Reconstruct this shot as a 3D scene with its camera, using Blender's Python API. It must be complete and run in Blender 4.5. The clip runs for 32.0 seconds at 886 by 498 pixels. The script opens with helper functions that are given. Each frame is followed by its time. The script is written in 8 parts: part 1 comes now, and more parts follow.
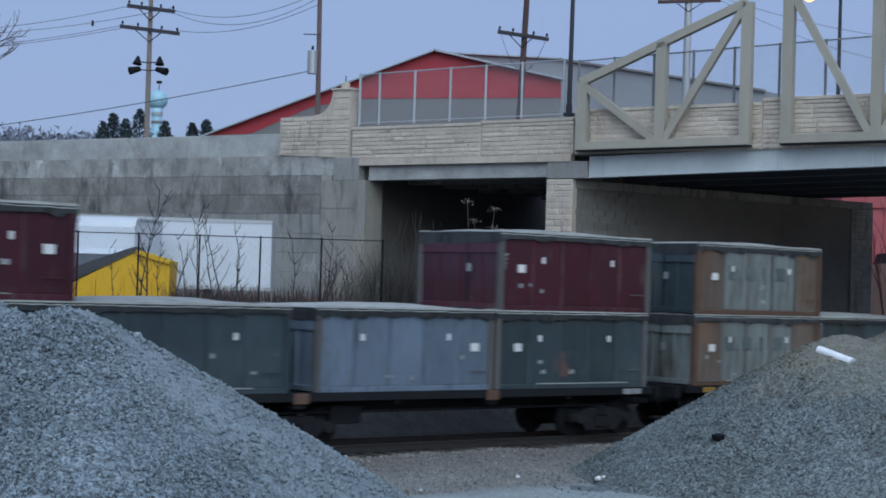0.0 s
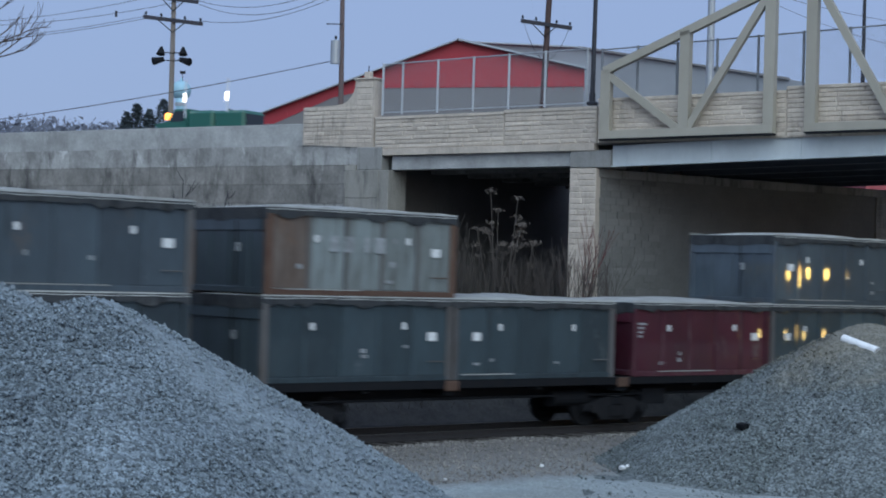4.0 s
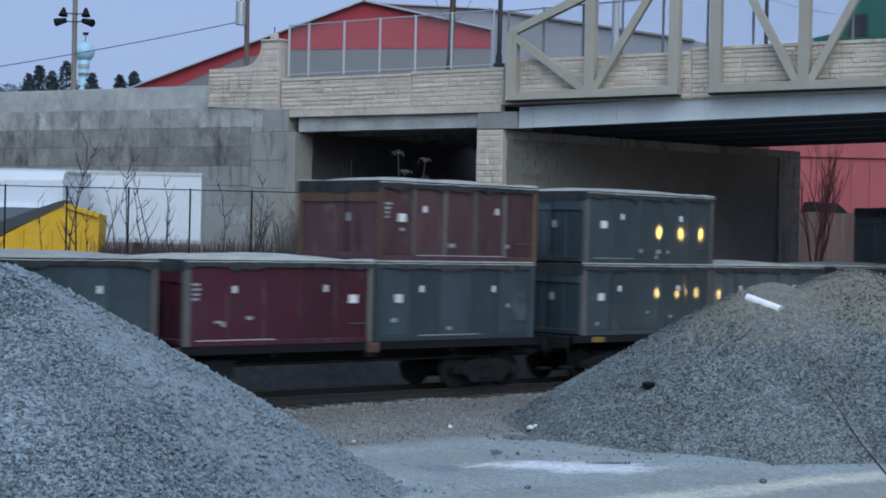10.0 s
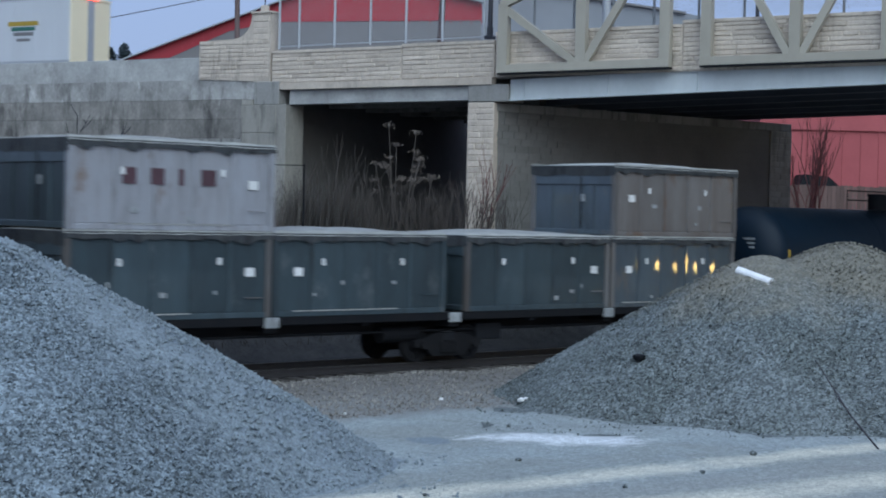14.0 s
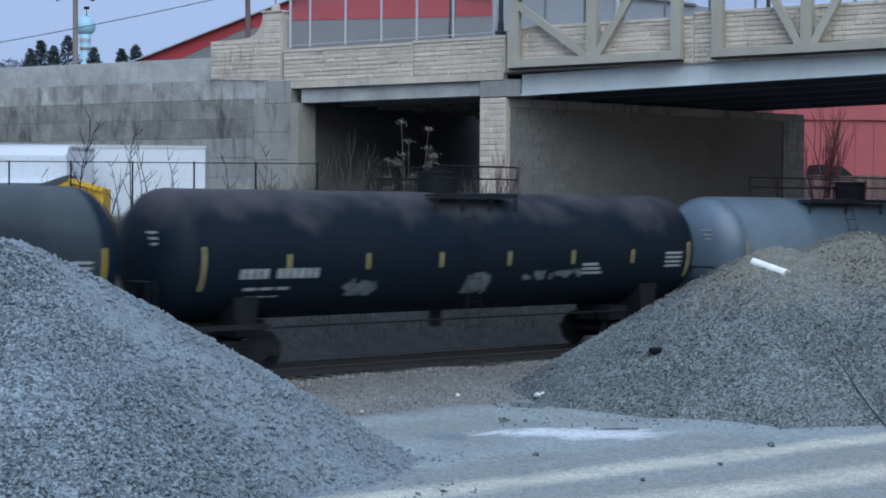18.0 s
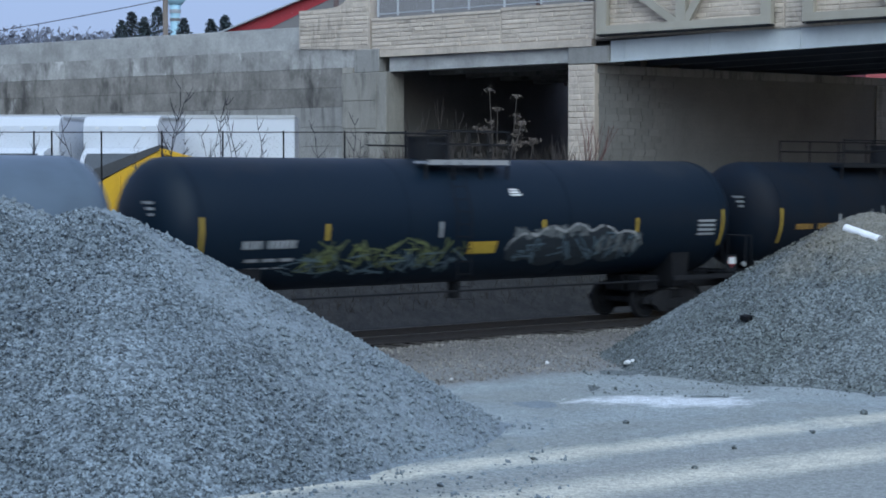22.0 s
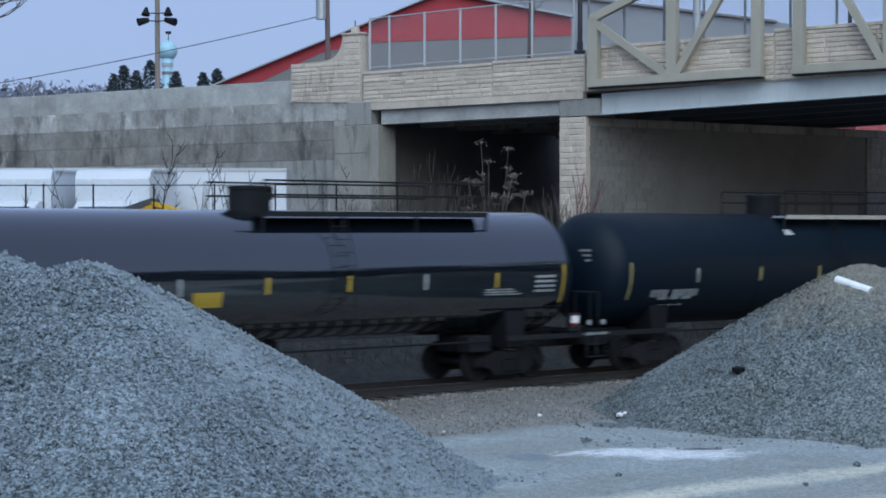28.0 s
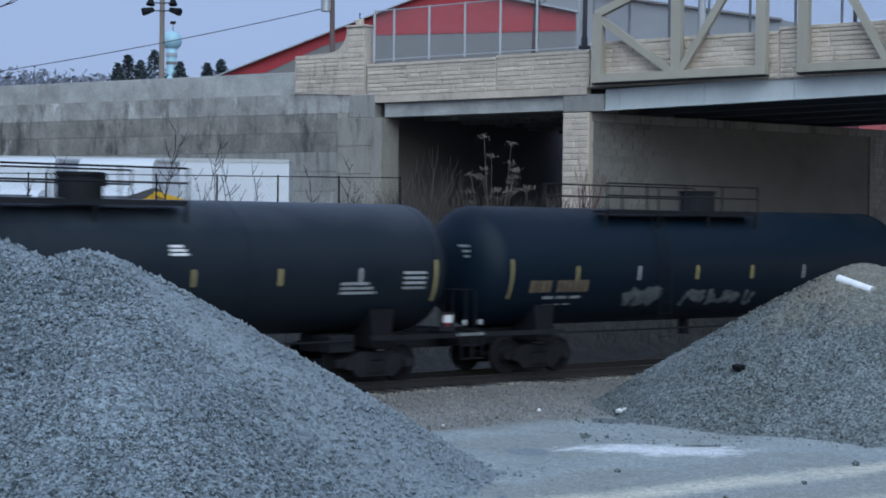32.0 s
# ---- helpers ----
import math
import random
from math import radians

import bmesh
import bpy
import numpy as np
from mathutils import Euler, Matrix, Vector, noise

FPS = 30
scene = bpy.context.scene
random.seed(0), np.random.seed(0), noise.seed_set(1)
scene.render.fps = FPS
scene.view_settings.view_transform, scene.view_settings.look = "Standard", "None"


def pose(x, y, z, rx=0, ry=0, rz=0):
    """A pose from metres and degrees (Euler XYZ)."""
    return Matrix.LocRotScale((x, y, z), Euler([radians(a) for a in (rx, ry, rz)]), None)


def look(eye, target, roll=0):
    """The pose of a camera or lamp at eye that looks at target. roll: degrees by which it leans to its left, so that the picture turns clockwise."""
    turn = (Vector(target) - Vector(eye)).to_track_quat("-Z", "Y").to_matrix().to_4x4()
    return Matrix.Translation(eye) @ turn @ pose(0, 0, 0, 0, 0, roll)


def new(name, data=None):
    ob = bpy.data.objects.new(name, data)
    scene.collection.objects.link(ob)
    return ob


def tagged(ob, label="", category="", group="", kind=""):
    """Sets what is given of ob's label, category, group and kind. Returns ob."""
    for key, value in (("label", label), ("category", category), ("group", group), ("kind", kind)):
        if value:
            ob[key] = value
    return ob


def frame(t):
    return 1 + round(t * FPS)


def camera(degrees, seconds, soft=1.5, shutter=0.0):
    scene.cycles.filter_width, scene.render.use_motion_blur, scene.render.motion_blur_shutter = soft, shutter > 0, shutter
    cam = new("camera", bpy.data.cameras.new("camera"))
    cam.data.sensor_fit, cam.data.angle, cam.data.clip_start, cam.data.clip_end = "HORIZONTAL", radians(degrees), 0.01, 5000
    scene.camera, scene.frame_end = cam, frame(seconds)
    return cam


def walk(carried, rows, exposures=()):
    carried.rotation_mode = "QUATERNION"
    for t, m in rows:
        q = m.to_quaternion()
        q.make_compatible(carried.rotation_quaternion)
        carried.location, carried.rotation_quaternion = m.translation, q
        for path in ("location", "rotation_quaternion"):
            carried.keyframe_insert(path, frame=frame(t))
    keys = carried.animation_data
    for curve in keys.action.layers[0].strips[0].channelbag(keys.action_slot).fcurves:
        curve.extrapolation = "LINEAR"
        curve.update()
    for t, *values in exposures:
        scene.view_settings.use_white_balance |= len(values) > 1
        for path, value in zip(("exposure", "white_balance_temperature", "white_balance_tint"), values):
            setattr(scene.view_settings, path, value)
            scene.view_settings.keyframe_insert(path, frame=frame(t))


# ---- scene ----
cam = camera(28.0, 32.0, soft=1.8, shutter=0.5)
EYE = (0.0, 0.0, 4.2)  # the camera stands on raised ground, 3.8 m above the rails
ROWS = [
    (0, 1.545, 1.212, -1.787), (0.5, 1.345, 1.314, -1.931), (1, 1.323, 1.503, -1.904),
    (1.5, 1.466, 1.745, -1.837), (2, 1.764, 1.923, -1.708), (2.5, 2.159, 1.939, -1.544),
    (3, 2.439, 1.816, -1.483), (3.5, 2.663, 1.481, -1.523), (4, 2.291, 0.849, -1.669),
    (4.5, 1.869, 0.491, -1.888), (6.5, 1.449, -0.412, -1.784), (7, 1.184, -0.326, -1.619),
    (7.5, 0.756, -0.332, -1.491), (8, 0.274, -0.316, -1.543), (8.5, -0.210, -0.278, -1.442),
    (9, -0.568, -0.224, -1.353), (9.5, -0.753, -0.215, -1.353), (10, -0.720, -0.303, -1.340),
    (10.5, -0.486, -0.380, -1.445), (11, -0.267, -0.291, -1.323), (11.5, -0.035, -0.067, -1.216),
    (12, -0.210, 0.532, -0.962), (12.5, -1.111, 0.208, -0.872), (13, -1.457, -0.299, -1.059),
    (13.5, -1.423, -0.685, -1.168), (14, -1.031, -1.175, -1.352), (14.5, -0.443, -1.851, -1.582),
    (16.5, -0.153, -2.443, -1.475), (17, -0.616, -1.914, -1.142), (17.5, -0.624, -1.584, -0.711),
    (18, -0.575, -1.305, -0.439), (18.5, -0.577, -0.829, -0.234), (19, -0.603, -0.427, -0.182),
    (19.5, -0.457, -0.193, -0.115), (20, 0.000, -0.255, 0.000), (20.5, 0.781, -0.715, 0.083),
    (21, 1.620, -1.376, 0.099), (21.5, 2.135, -1.962, 0.004), (22, 2.287, -2.351, -0.075),
    (22.5, 2.266, -2.436, -0.187), (23, 2.257, -2.280, -0.263), (23.5, 2.374, -1.895, -0.265),
    (24, 2.786, -1.955, -0.654), (24.5, 2.800, -1.873, -0.456), (25, 2.905, -1.613, -0.236),
    (25.5, 3.082, -1.345, -0.057), (27.5, 2.431, -0.893, 0.209), (28, 2.024, -0.662, 0.022),
    (28.5, 1.802, -0.469, -0.239), (29, 1.598, -0.407, -0.401), (29.5, 1.456, -0.476, -0.409),
    (30, 1.244, -0.809, -0.699), (30.5, 1.258, -0.821, -0.906), (31, 1.519, -0.727, -0.743),
    (31.5, 1.799, -0.735, -0.740), (32, 2.080, -0.866, -0.743),
]
walk(cam, [(t, pose(*EYE, 0, 0, yaw) @ pose(0, 0, 0, pitch) @ pose(0, 0, 0, 0, roll) @ pose(0, 0, 0, 90)) for t, yaw, pitch, roll in ROWS],
     exposures=[(0.0, 0.03), (4.5, 0.04), (6.6, 0.19), (7.0, 0.19), (11.0, 0.19), (13.0, 0.17), (14.5, 0.24), (16.5, 0.42), (17.0, 0.42), (18.0, 0.32), (19.0, 0.25), (20.0, 0.17), (21.0, 0.27), (22.0, 0.32), (23.0, 0.40), (24.0, 0.36), (25.0, 0.33), (27.5, 0.27), (28.5, 0.24), (30.0, 0.18), (32.0, 0.17)])

# ---- light: dusk under an even sky, brightest behind the camera and to its right ----
world = bpy.data.worlds.new("dusk_sky")
scene.world = world
world.use_nodes = True
wn, wl = world.node_tree.nodes, world.node_tree.links
wn.clear()
w_out, w_bg, w_mix = wn.new("ShaderNodeOutputWorld"), wn.new("ShaderNodeBackground"), wn.new("ShaderNodeMix")
w_sky = wn.new("ShaderNodeTexSky")
w_sky.sky_type, w_sky.sun_disc = "NISHITA", False
w_sky.sun_elevation, w_sky.sun_rotation = radians(7), radians(150)
w_sky.dust_density, w_sky.ozone_density = 2.0, 3.0
w_scale = wn.new("ShaderNodeVectorMath")
w_scale.operation = "SCALE"
w_scale.inputs["Scale"].default_value = 0.11
w_mix.data_type = "RGBA"
w_mix.inputs["Factor"].default_value = 0.78
w_mix.inputs["B"].default_value = (0.342, 0.458, 0.765, 1)  # veil of thin cloud
wl.new(w_sky.outputs["Color"], w_scale.inputs[0])
wl.new(w_scale.outputs["Vector"], w_mix.inputs["A"])
wl.new(w_mix.outputs["Result"], w_bg.inputs["Color"])
wl.new(w_bg.outputs["Background"], w_out.inputs["Surface"])
sun = new("sun", bpy.data.lights.new("sun", "SUN"))
sun.data.energy, sun.data.angle, sun.data.color = 2.2, radians(70), (0.84, 1.0, 1.06)
sun.matrix_world = look((12, -47, 88), (0, 45, 0))


# ---- materials ----
def mat(name, col, rough=0.7, metal=0.0, vary=0.25, scale=2.0, grain=30.0, bump=0.15, dirt=None, dirt_amount=0.4, spread=0.12, coat=0.0, streak=1.0, rust=None, spec=0.5, dust=None, drips=None, coat_rough=0.03):
    """A surface with stains at one size and grain at another; streak above 1 draws the stains downwards; drips are thin dark runs."""
    m = bpy.data.materials.new(name)
    m.use_nodes = True
    nt, lk = m.node_tree.nodes, m.node_tree.links
    p = nt["Principled BSDF"]
    p.inputs["Roughness"].default_value, p.inputs["Metallic"].default_value = rough, metal
    p.inputs["Coat Weight"].default_value, p.inputs["Specular IOR Level"].default_value = coat, spec
    p.inputs["Coat Roughness"].default_value = coat_rough
    co, mp = nt.new("ShaderNodeTexCoord"), nt.new("ShaderNodeMapping")
    mp.inputs["Scale"].default_value = (1, 1, 1 / streak)
    lk.new(co.outputs["Object"], mp.inputs["Vector"])
    big, fine = nt.new("ShaderNodeTexNoise"), nt.new("ShaderNodeTexNoise")
    big.inputs["Scale"].default_value, big.inputs["Detail"].default_value, big.inputs["Roughness"].default_value = scale, 6, 0.65
    fine.inputs["Scale"].default_value, fine.inputs["Detail"].default_value = grain, 3
    info, far, jump = nt.new("ShaderNodeObjectInfo"), nt.new("ShaderNodeMath"), nt.new("ShaderNodeVectorMath")
    far.operation, far.inputs[1].default_value, jump.operation = "MULTIPLY", 37.0, "ADD"
    lk.new(info.outputs["Random"], far.inputs[0])
    lk.new(mp.outputs["Vector"], jump.inputs[0])
    lk.new(far.outputs[0], jump.inputs[1])
    lk.new(jump.outputs["Vector"], big.inputs["Vector"])
    lk.new(co.outputs["Object"], fine.inputs["Vector"])
    ramp = nt.new("ShaderNodeMapRange")
    ramp.inputs["From Min"].default_value, ramp.inputs["From Max"].default_value = 0.3, 0.7
    lk.new(big.outputs["Fac"], ramp.inputs["Value"])
    mix = nt.new("ShaderNodeMix")
    mix.data_type = "RGBA"
    c2 = dirt if dirt else tuple(c * 0.55 for c in col)
    mix.inputs["A"].default_value, mix.inputs["B"].default_value = (*col, 1), (*c2, 1)
    amt = nt.new("ShaderNodeMath")
    amt.operation, amt.inputs[1].default_value = "MULTIPLY", dirt_amount
    lk.new(ramp.outputs["Result"], amt.inputs[0])
    lk.new(amt.outputs[0], mix.inputs["Factor"])
    hsv = nt.new("ShaderNodeHueSaturation")
    val, rnd = nt.new("ShaderNodeMath"), nt.new("ShaderNodeMapRange")
    rnd.inputs["To Min"].default_value, rnd.inputs["To Max"].default_value = 1 - spread, 1 + spread
    lk.new(info.outputs["Random"], rnd.inputs["Value"])
    fr = nt.new("ShaderNodeMapRange")
    fr.inputs["To Min"].default_value, fr.inputs["To Max"].default_value = 1 - vary, 1 + vary
    lk.new(fine.outputs["Fac"], fr.inputs["Value"])
    val.operation = "MULTIPLY"
    lk.new(fr.outputs["Result"], val.inputs[0])
    lk.new(rnd.outputs["Result"], val.inputs[1])
    lk.new(val.outputs[0], hsv.inputs["Value"])
    body = mix.outputs["Result"]
    if rust:
        spots, sr, rm = nt.new("ShaderNodeTexNoise"), nt.new("ShaderNodeMapRange"), nt.new("ShaderNodeMix")
        spots.inputs["Scale"].default_value, spots.inputs["Detail"].default_value, spots.inputs["Roughness"].default_value = 0.9, 8, 0.72
        mp2, wob = nt.new("ShaderNodeMapping"), nt.new("ShaderNodeVectorMath")
        mp2.inputs["Scale"].default_value = (1, 1, 0.55)
        wob.operation = "ADD"
        lk.new(co.outputs["Object"], mp2.inputs["Vector"])
        lk.new(mp2.outputs["Vector"], wob.inputs[0])
        shift = nt.new("ShaderNodeMath")
        shift.operation, shift.inputs[1].default_value = "MULTIPLY", 50.0
        lk.new(info.outputs["Random"], shift.inputs[0])
        lk.new(shift.outputs[0], wob.inputs[1])
        lk.new(wob.outputs["Vector"], spots.inputs["Vector"])
        sr.inputs["From Min"].default_value, sr.inputs["From Max"].default_value = rust[3], rust[3] + 0.10
        sr.inputs["To Max"].default_value = 0.85
        lk.new(spots.outputs["Fac"], sr.inputs["Value"])
        rm.data_type = "RGBA"
        rm.inputs["B"].default_value = (*rust[:3], 1)
        lk.new(sr.outputs["Result"], rm.inputs["Factor"])
        lk.new(body, rm.inputs["A"])
        body = rm.outputs["Result"]
    if dust:
        # settled dust or rust, or a painted sheen, on the upper side, with a ragged lower edge
        sx, dn, dm = nt.new("ShaderNodeSeparateXYZ"), nt.new("ShaderNodeTexNoise"), nt.new("ShaderNodeMix")
        dn.inputs["Scale"].default_value, dn.inputs["Detail"].default_value, dn.inputs["Roughness"].default_value = 0.55, 6, 0.6
        lk.new(co.outputs["Object"], sx.inputs["Vector"])
        lk.new(co.outputs["Object"], dn.inputs["Vector"])
        ma, dr = nt.new("ShaderNodeMath"), nt.new("ShaderNodeMapRange")
        ma.operation, ma.inputs[1].default_value = "MULTIPLY_ADD", dust[5]
        lk.new(dn.outputs["Fac"], ma.inputs[0])
        lk.new(sx.outputs["Z"], ma.inputs[2])
        dr.inputs["From Min"].default_value, dr.inputs["From Max"].default_value, dr.inputs["To Max"].default_value = dust[3] + dust[5] / 2, dust[4] + dust[5] / 2, 0.9
        level = ma.outputs[0]
        if len(dust) > 6:
            more = nt.new("ShaderNodeMath")
            more.operation, more.inputs[1].default_value = "MULTIPLY_ADD", dust[6]
            lk.new(sx.outputs["X"], more.inputs[0])
            lk.new(level, more.inputs[2])
            level = more.outputs[0]
        lk.new(level, dr.inputs["Value"])
        dm.data_type = "RGBA"
        dm.inputs["B"].default_value = (*dust[:3], 1)
        lk.new(dr.outputs["Result"], dm.inputs["Factor"])
        lk.new(body, dm.inputs["A"])
        body = dm.outputs["Result"]
    if drips:
        # narrow runs of dirt, gathered where a larger stain lies
        colour, amount, width, low, high, squat = (*drips, 0.16)[:6]
        dmp, run, where, r1, r2, both, dx = (nt.new(k) for k in ("ShaderNodeMapping", "ShaderNodeTexNoise", "ShaderNodeTexNoise", "ShaderNodeMapRange", "ShaderNodeMapRange", "ShaderNodeMath", "ShaderNodeMix"))
        dmp.inputs["Scale"].default_value = (1 / width, 1 / width, squat / width)
        run.inputs["Scale"].default_value, run.inputs["Detail"].default_value, run.inputs["Roughness"].default_value = 1.0, 5, 0.6
        where.inputs["Scale"].default_value, where.inputs["Detail"].default_value = 0.32, 4
        lk.new(co.outputs["Object"], dmp.inputs["Vector"])
        lk.new(dmp.outputs["Vector"], run.inputs["Vector"])
        lk.new(co.outputs["Object"], where.inputs["Vector"])
        r1.inputs["From Min"].default_value, r1.inputs["From Max"].default_value = 0.50, 0.66
        r2.inputs["From Min"].default_value, r2.inputs["From Max"].default_value = low, high
        lk.new(run.outputs["Fac"], r1.inputs["Value"])
        lk.new(where.outputs["Fac"], r2.inputs["Value"])
        both.operation = "MULTIPLY"
        lk.new(r1.outputs["Result"], both.inputs[0])
        lk.new(r2.outputs["Result"], both.inputs[1])
        soft_amount = nt.new("ShaderNodeMath")
        soft_amount.operation, soft_amount.inputs[1].default_value = "MULTIPLY", amount
        lk.new(both.outputs[0], soft_amount.inputs[0])
        dx.data_type = "RGBA"
        dx.inputs["B"].default_value = (*colour, 1)
        lk.new(soft_amount.outputs[0], dx.inputs["Factor"])
        lk.new(body, dx.inputs["A"])
        body = dx.outputs["Result"]
    lk.new(body, hsv.inputs["Color"])
    lk.new(hsv.outputs["Color"], p.inputs["Base Color"])
    rr = nt.new("ShaderNodeMapRange")
    rr.inputs["To Min"].default_value, rr.inputs["To Max"].default_value = max(0.05, rough - min(0.12, rough * 0.3)), min(1, rough + min(0.12, rough * 0.3))
    lk.new(big.outputs["Fac"], rr.inputs["Value"])
    lk.new(rr.outputs["Result"], p.inputs["Roughness"])
    if bump:
        bp = nt.new("ShaderNodeBump")
        bp.inputs["Strength"].default_value, bp.inputs["Distance"].default_value = bump, 0.02
        lk.new(fine.outputs["Fac"], bp.inputs["Height"])
        lk.new(bp.outputs["Normal"], p.inputs["Normal"])
    return m


def glow(name, col, power):
    m = bpy.data.materials.new(name)
    m.use_nodes = True
    p = m.node_tree.nodes["Principled BSDF"]
    p.inputs["Base Color"].default_value = (*col, 1)
    p.inputs["Emission Color"].default_value, p.inputs["Emission Strength"].default_value = (*col, 1), power
    return m


def stony(name, col, col2, size, dark=0.42, fines=None, clumps=(0.90, 1.08)):
    """Crushed stone: cells of slightly different greys with dark gaps between them."""
    m = bpy.data.materials.new(name)
    m.use_nodes = True
    nt, lk = m.node_tree.nodes, m.node_tree.links
    p = nt["Principled BSDF"]
    p.inputs["Roughness"].default_value = 0.9
    co = nt.new("ShaderNodeTexCoord")
    vor, big = nt.new("ShaderNodeTexVoronoi"), nt.new("ShaderNodeTexNoise")
    vor.inputs["Scale"].default_value, big.inputs["Scale"].default_value = size, 0.55
    big.inputs["Detail"].default_value = 7
    for n in (vor, big):
        lk.new(co.outputs["Object"], n.inputs["Vector"])
    geo, add = nt.new("ShaderNodeNewGeometry"), nt.new("ShaderNodeMath")
    add.operation = "FRACT"
    sep = nt.new("ShaderNodeSeparateColor")
    lk.new(vor.outputs["Color"], sep.inputs["Color"])
    s2 = nt.new("ShaderNodeMath")
    lk.new(sep.outputs[0], s2.inputs[0])
    lk.new(geo.outputs["Random Per Island"], s2.inputs[1])
    lk.new(s2.outputs[0], add.inputs[0])
    mr = nt.new("ShaderNodeMapRange")
    mr.inputs["To Min"].default_value, mr.inputs["To Max"].default_value = dark, 1.62
    lk.new(add.outputs[0], mr.inputs["Value"])
    mix = nt.new("ShaderNodeMix")
    mix.data_type = "RGBA"
    mix.inputs["A"].default_value, mix.inputs["B"].default_value = (*col, 1), (*col2, 1)
    br = nt.new("ShaderNodeMapRange")
    br.inputs["From Min"].default_value, br.inputs["From Max"].default_value = 0.42, 0.62
    lk.new(big.outputs["Fac"], br.inputs["Value"])
    lk.new(br.outputs["Result"], mix.inputs["Factor"])
    stone = mix.outputs["Result"]
    grain = mr.outputs["Result"]
    if fines:
        # a stretch of finer stone: past an angle round the top of the heap, or above a height
        kind, cx, cy, a, b, fine_col = fines
        sx, dn = nt.new("ShaderNodeSeparateXYZ"), nt.new("ShaderNodeTexNoise")
        dn.inputs["Scale"].default_value, dn.inputs["Detail"].default_value, dn.inputs["Roughness"].default_value = 0.8, 6, 0.65
        lk.new(co.outputs["Object"], sx.inputs["Vector"])
        lk.new(co.outputs["Object"], dn.inputs["Vector"])
        if kind == "side":
            ux, uy, at = nt.new("ShaderNodeMath"), nt.new("ShaderNodeMath"), nt.new("ShaderNodeMath")
            ux.operation = uy.operation = "SUBTRACT"
            ux.inputs[1].default_value, uy.inputs[1].default_value = cx, cy
            at.operation = "ARCTAN2"
            lk.new(sx.outputs["X"], ux.inputs[0])
            lk.new(sx.outputs["Y"], uy.inputs[0])
            lk.new(uy.outputs[0], at.inputs[0])
            lk.new(ux.outputs[0], at.inputs[1])
            value = at.outputs[0]
        else:
            value = sx.outputs["Z"]
        wob, fr, fm = nt.new("ShaderNodeMath"), nt.new("ShaderNodeMapRange"), nt.new("ShaderNodeMix")
        wob.operation, wob.inputs[1].default_value = "MULTIPLY_ADD", 0.9 if kind == "side" else 3.0
        lk.new(dn.outputs["Fac"], wob.inputs[0])
        lk.new(value, wob.inputs[2])
        mid = 0.45 if kind == "side" else 1.5
        fr.inputs["From Min"].default_value, fr.inputs["From Max"].default_value = a + mid, b + mid
        lk.new(wob.outputs[0], fr.inputs["Value"])
        fm.data_type = "RGBA"
        fm.inputs["B"].default_value = (*fine_col, 1)
        lk.new(fr.outputs["Result"], fm.inputs["Factor"])
        lk.new(stone, fm.inputs["A"])
        stone = fm.outputs["Result"]
        gm = nt.new("ShaderNodeMix")
        gm.inputs["B"].default_value = 0.98
        gf = nt.new("ShaderNodeMath")
        gf.operation, gf.inputs[1].default_value = "MULTIPLY", 0.66
        lk.new(fr.outputs["Result"], gf.inputs[0])
        lk.new(gf.outputs[0], gm.inputs["Factor"])
        lk.new(grain, gm.inputs["A"])
        grain = gm.outputs["Result"]
    hsv = nt.new("ShaderNodeHueSaturation")
    clump, cr, vm = nt.new("ShaderNodeTexNoise"), nt.new("ShaderNodeMapRange"), nt.new("ShaderNodeMath")
    clump.inputs["Scale"].default_value, clump.inputs["Detail"].default_value, clump.inputs["Roughness"].default_value = 5.0, 5, 0.7
    lk.new(co.outputs["Object"], clump.inputs["Vector"])
    cr.inputs["From Min"].default_value, cr.inputs["From Max"].default_value = 0.32, 0.66
    cr.inputs["To Min"].default_value, cr.inputs["To Max"].default_value = clumps
    lk.new(clump.outputs["Fac"], cr.inputs["Value"])
    vm.operation = "MULTIPLY"
    lk.new(grain, vm.inputs[0])
    lk.new(cr.outputs["Result"], vm.inputs[1])
    lk.new(vm.outputs[0], hsv.inputs["Value"])
    lk.new(stone, hsv.inputs["Color"])
    lk.new(hsv.outputs["Color"], p.inputs["Base Color"])
    bp = nt.new("ShaderNodeBump")
    bp.inputs["Strength"].default_value, bp.inputs["Distance"].default_value = 0.8, 0.03
    lk.new(vor.outputs["Distance"], bp.inputs["Height"])
    bp.invert = True
    lk.new(bp.outputs["Normal"], p.inputs["Normal"])
    return m


GREY_GREEN = mat("paint_grey_green", (0.044, 0.066, 0.078), 0.5, 0, 0.12, 1.2, 40, 0.05, (0.029, 0.042, 0.050), 0.9, 0.22, streak=2.5, coat=0.6, coat_rough=0.05, spec=0.25, rust=(0.094, 0.11, 0.118, 0.60), drips=((0.018, 0.02, 0.022), 0.55, 0.16, 0.42, 0.62))
BLUE_GREY = mat("paint_blue_grey", (0.066, 0.090, 0.108), 0.5, 0, 0.12, 1.2, 40, 0.05, (0.048, 0.06, 0.074), 0.9, 0.18, streak=2.5, coat=0.6, coat_rough=0.05, spec=0.25, rust=(0.10, 0.085, 0.075, 0.60), drips=((0.018, 0.02, 0.022), 0.55, 0.16, 0.42, 0.62))
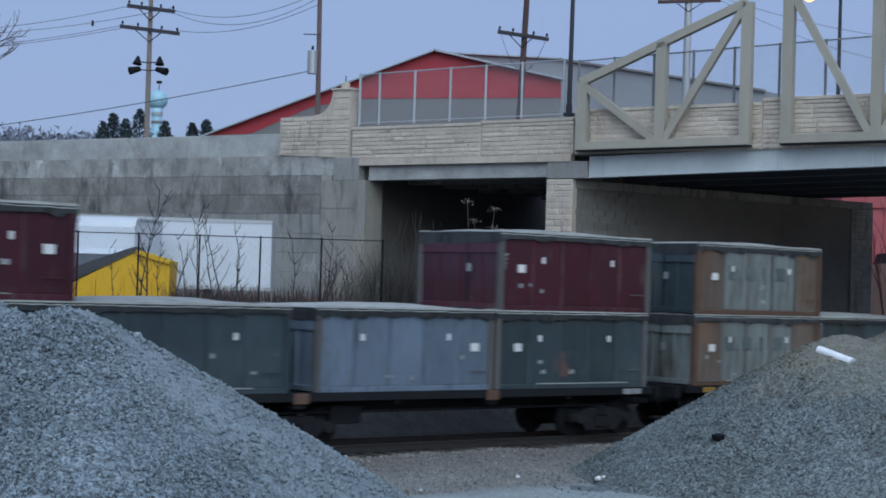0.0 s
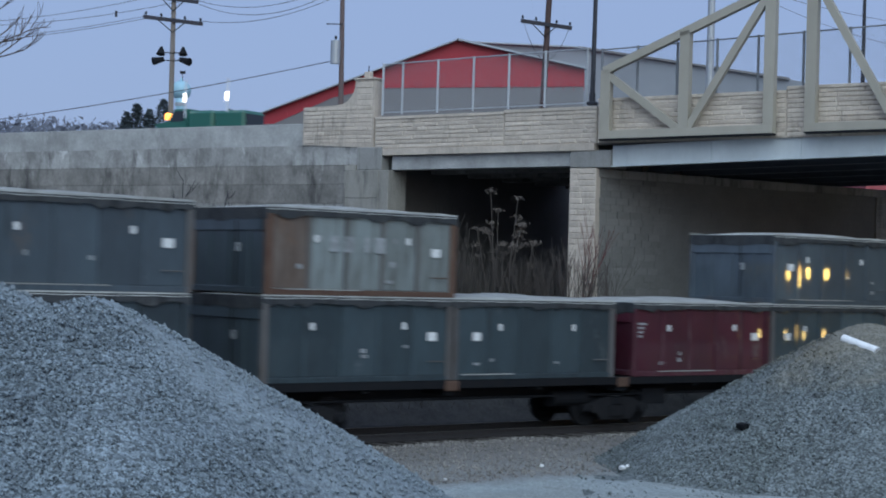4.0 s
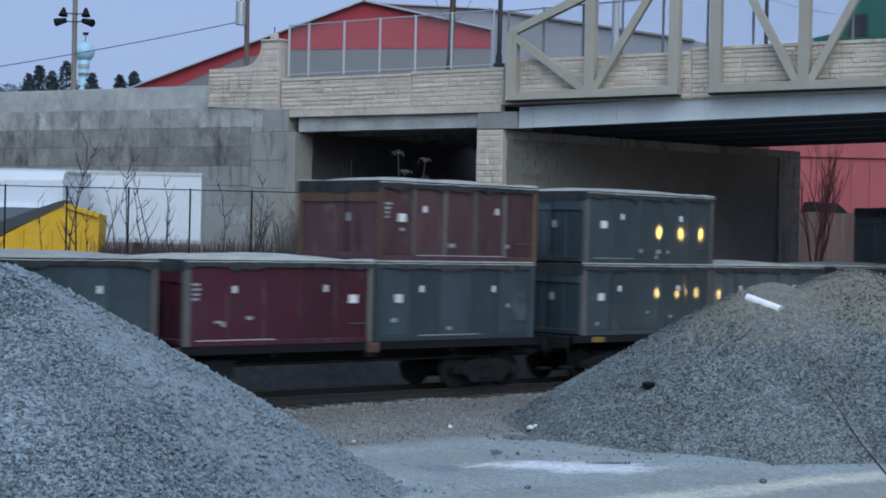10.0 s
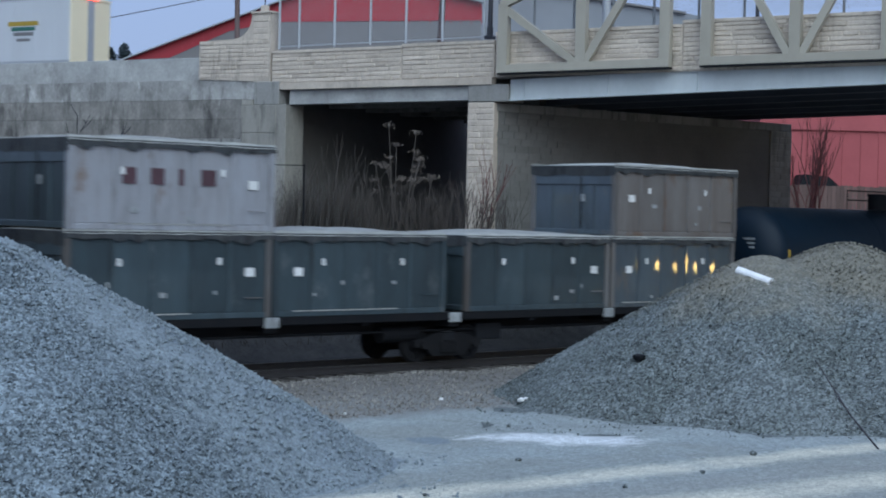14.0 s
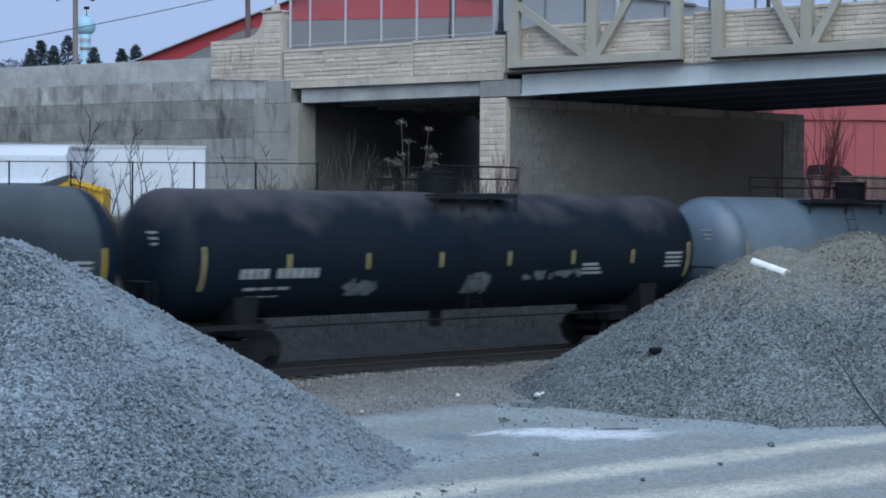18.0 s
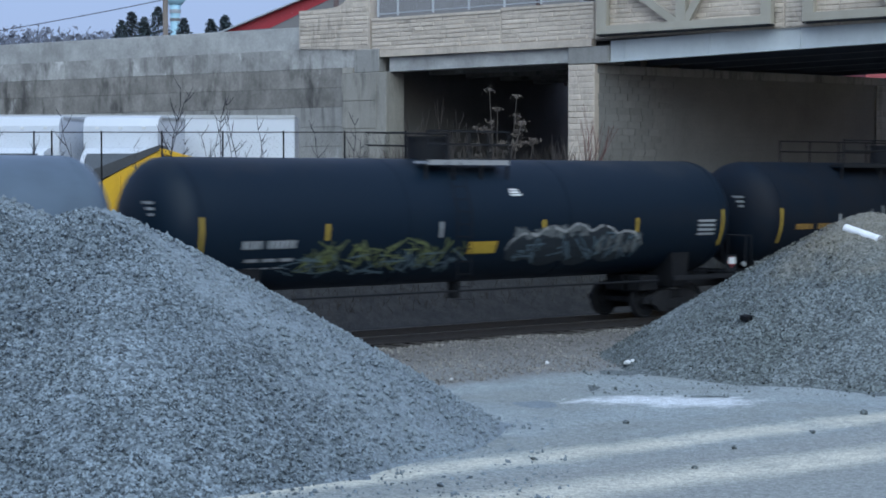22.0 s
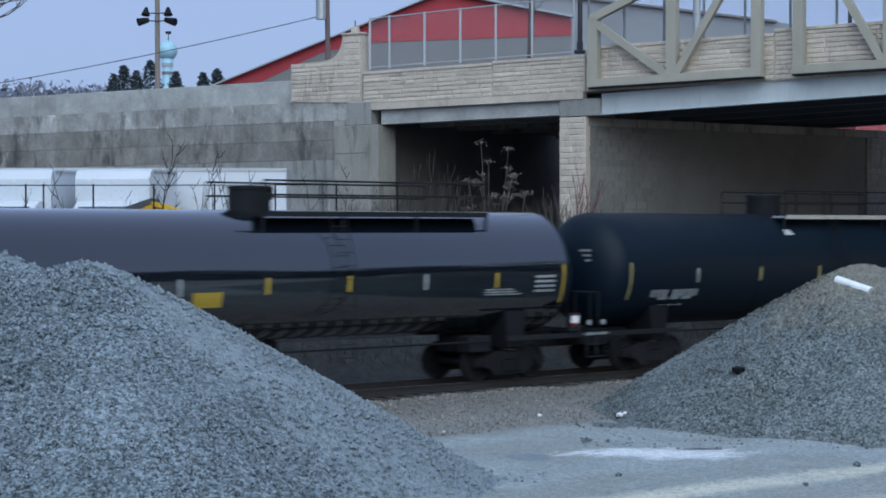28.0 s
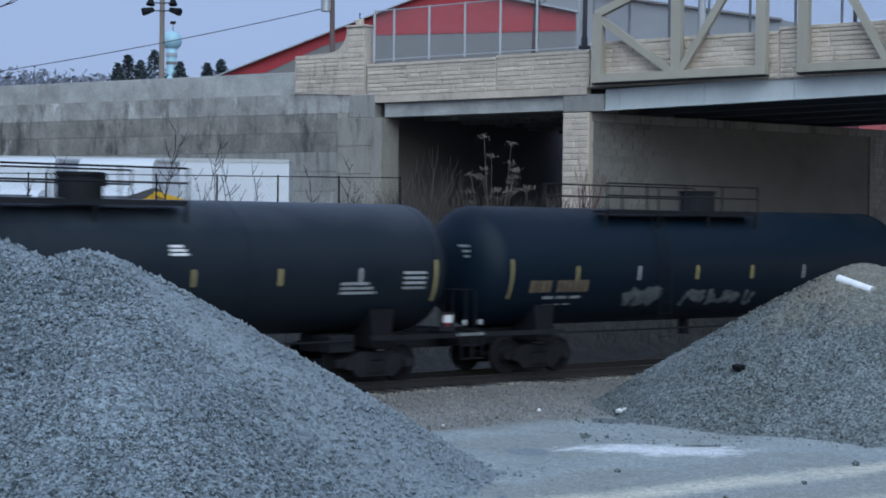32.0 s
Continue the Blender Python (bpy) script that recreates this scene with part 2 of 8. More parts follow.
LIGHT_BLUE = mat("paint_light_blue_grey", (0.135, 0.177, 0.235), 0.5, 0, 0.12, 1.2, 40, 0.05, (0.09, 0.115, 0.15), 0.9, 0.15, streak=2.5, coat=0.5, coat_rough=0.05, spec=0.25, rust=(0.10, 0.09, 0.08, 0.62), drips=((0.018, 0.02, 0.022), 0.55, 0.16, 0.42, 0.62))
DARK_GREY = mat("paint_dark_grey", (0.039, 0.056, 0.066), 0.5, 0, 0.12, 1.2, 40, 0.05, (0.024, 0.032, 0.039), 0.9, 0.2, streak=2.5, coat=0.6, coat_rough=0.05, spec=0.25, rust=(0.07, 0.075, 0.078, 0.60), drips=((0.018, 0.02, 0.022), 0.55, 0.16, 0.42, 0.62))
MAROON = mat("paint_maroon", (0.064, 0.012, 0.023), 0.5, 0, 0.15, 1.1, 40, 0.05, (0.042, 0.014, 0.021), 0.9, 0.2, streak=2.5, coat=0.5, coat_rough=0.05, spec=0.25, rust=(0.085, 0.055, 0.055, 0.60), drips=((0.15, 0.12, 0.12), 0.35, 0.14, 0.5, 0.66))
RUST_MAROON = mat("paint_rusty_maroon", (0.086, 0.044, 0.05), 0.65, 0, 0.2, 1.6, 40, 0.1, (0.062, 0.034, 0.036), 0.9, 0.2, streak=2, coat=0.1, coat_rough=0.08, spec=0.2, rust=(0.15, 0.105, 0.09, 0.585), drips=((0.03, 0.02, 0.02), 0.7, 0.22, 0.36, 0.55))
WEATHERED = mat("paint_weathered_pale", (0.205, 0.243, 0.245), 0.7, 0, 0.2, 1.0, 40, 0.15, (0.115, 0.125, 0.118), 0.9, 0.1, streak=2.5, rust=(0.13, 0.068, 0.038, 0.60), drips=((0.05, 0.042, 0.036), 0.8, 0.22, 0.34, 0.54))
RUSTY_PLATE = mat("rusty_worn_paint", (0.145, 0.118, 0.10), 0.75, 0, 0.2, 1.2, 40, 0.15, (0.09, 0.058, 0.042), 0.9, 0.1, streak=2, rust=(0.16, 0.085, 0.05, 0.56), drips=((0.05, 0.036, 0.03), 0.8, 0.2, 0.36, 0.54))
LILAC = mat("paint_pale_lilac", (0.285, 0.30, 0.335), 0.65, 0, 0.15, 1.0, 40, 0.1, (0.19, 0.185, 0.19), 0.7, 0.05, streak=3, rust=(0.15, 0.10, 0.075, 0.575), drips=((0.10, 0.085, 0.08), 0.6, 0.2, 0.4, 0.58))
BROWN_GREY = mat("paint_brown_grey", (0.145, 0.140, 0.140), 0.6, 0, 0.15, 1.2, 40, 0.1, (0.07, 0.05, 0.04), 0.7, 0.1, streak=4, rust=(0.10, 0.055, 0.03, 0.57))
RUST = mat("rust", (0.10, 0.060, 0.042), 0.9, 0, 0.3, 2.5, 50, 0.3, (0.07, 0.03, 0.02), 0.7, 0.2)
# inner girders and soffits: the shade under the deck is put into this colour
UNDER_STEEL = mat("painted_shade_steel", (0.085, 0.092, 0.11), 0.7, 0, 0.2, 1, 20, 0.1)
STEEL_DARK = mat("grimy_steel", (0.0095, 0.0115, 0.0150), 0.7, 0, 0.3, 3, 60, 0.2, (0.021, 0.020, 0.021), 0.6, 0.25, spec=0.12)
GRIMY_BROWN = mat("grimy_brown_cast_steel", (0.0080, 0.0092, 0.0118), 0.75, 0, 0.35, 4, 60, 0.3, (0.022, 0.021, 0.022), 0.7, 0.3, spec=0.15)
TARP = mat("grimy_cover", (0.026, 0.031, 0.037), 0.8, 0, 0.35, 2.6, 30, 0.4, (0.055, 0.056, 0.056), 0.8, 0.3, spec=0.25, streak=0.5, drips=((0.010, 0.011, 0.012), 0.8, 0.2, 0.35, 0.5))
TARP_TOP = mat("pale_dusty_cover", (0.36, 0.37, 0.36), 0.85, 0, 0.2, 2.0, 30, 0.4, (0.18, 0.18, 0.17), 0.7, 0.15)
TANK_BLACK = mat("tank_black", (0.0030, 0.0095, 0.0190), 0.5, 0, 0.15, 0.7, 40, 0.0, (0.005, 0.0115, 0.020), 0.45, 0.15, spec=0.16, dust=(0.018, 0.021, 0.026, 3.9, 4.9, 3.0))
TANK_DUSTY = mat("tank_black_dusty", (0.0030, 0.0088, 0.0175), 0.6, 0, 0.2, 0.7, 40, 0.0, (0.010, 0.0125, 0.017), 0.6, 0.1, spec=0.13, dust=(0.074, 0.066, 0.072, 3.4, 4.5, 3.2))
TANK_GREY = mat("tank_grey", (0.096, 0.138, 0.186), 0.5, 0, 0.1, 0.6, 40, 0.0, (0.055, 0.080, 0.108), 0.9, 0.05, spec=0.4, coat=0.5, coat_rough=0.4)
TANK_GREY_CLEAN = mat("tank_clean_grey_section", (0.135, 0.185, 0.238), 0.5, 0, 0.1, 0.6, 40, 0.0, (0.085, 0.118, 0.15), 0.8, 0.05, spec=0.35)
TANK_PALE = mat("tank_dusty_grey_section", (0.026, 0.038, 0.047), 0.6, 0, 0.2, 0.8, 40, 0.0, (0.008, 0.013, 0.018), 0.8, 0.05, spec=0.25, dust=(0.085, 0.102, 0.112, 3.2, 4.5, 1.5))
# dust here is no dirt: it paints the blue-grey sheen along the top
TANK_SATIN = mat("tank_satin_black", (0.006, 0.0115, 0.018), 0.45, 0, 0.15, 0.7, 40, 0.0, (0.010, 0.015, 0.022), 0.5, 0.1, spec=0.28, dust=(0.055, 0.064, 0.078, 3.55, 4.6, 1.2))
TANK_GLOSS = mat("tank_gloss_black", (0.003, 0.005, 0.008), 0.09, 0, 0.1, 0.5, 40, 0.0, (0.005, 0.007, 0.010), 0.4, 0.05, spec=0.5, coat=1.0, coat_rough=0.08)
TANK_GLOSS.node_tree.nodes["Principled BSDF"].inputs["Coat IOR"].default_value = 1.85
TANK_LACQUER = mat("tank_lacquer_black", (0.003, 0.005, 0.008), 0.09, 0, 0.1, 0.5, 40, 0.0, (0.005, 0.007, 0.010), 0.4, 0.05, spec=0.5, coat=1.0, coat_rough=0.08)
TANK_LACQUER.node_tree.nodes["Principled BSDF"].inputs["Coat IOR"].default_value = 2.4
TANK_SEMI = mat("tank_half_gloss_black", (0.003, 0.008, 0.014), 0.36, 0, 0.12, 0.7, 40, 0.0, (0.006, 0.011, 0.017), 0.5, 0.1, spec=0.45)
TANK_RUSTTOP = mat("tank_black_rusty", (0.003, 0.0092, 0.0185), 0.6, 0, 0.2, 0.8, 40, 0.0, (0.012, 0.012, 0.015), 0.7, 0.05, spec=0.13, dust=(0.085, 0.036, 0.03, 5.65, 6.7, 3.2, 0.19))
YELLOW = mat("reflective_yellow", (0.42, 0.285, 0.035), 0.5, 0, 0.1, 4, 40, 0.02, spread=0.1)
YELLOW_DIM = mat("worn_yellow_strip", (0.30, 0.245, 0.09), 0.6, 0, 0.2, 4, 40, 0.0, (0.16, 0.15, 0.10), 0.7)
GRASS_DARK = mat("dead_grass", (0.05, 0.045, 0.041), 0.95, 0, 0.3, 6, 40, 0.1, spread=0.2)
ORANGE = mat("faded_orange", (0.30, 0.165, 0.03), 0.6, 0, 0.2, 4, 40, 0.02, (0.12, 0.08, 0.03), 0.7)
FADED_ORANGE = mat("worn_orange_marking", (0.16, 0.115, 0.07), 0.6, 0, 0.3, 4, 40, 0.02, (0.06, 0.055, 0.05), 0.7)
WHITE_MARK = mat("white_marking", (0.68, 0.69, 0.69), 0.5, 0, 0.1, 6, 40, 0.02, spread=0.1)
PALE_MARK = mat("worn_white_marking", (0.32, 0.345, 0.36), 0.6, 0, 0.3, 6, 40, 0.02, (0.1, 0.1, 0.1), 0.7)
MAROON_MARK = mat("maroon_marking", (0.075, 0.035, 0.045), 0.6, 0, 0.1, 4, 40, 0.02)
DARK_MARK = mat("dark_teal_lettering", (0.06, 0.085, 0.095), 0.6, 0, 0.2, 5, 40, 0.02, (0.16, 0.18, 0.18), 0.6)
GREEN_TANK = mat("green_tank_paint", (0.008, 0.042, 0.036), 0.6, 0, 0.25, 2, 40, 0.0, (0.012, 0.016, 0.018), 0.8)
SPOT = mat("faded_red_spot", (0.12, 0.052, 0.04), 0.7, 0, 0.2, 3, 40, 0.0, (0.06, 0.06, 0.06), 0.8)
GREEN_MARK = mat("graffiti_yellow_green", (0.16, 0.19, 0.055), 0.6, 0, 0.3, 3, 40, 0.02, (0.05, 0.065, 0.05), 0.9)
TEAL_MARK = mat("graffiti_pale_blue", (0.10, 0.16, 0.19), 0.6, 0, 0.3, 5, 40, 0.02, (0.05, 0.07, 0.10), 0.7)
GRAFFITI_MARK = mat("graffiti_grey_white", (0.135, 0.155, 0.162), 0.6, 0, 0.3, 5, 40, 0.02, (0.05, 0.055, 0.06), 0.7)
OLD_POST = mat("brown_grey_post_paint", (0.108, 0.109, 0.112), 0.7, 0, 0.2, 2, 40, 0.1, (0.072, 0.058, 0.05), 0.8, 0.3, streak=3)
CLOUD_FILL = mat("graffiti_slate_fill", (0.006, 0.012, 0.019), 0.6, 0, 0.3, 3, 40, 0.0, (0.014, 0.023, 0.030), 0.8)
WORD_MARK = mat("graffiti_pale_word", (0.36, 0.375, 0.375), 0.6, 0, 0.2, 5, 40, 0.0, (0.13, 0.14, 0.145), 0.8)
RED_MARK = mat("placard_red", (0.62, 0.10, 0.12), 0.5, 0, 0.1, 4, 40, 0.02)
CONCRETE = mat("old_concrete", (0.31, 0.305, 0.29), 0.9, 0, 0.18, 0.5, 14, 0.35, (0.16, 0.158, 0.15), 0.75, 0.05, streak=2, rust=(0.40, 0.40, 0.385, 0.60), drips=((0.085, 0.083, 0.08), 0.75, 0.28, 0.4, 0.58))
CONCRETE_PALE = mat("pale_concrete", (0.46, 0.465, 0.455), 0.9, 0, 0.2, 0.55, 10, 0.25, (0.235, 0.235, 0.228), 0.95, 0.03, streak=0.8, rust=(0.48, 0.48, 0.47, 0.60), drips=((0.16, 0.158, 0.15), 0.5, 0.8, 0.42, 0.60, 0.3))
CONCRETE_STAINED = mat("stained_concrete_course", (0.44, 0.436, 0.42), 0.9, 0, 0.25, 0.75, 9, 0.3, (0.16, 0.157, 0.15), 0.95, 0.02, streak=1.0, rust=(0.60, 0.60, 0.59, 0.565), drips=((0.085, 0.083, 0.08), 0.95, 0.7, 0.38, 0.54, 0.34))
CONCRETE_COLUMN = mat("warm_grey_column_concrete", (0.335, 0.32, 0.285), 0.9, 0, 0.15, 0.8, 14, 0.3, (0.20, 0.192, 0.175), 0.9, 0.04, streak=3, rust=(0.40, 0.39, 0.365, 0.60), drips=((0.09, 0.088, 0.082), 0.7, 0.26, 0.42, 0.6))
# weathered on the wall courses; on the rear beams it carries painted shade
CONCRETE_DARK = mat("weathered_and_shade_concrete", (0.30, 0.287, 0.265), 0.9, 0, 0.28, 0.8, 9, 0.35, (0.125, 0.12, 0.112), 0.95, 0.05, streak=1.6, rust=(0.44, 0.435, 0.42, 0.58), drips=((0.06, 0.058, 0.055), 0.9, 0.7, 0.40, 0.56, 0.34))
STONE_CREAM = mat("cream_cast_stone", (0.59, 0.512, 0.432), 0.9, 0, 0.18, 0.9, 12, 0.7, (0.35, 0.298, 0.25), 0.8, 0.08, streak=2, rust=(0.20, 0.178, 0.145, 0.635), drips=((0.15, 0.135, 0.112), 0.55, 0.18, 0.48, 0.64))
# grey stone made darker: shade below the bridge is put into its colour
STONE_PIER = mat("shade_grey_cast_stone", (0.188, 0.184, 0.174), 0.9, 0, 0.15, 0.7, 14, 0.5, (0.132, 0.13, 0.122), 0.8, 0.07)
TRUSS_PAINT = mat("truss_paint_beige", (0.37, 0.342, 0.284), 0.55, 0, 0.06, 0.8, 30, 0.05, (0.29, 0.265, 0.215), 0.7, 0.05, streak=2)
GIRDER_PAINT = mat("girder_pale_paint", (0.50, 0.54, 0.55), 0.5, 0, 0.06, 1.0, 25, 0.05, (0.36, 0.39, 0.40), 0.7, 0.02, streak=2, rust=(0.26, 0.25, 0.22, 0.63))
GALV = mat("galvanised_steel", (0.46, 0.48, 0.50), 0.45, 0.5, 0.1, 3, 40, 0.03, (0.36, 0.37, 0.38), 0.5)
WIRE_GREY = mat("overhead_wire", (0.10, 0.115, 0.15), 0.7, 0, 0.1, 3, 40, 0.0)
WOOD_BROWN = mat("brown_pole_wood", (0.155, 0.112, 0.108), 0.9, 0, 0.2, 1.5, 30, 0.3, (0.10, 0.072, 0.07), 0.6, 0.1, streak=6)
ARM_DARK = mat("dark_crossarm_wood", (0.035, 0.034, 0.045), 0.85, 0, 0.2, 3, 40, 0.1)
FENCE_GREY = mat("dull_fence_pipe", (0.20, 0.215, 0.235), 0.55, 0.2, 0.1, 3, 40, 0.03)
BLUE_MARK = mat("graffiti_deep_blue", (0.010, 0.085, 0.135), 0.6, 0, 0.3, 3, 40, 0.0, (0.006, 0.022, 0.034), 0.9)
POLE_DARK = mat("black_painted_steel", (0.018, 0.019, 0.026), 0.5, 0, 0.1, 3, 40, 0.03)
WOOD_POLE = mat("weathered_pole_wood", (0.235, 0.20, 0.175), 0.9, 0, 0.2, 1.5, 30, 0.3, (0.15, 0.125, 0.11), 0.6, 0.1, streak=6)
WOOD_DARK = mat("creosoted_wood", (0.085, 0.052, 0.048), 0.9, 0, 0.25, 2, 30, 0.3, spread=0.15)
RED_WALL = mat("red_metal_siding", (0.37, 0.015, 0.03), 0.55, 0, 0.05, 0.3, 10, 0.03, (0.32, 0.014, 0.026), 0.4, 0.02)
RED_WALL_FADED = mat("faded_red_siding", (0.40, 0.085, 0.095), 0.7, 0, 0.08, 0.4, 10, 0.03, (0.24, 0.05, 0.055), 0.5, 0.02)
GREY_WALL = mat("grey_metal_siding", (0.17, 0.165, 0.17), 0.6, 0, 0.06, 0.3, 10, 0.03, (0.15, 0.145, 0.15), 0.4, 0.02)
ROOF_GREY = mat("pale_metal_roof", (0.33, 0.36, 0.40), 0.5, 0, 0.05, 0.3, 8, 0.03, (0.29, 0.32, 0.35), 0.4, 0.02)
DULL_SIDING = mat("dull_grey_siding", (0.24, 0.26, 0.29), 0.6, 0, 0.06, 0.2, 8, 0.03, (0.19, 0.205, 0.23), 0.7, 0.02)
WHITE_PAINT = mat("white_vehicle_paint", (0.60, 0.635, 0.69), 0.4, 0, 0.04, 0.5, 20, 0.02, (0.46, 0.49, 0.53), 0.4, 0.03, coat=0.3)
TRAILER_WHITE = mat("dull_white_trailer", (0.52, 0.54, 0.57), 0.45, 0, 0.05, 0.6, 20, 0.02, (0.44, 0.45, 0.47), 0.6, 0.03, streak=3)
# cream doors, brightened: the side light on them is put into the colour
CREAM_PAINT = mat("cream_trailer_door", (0.80, 0.70, 0.50), 0.5, 0, 0.05, 0.8, 20, 0.02, (0.70, 0.62, 0.45), 0.4, 0.02)
GREEN_PAINT = mat("green_truck_paint", (0.008, 0.11, 0.075), 0.35, 0, 0.05, 1, 20, 0.02, (0.006, 0.08, 0.055), 0.4, 0.02, coat=0.5)
YELLOW_PAINT = mat("yellow_dumpster_paint", (0.72, 0.42, 0.012), 0.5, 0, 0.1, 1.5, 25, 0.04, (0.5, 0.28, 0.015), 0.6, 0.03, streak=2)
LID_BLACK = mat("grey_black_plastic", (0.06, 0.065, 0.072), 0.6, 0, 0.2, 2, 25, 0.1)
RUBBER = mat("rubber", (0.02, 0.02, 0.021), 0.85, 0, 0.2, 5, 40, 0.1)
GLASS_DARK = mat("dark_window_glass", (0.02, 0.026, 0.032), 0.08, 0, 0.0, 2, 10, 0)
GLASS_PALE = mat("grey_window_glass", (0.09, 0.10, 0.11), 0.12, 0, 0.1, 2, 10, 0)
TIE_WOOD = mat("old_tie_wood", (0.052, 0.046, 0.043), 0.95, 0, 0.3, 3, 30, 0.4, spread=0.25)
RAIL_STEEL = mat("rusty_rail", (0.034, 0.031, 0.032), 0.6, 0.2, 0.2, 3, 40, 0.1)
RAIL_TOP = mat("worn_rail_head", (0.32, 0.31, 0.30), 0.3, 0.9, 0.1, 3, 40, 0.05)
BARK = mat("bare_twigs", (0.085, 0.068, 0.062), 0.9, 0, 0.25, 6, 40, 0.1, spread=0.2)
FENCE_BOARD = mat("weathered_brown_boards", (0.15, 0.095, 0.085), 0.9, 0, 0.25, 1.5, 25, 0.2, (0.09, 0.06, 0.055), 0.7, 0.2, streak=4)
BARK_RED = mat("reddish_twigs", (0.12, 0.035, 0.035), 0.9, 0, 0.25, 6, 40, 0.1, spread=0.1)
WEED = mat("dry_weed", (0.075, 0.062, 0.055), 0.95, 0, 0.3, 6, 40, 0.1, spread=0.2)
BRUSH = mat("pale_dead_brush", (0.165, 0.15, 0.14), 0.95, 0, 0.3, 6, 40, 0.1)
SEED = mat("dry_seed_heads", (0.17, 0.142, 0.122), 0.95, 0, 0.3, 9, 40, 0.1, spread=0.2)
PINE = mat("pine_needles", (0.040, 0.060, 0.070), 0.9, 0, 0.35, 1, 8, 0.1, spread=0.2)
# tinted towards the sky: distance haze is put into the wood's colour
FAR_WOOD = mat("haze_tinted_wood", (0.145, 0.158, 0.20), 0.95, 0, 0.15, 0.1, 1, 0.1, (0.11, 0.122, 0.155), 0.6, 0.2)
TOWER_BLUE = mat("pale_blue_tower_paint", (0.36, 0.60, 0.72), 0.5, 0, 0.04, 0.1, 2, 0.02)
PIPE_WHITE = mat("white_plastic_pipe", (0.80, 0.81, 0.82), 0.45, 0, 0.05, 4, 30, 0.03)
LAMP_GLOW = glow("warm_lamp_globe", (1.0, 0.62, 0.26), 2.0)
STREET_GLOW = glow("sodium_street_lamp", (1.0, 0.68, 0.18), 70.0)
GLINT_GLOW = glow("glint_lamp_glow", (1.0, 0.72, 0.25), 42.0)
RED_GLOW = glow("red_marker_light", (1.0, 0.05, 0.03), 6.0)
WHITE_GLOW = glow("white_lamp", (1.0, 0.97, 0.92), 5.0)
ORANGE_GLOW = glow("amber_beacon", (1.0, 0.40, 0.07), 3.5)
# finer stone on the right flank; its paler colour also stands in for light
GRAVEL_LEFT = stony("blue_grey_crushed_stone", (0.168, 0.205, 0.234), (0.136, 0.168, 0.193), 22, 0.28, fines=("side", -7.0, 29.2, radians(-50), radians(-30), (0.190, 0.229, 0.258)))
GRAVEL_RIGHT = stony("grey_crushed_stone", (0.130, 0.151, 0.157), (0.102, 0.120, 0.122), 22, 0.36, fines=("top", 0, 0, 1.9, 3.0, (0.172, 0.165, 0.138)), clumps=(0.72, 1.16))


# ---- plan: the track and the bridge ----
TRACK = pose(0, 45.8, 0.40, 0, 0, 42)      # x along the rails (away to the right), y away from the camera, z from the rail heads
BRIDGE = pose(2.6, 60.0, 0, 0, 0, -32)     # x along the near parapet to the right, y across the deck, away
SPEED = 10.1                               # of the train, towards -x of TRACK
LOT = 2.4                                  # height of the yard beyond the track


# ---- mesh helpers ----
def empty(name, m, label, category, group="", kind=""):
    ob = new(name)
    ob.matrix_world = m
    ob.empty_display_size = 0.2
    return tagged(ob, label, category, group, kind)


def mesh_of(bm, name, material, smooth=False):
    me = bpy.data.meshes.new(name)
    bm.normal_update()
    bm.to_mesh(me)
    bm.free()
    for mm in (material if isinstance(material, (list, tuple)) else [material]):
        me.materials.append(mm)
    if smooth:
        for p in me.polygons:
            p.use_smooth = True
    return me


def part(name, bm, material, parent=None, label="", smooth=False, m=None):
    ob = new(name, mesh_of(bm, name, material, smooth))
    if parent:
        ob.parent = parent
    if m:
        ob.matrix_local = m
    return tagged(ob, label)


def shared(name, me, parent, m=None, label=""):
    ob = new(name, me)
    ob.parent = parent
    if m:
        ob.matrix_local = m
    return tagged(ob, label)


def box(bm, x0, x1, y0, y1, z0, z1, bevel=0.0, m=None):
    r = bmesh.ops.create_cube(bm, size=1)
    mm = Matrix.Translation(((x0 + x1) / 2, (y0 + y1) / 2, (z0 + z1) / 2)) @ Matrix.Diagonal((abs(x1 - x0), abs(y1 - y0), abs(z1 - z0), 1))
    bmesh.ops.transform(bm, matrix=(m @ mm if m else mm), verts=r["verts"])
    if bevel:
        edges = {e for v in r["verts"] for e in v.link_edges}
        bmesh.ops.bevel(bm, geom=list(edges), offset=bevel, segments=1, affect="EDGES", profile=0.5)
    return bm


def boxm(*a, **k):
    return box(bmesh.new(), *a, **k)


def rod(bm, a, b, r, n=8, r2=None):
    a, b = Vector(a), Vector(b)
    d = b - a
    if d.length < 1e-6:
        return bm
    c = bmesh.ops.create_cone(bm, cap_ends=True, segments=n, radius1=r, radius2=r if r2 is None else r2, depth=d.length)
    bmesh.ops.transform(bm, matrix=Matrix.Translation((a + b) / 2) @ d.to_track_quat("Z", "Y").to_matrix().to_4x4(), verts=c["verts"])
    return bm


def rodm(*a, **k):
    return rod(bmesh.new(), *a, **k)


def bar(bm, a, b, w, h):
    """A square bar from a to b, w across and h high."""
    a, b = Vector(a), Vector(b)
    d = b - a
    x = d.normalized()
    side = x.cross(Vector((0, 1, 0)))
    up = Vector((0, 1, 0)) if side.length > 1e-3 else Vector((0, 0, 1))
    z = x.cross(up).normalized()
    yv = z.cross(x)
    mm = Matrix((x, yv, z)).transposed().to_4x4()
    mm.translation = (a + b) / 2
    return box(bm, -d.length / 2, d.length / 2, -w / 2, w / 2, -h / 2, h / 2, 0, mm)


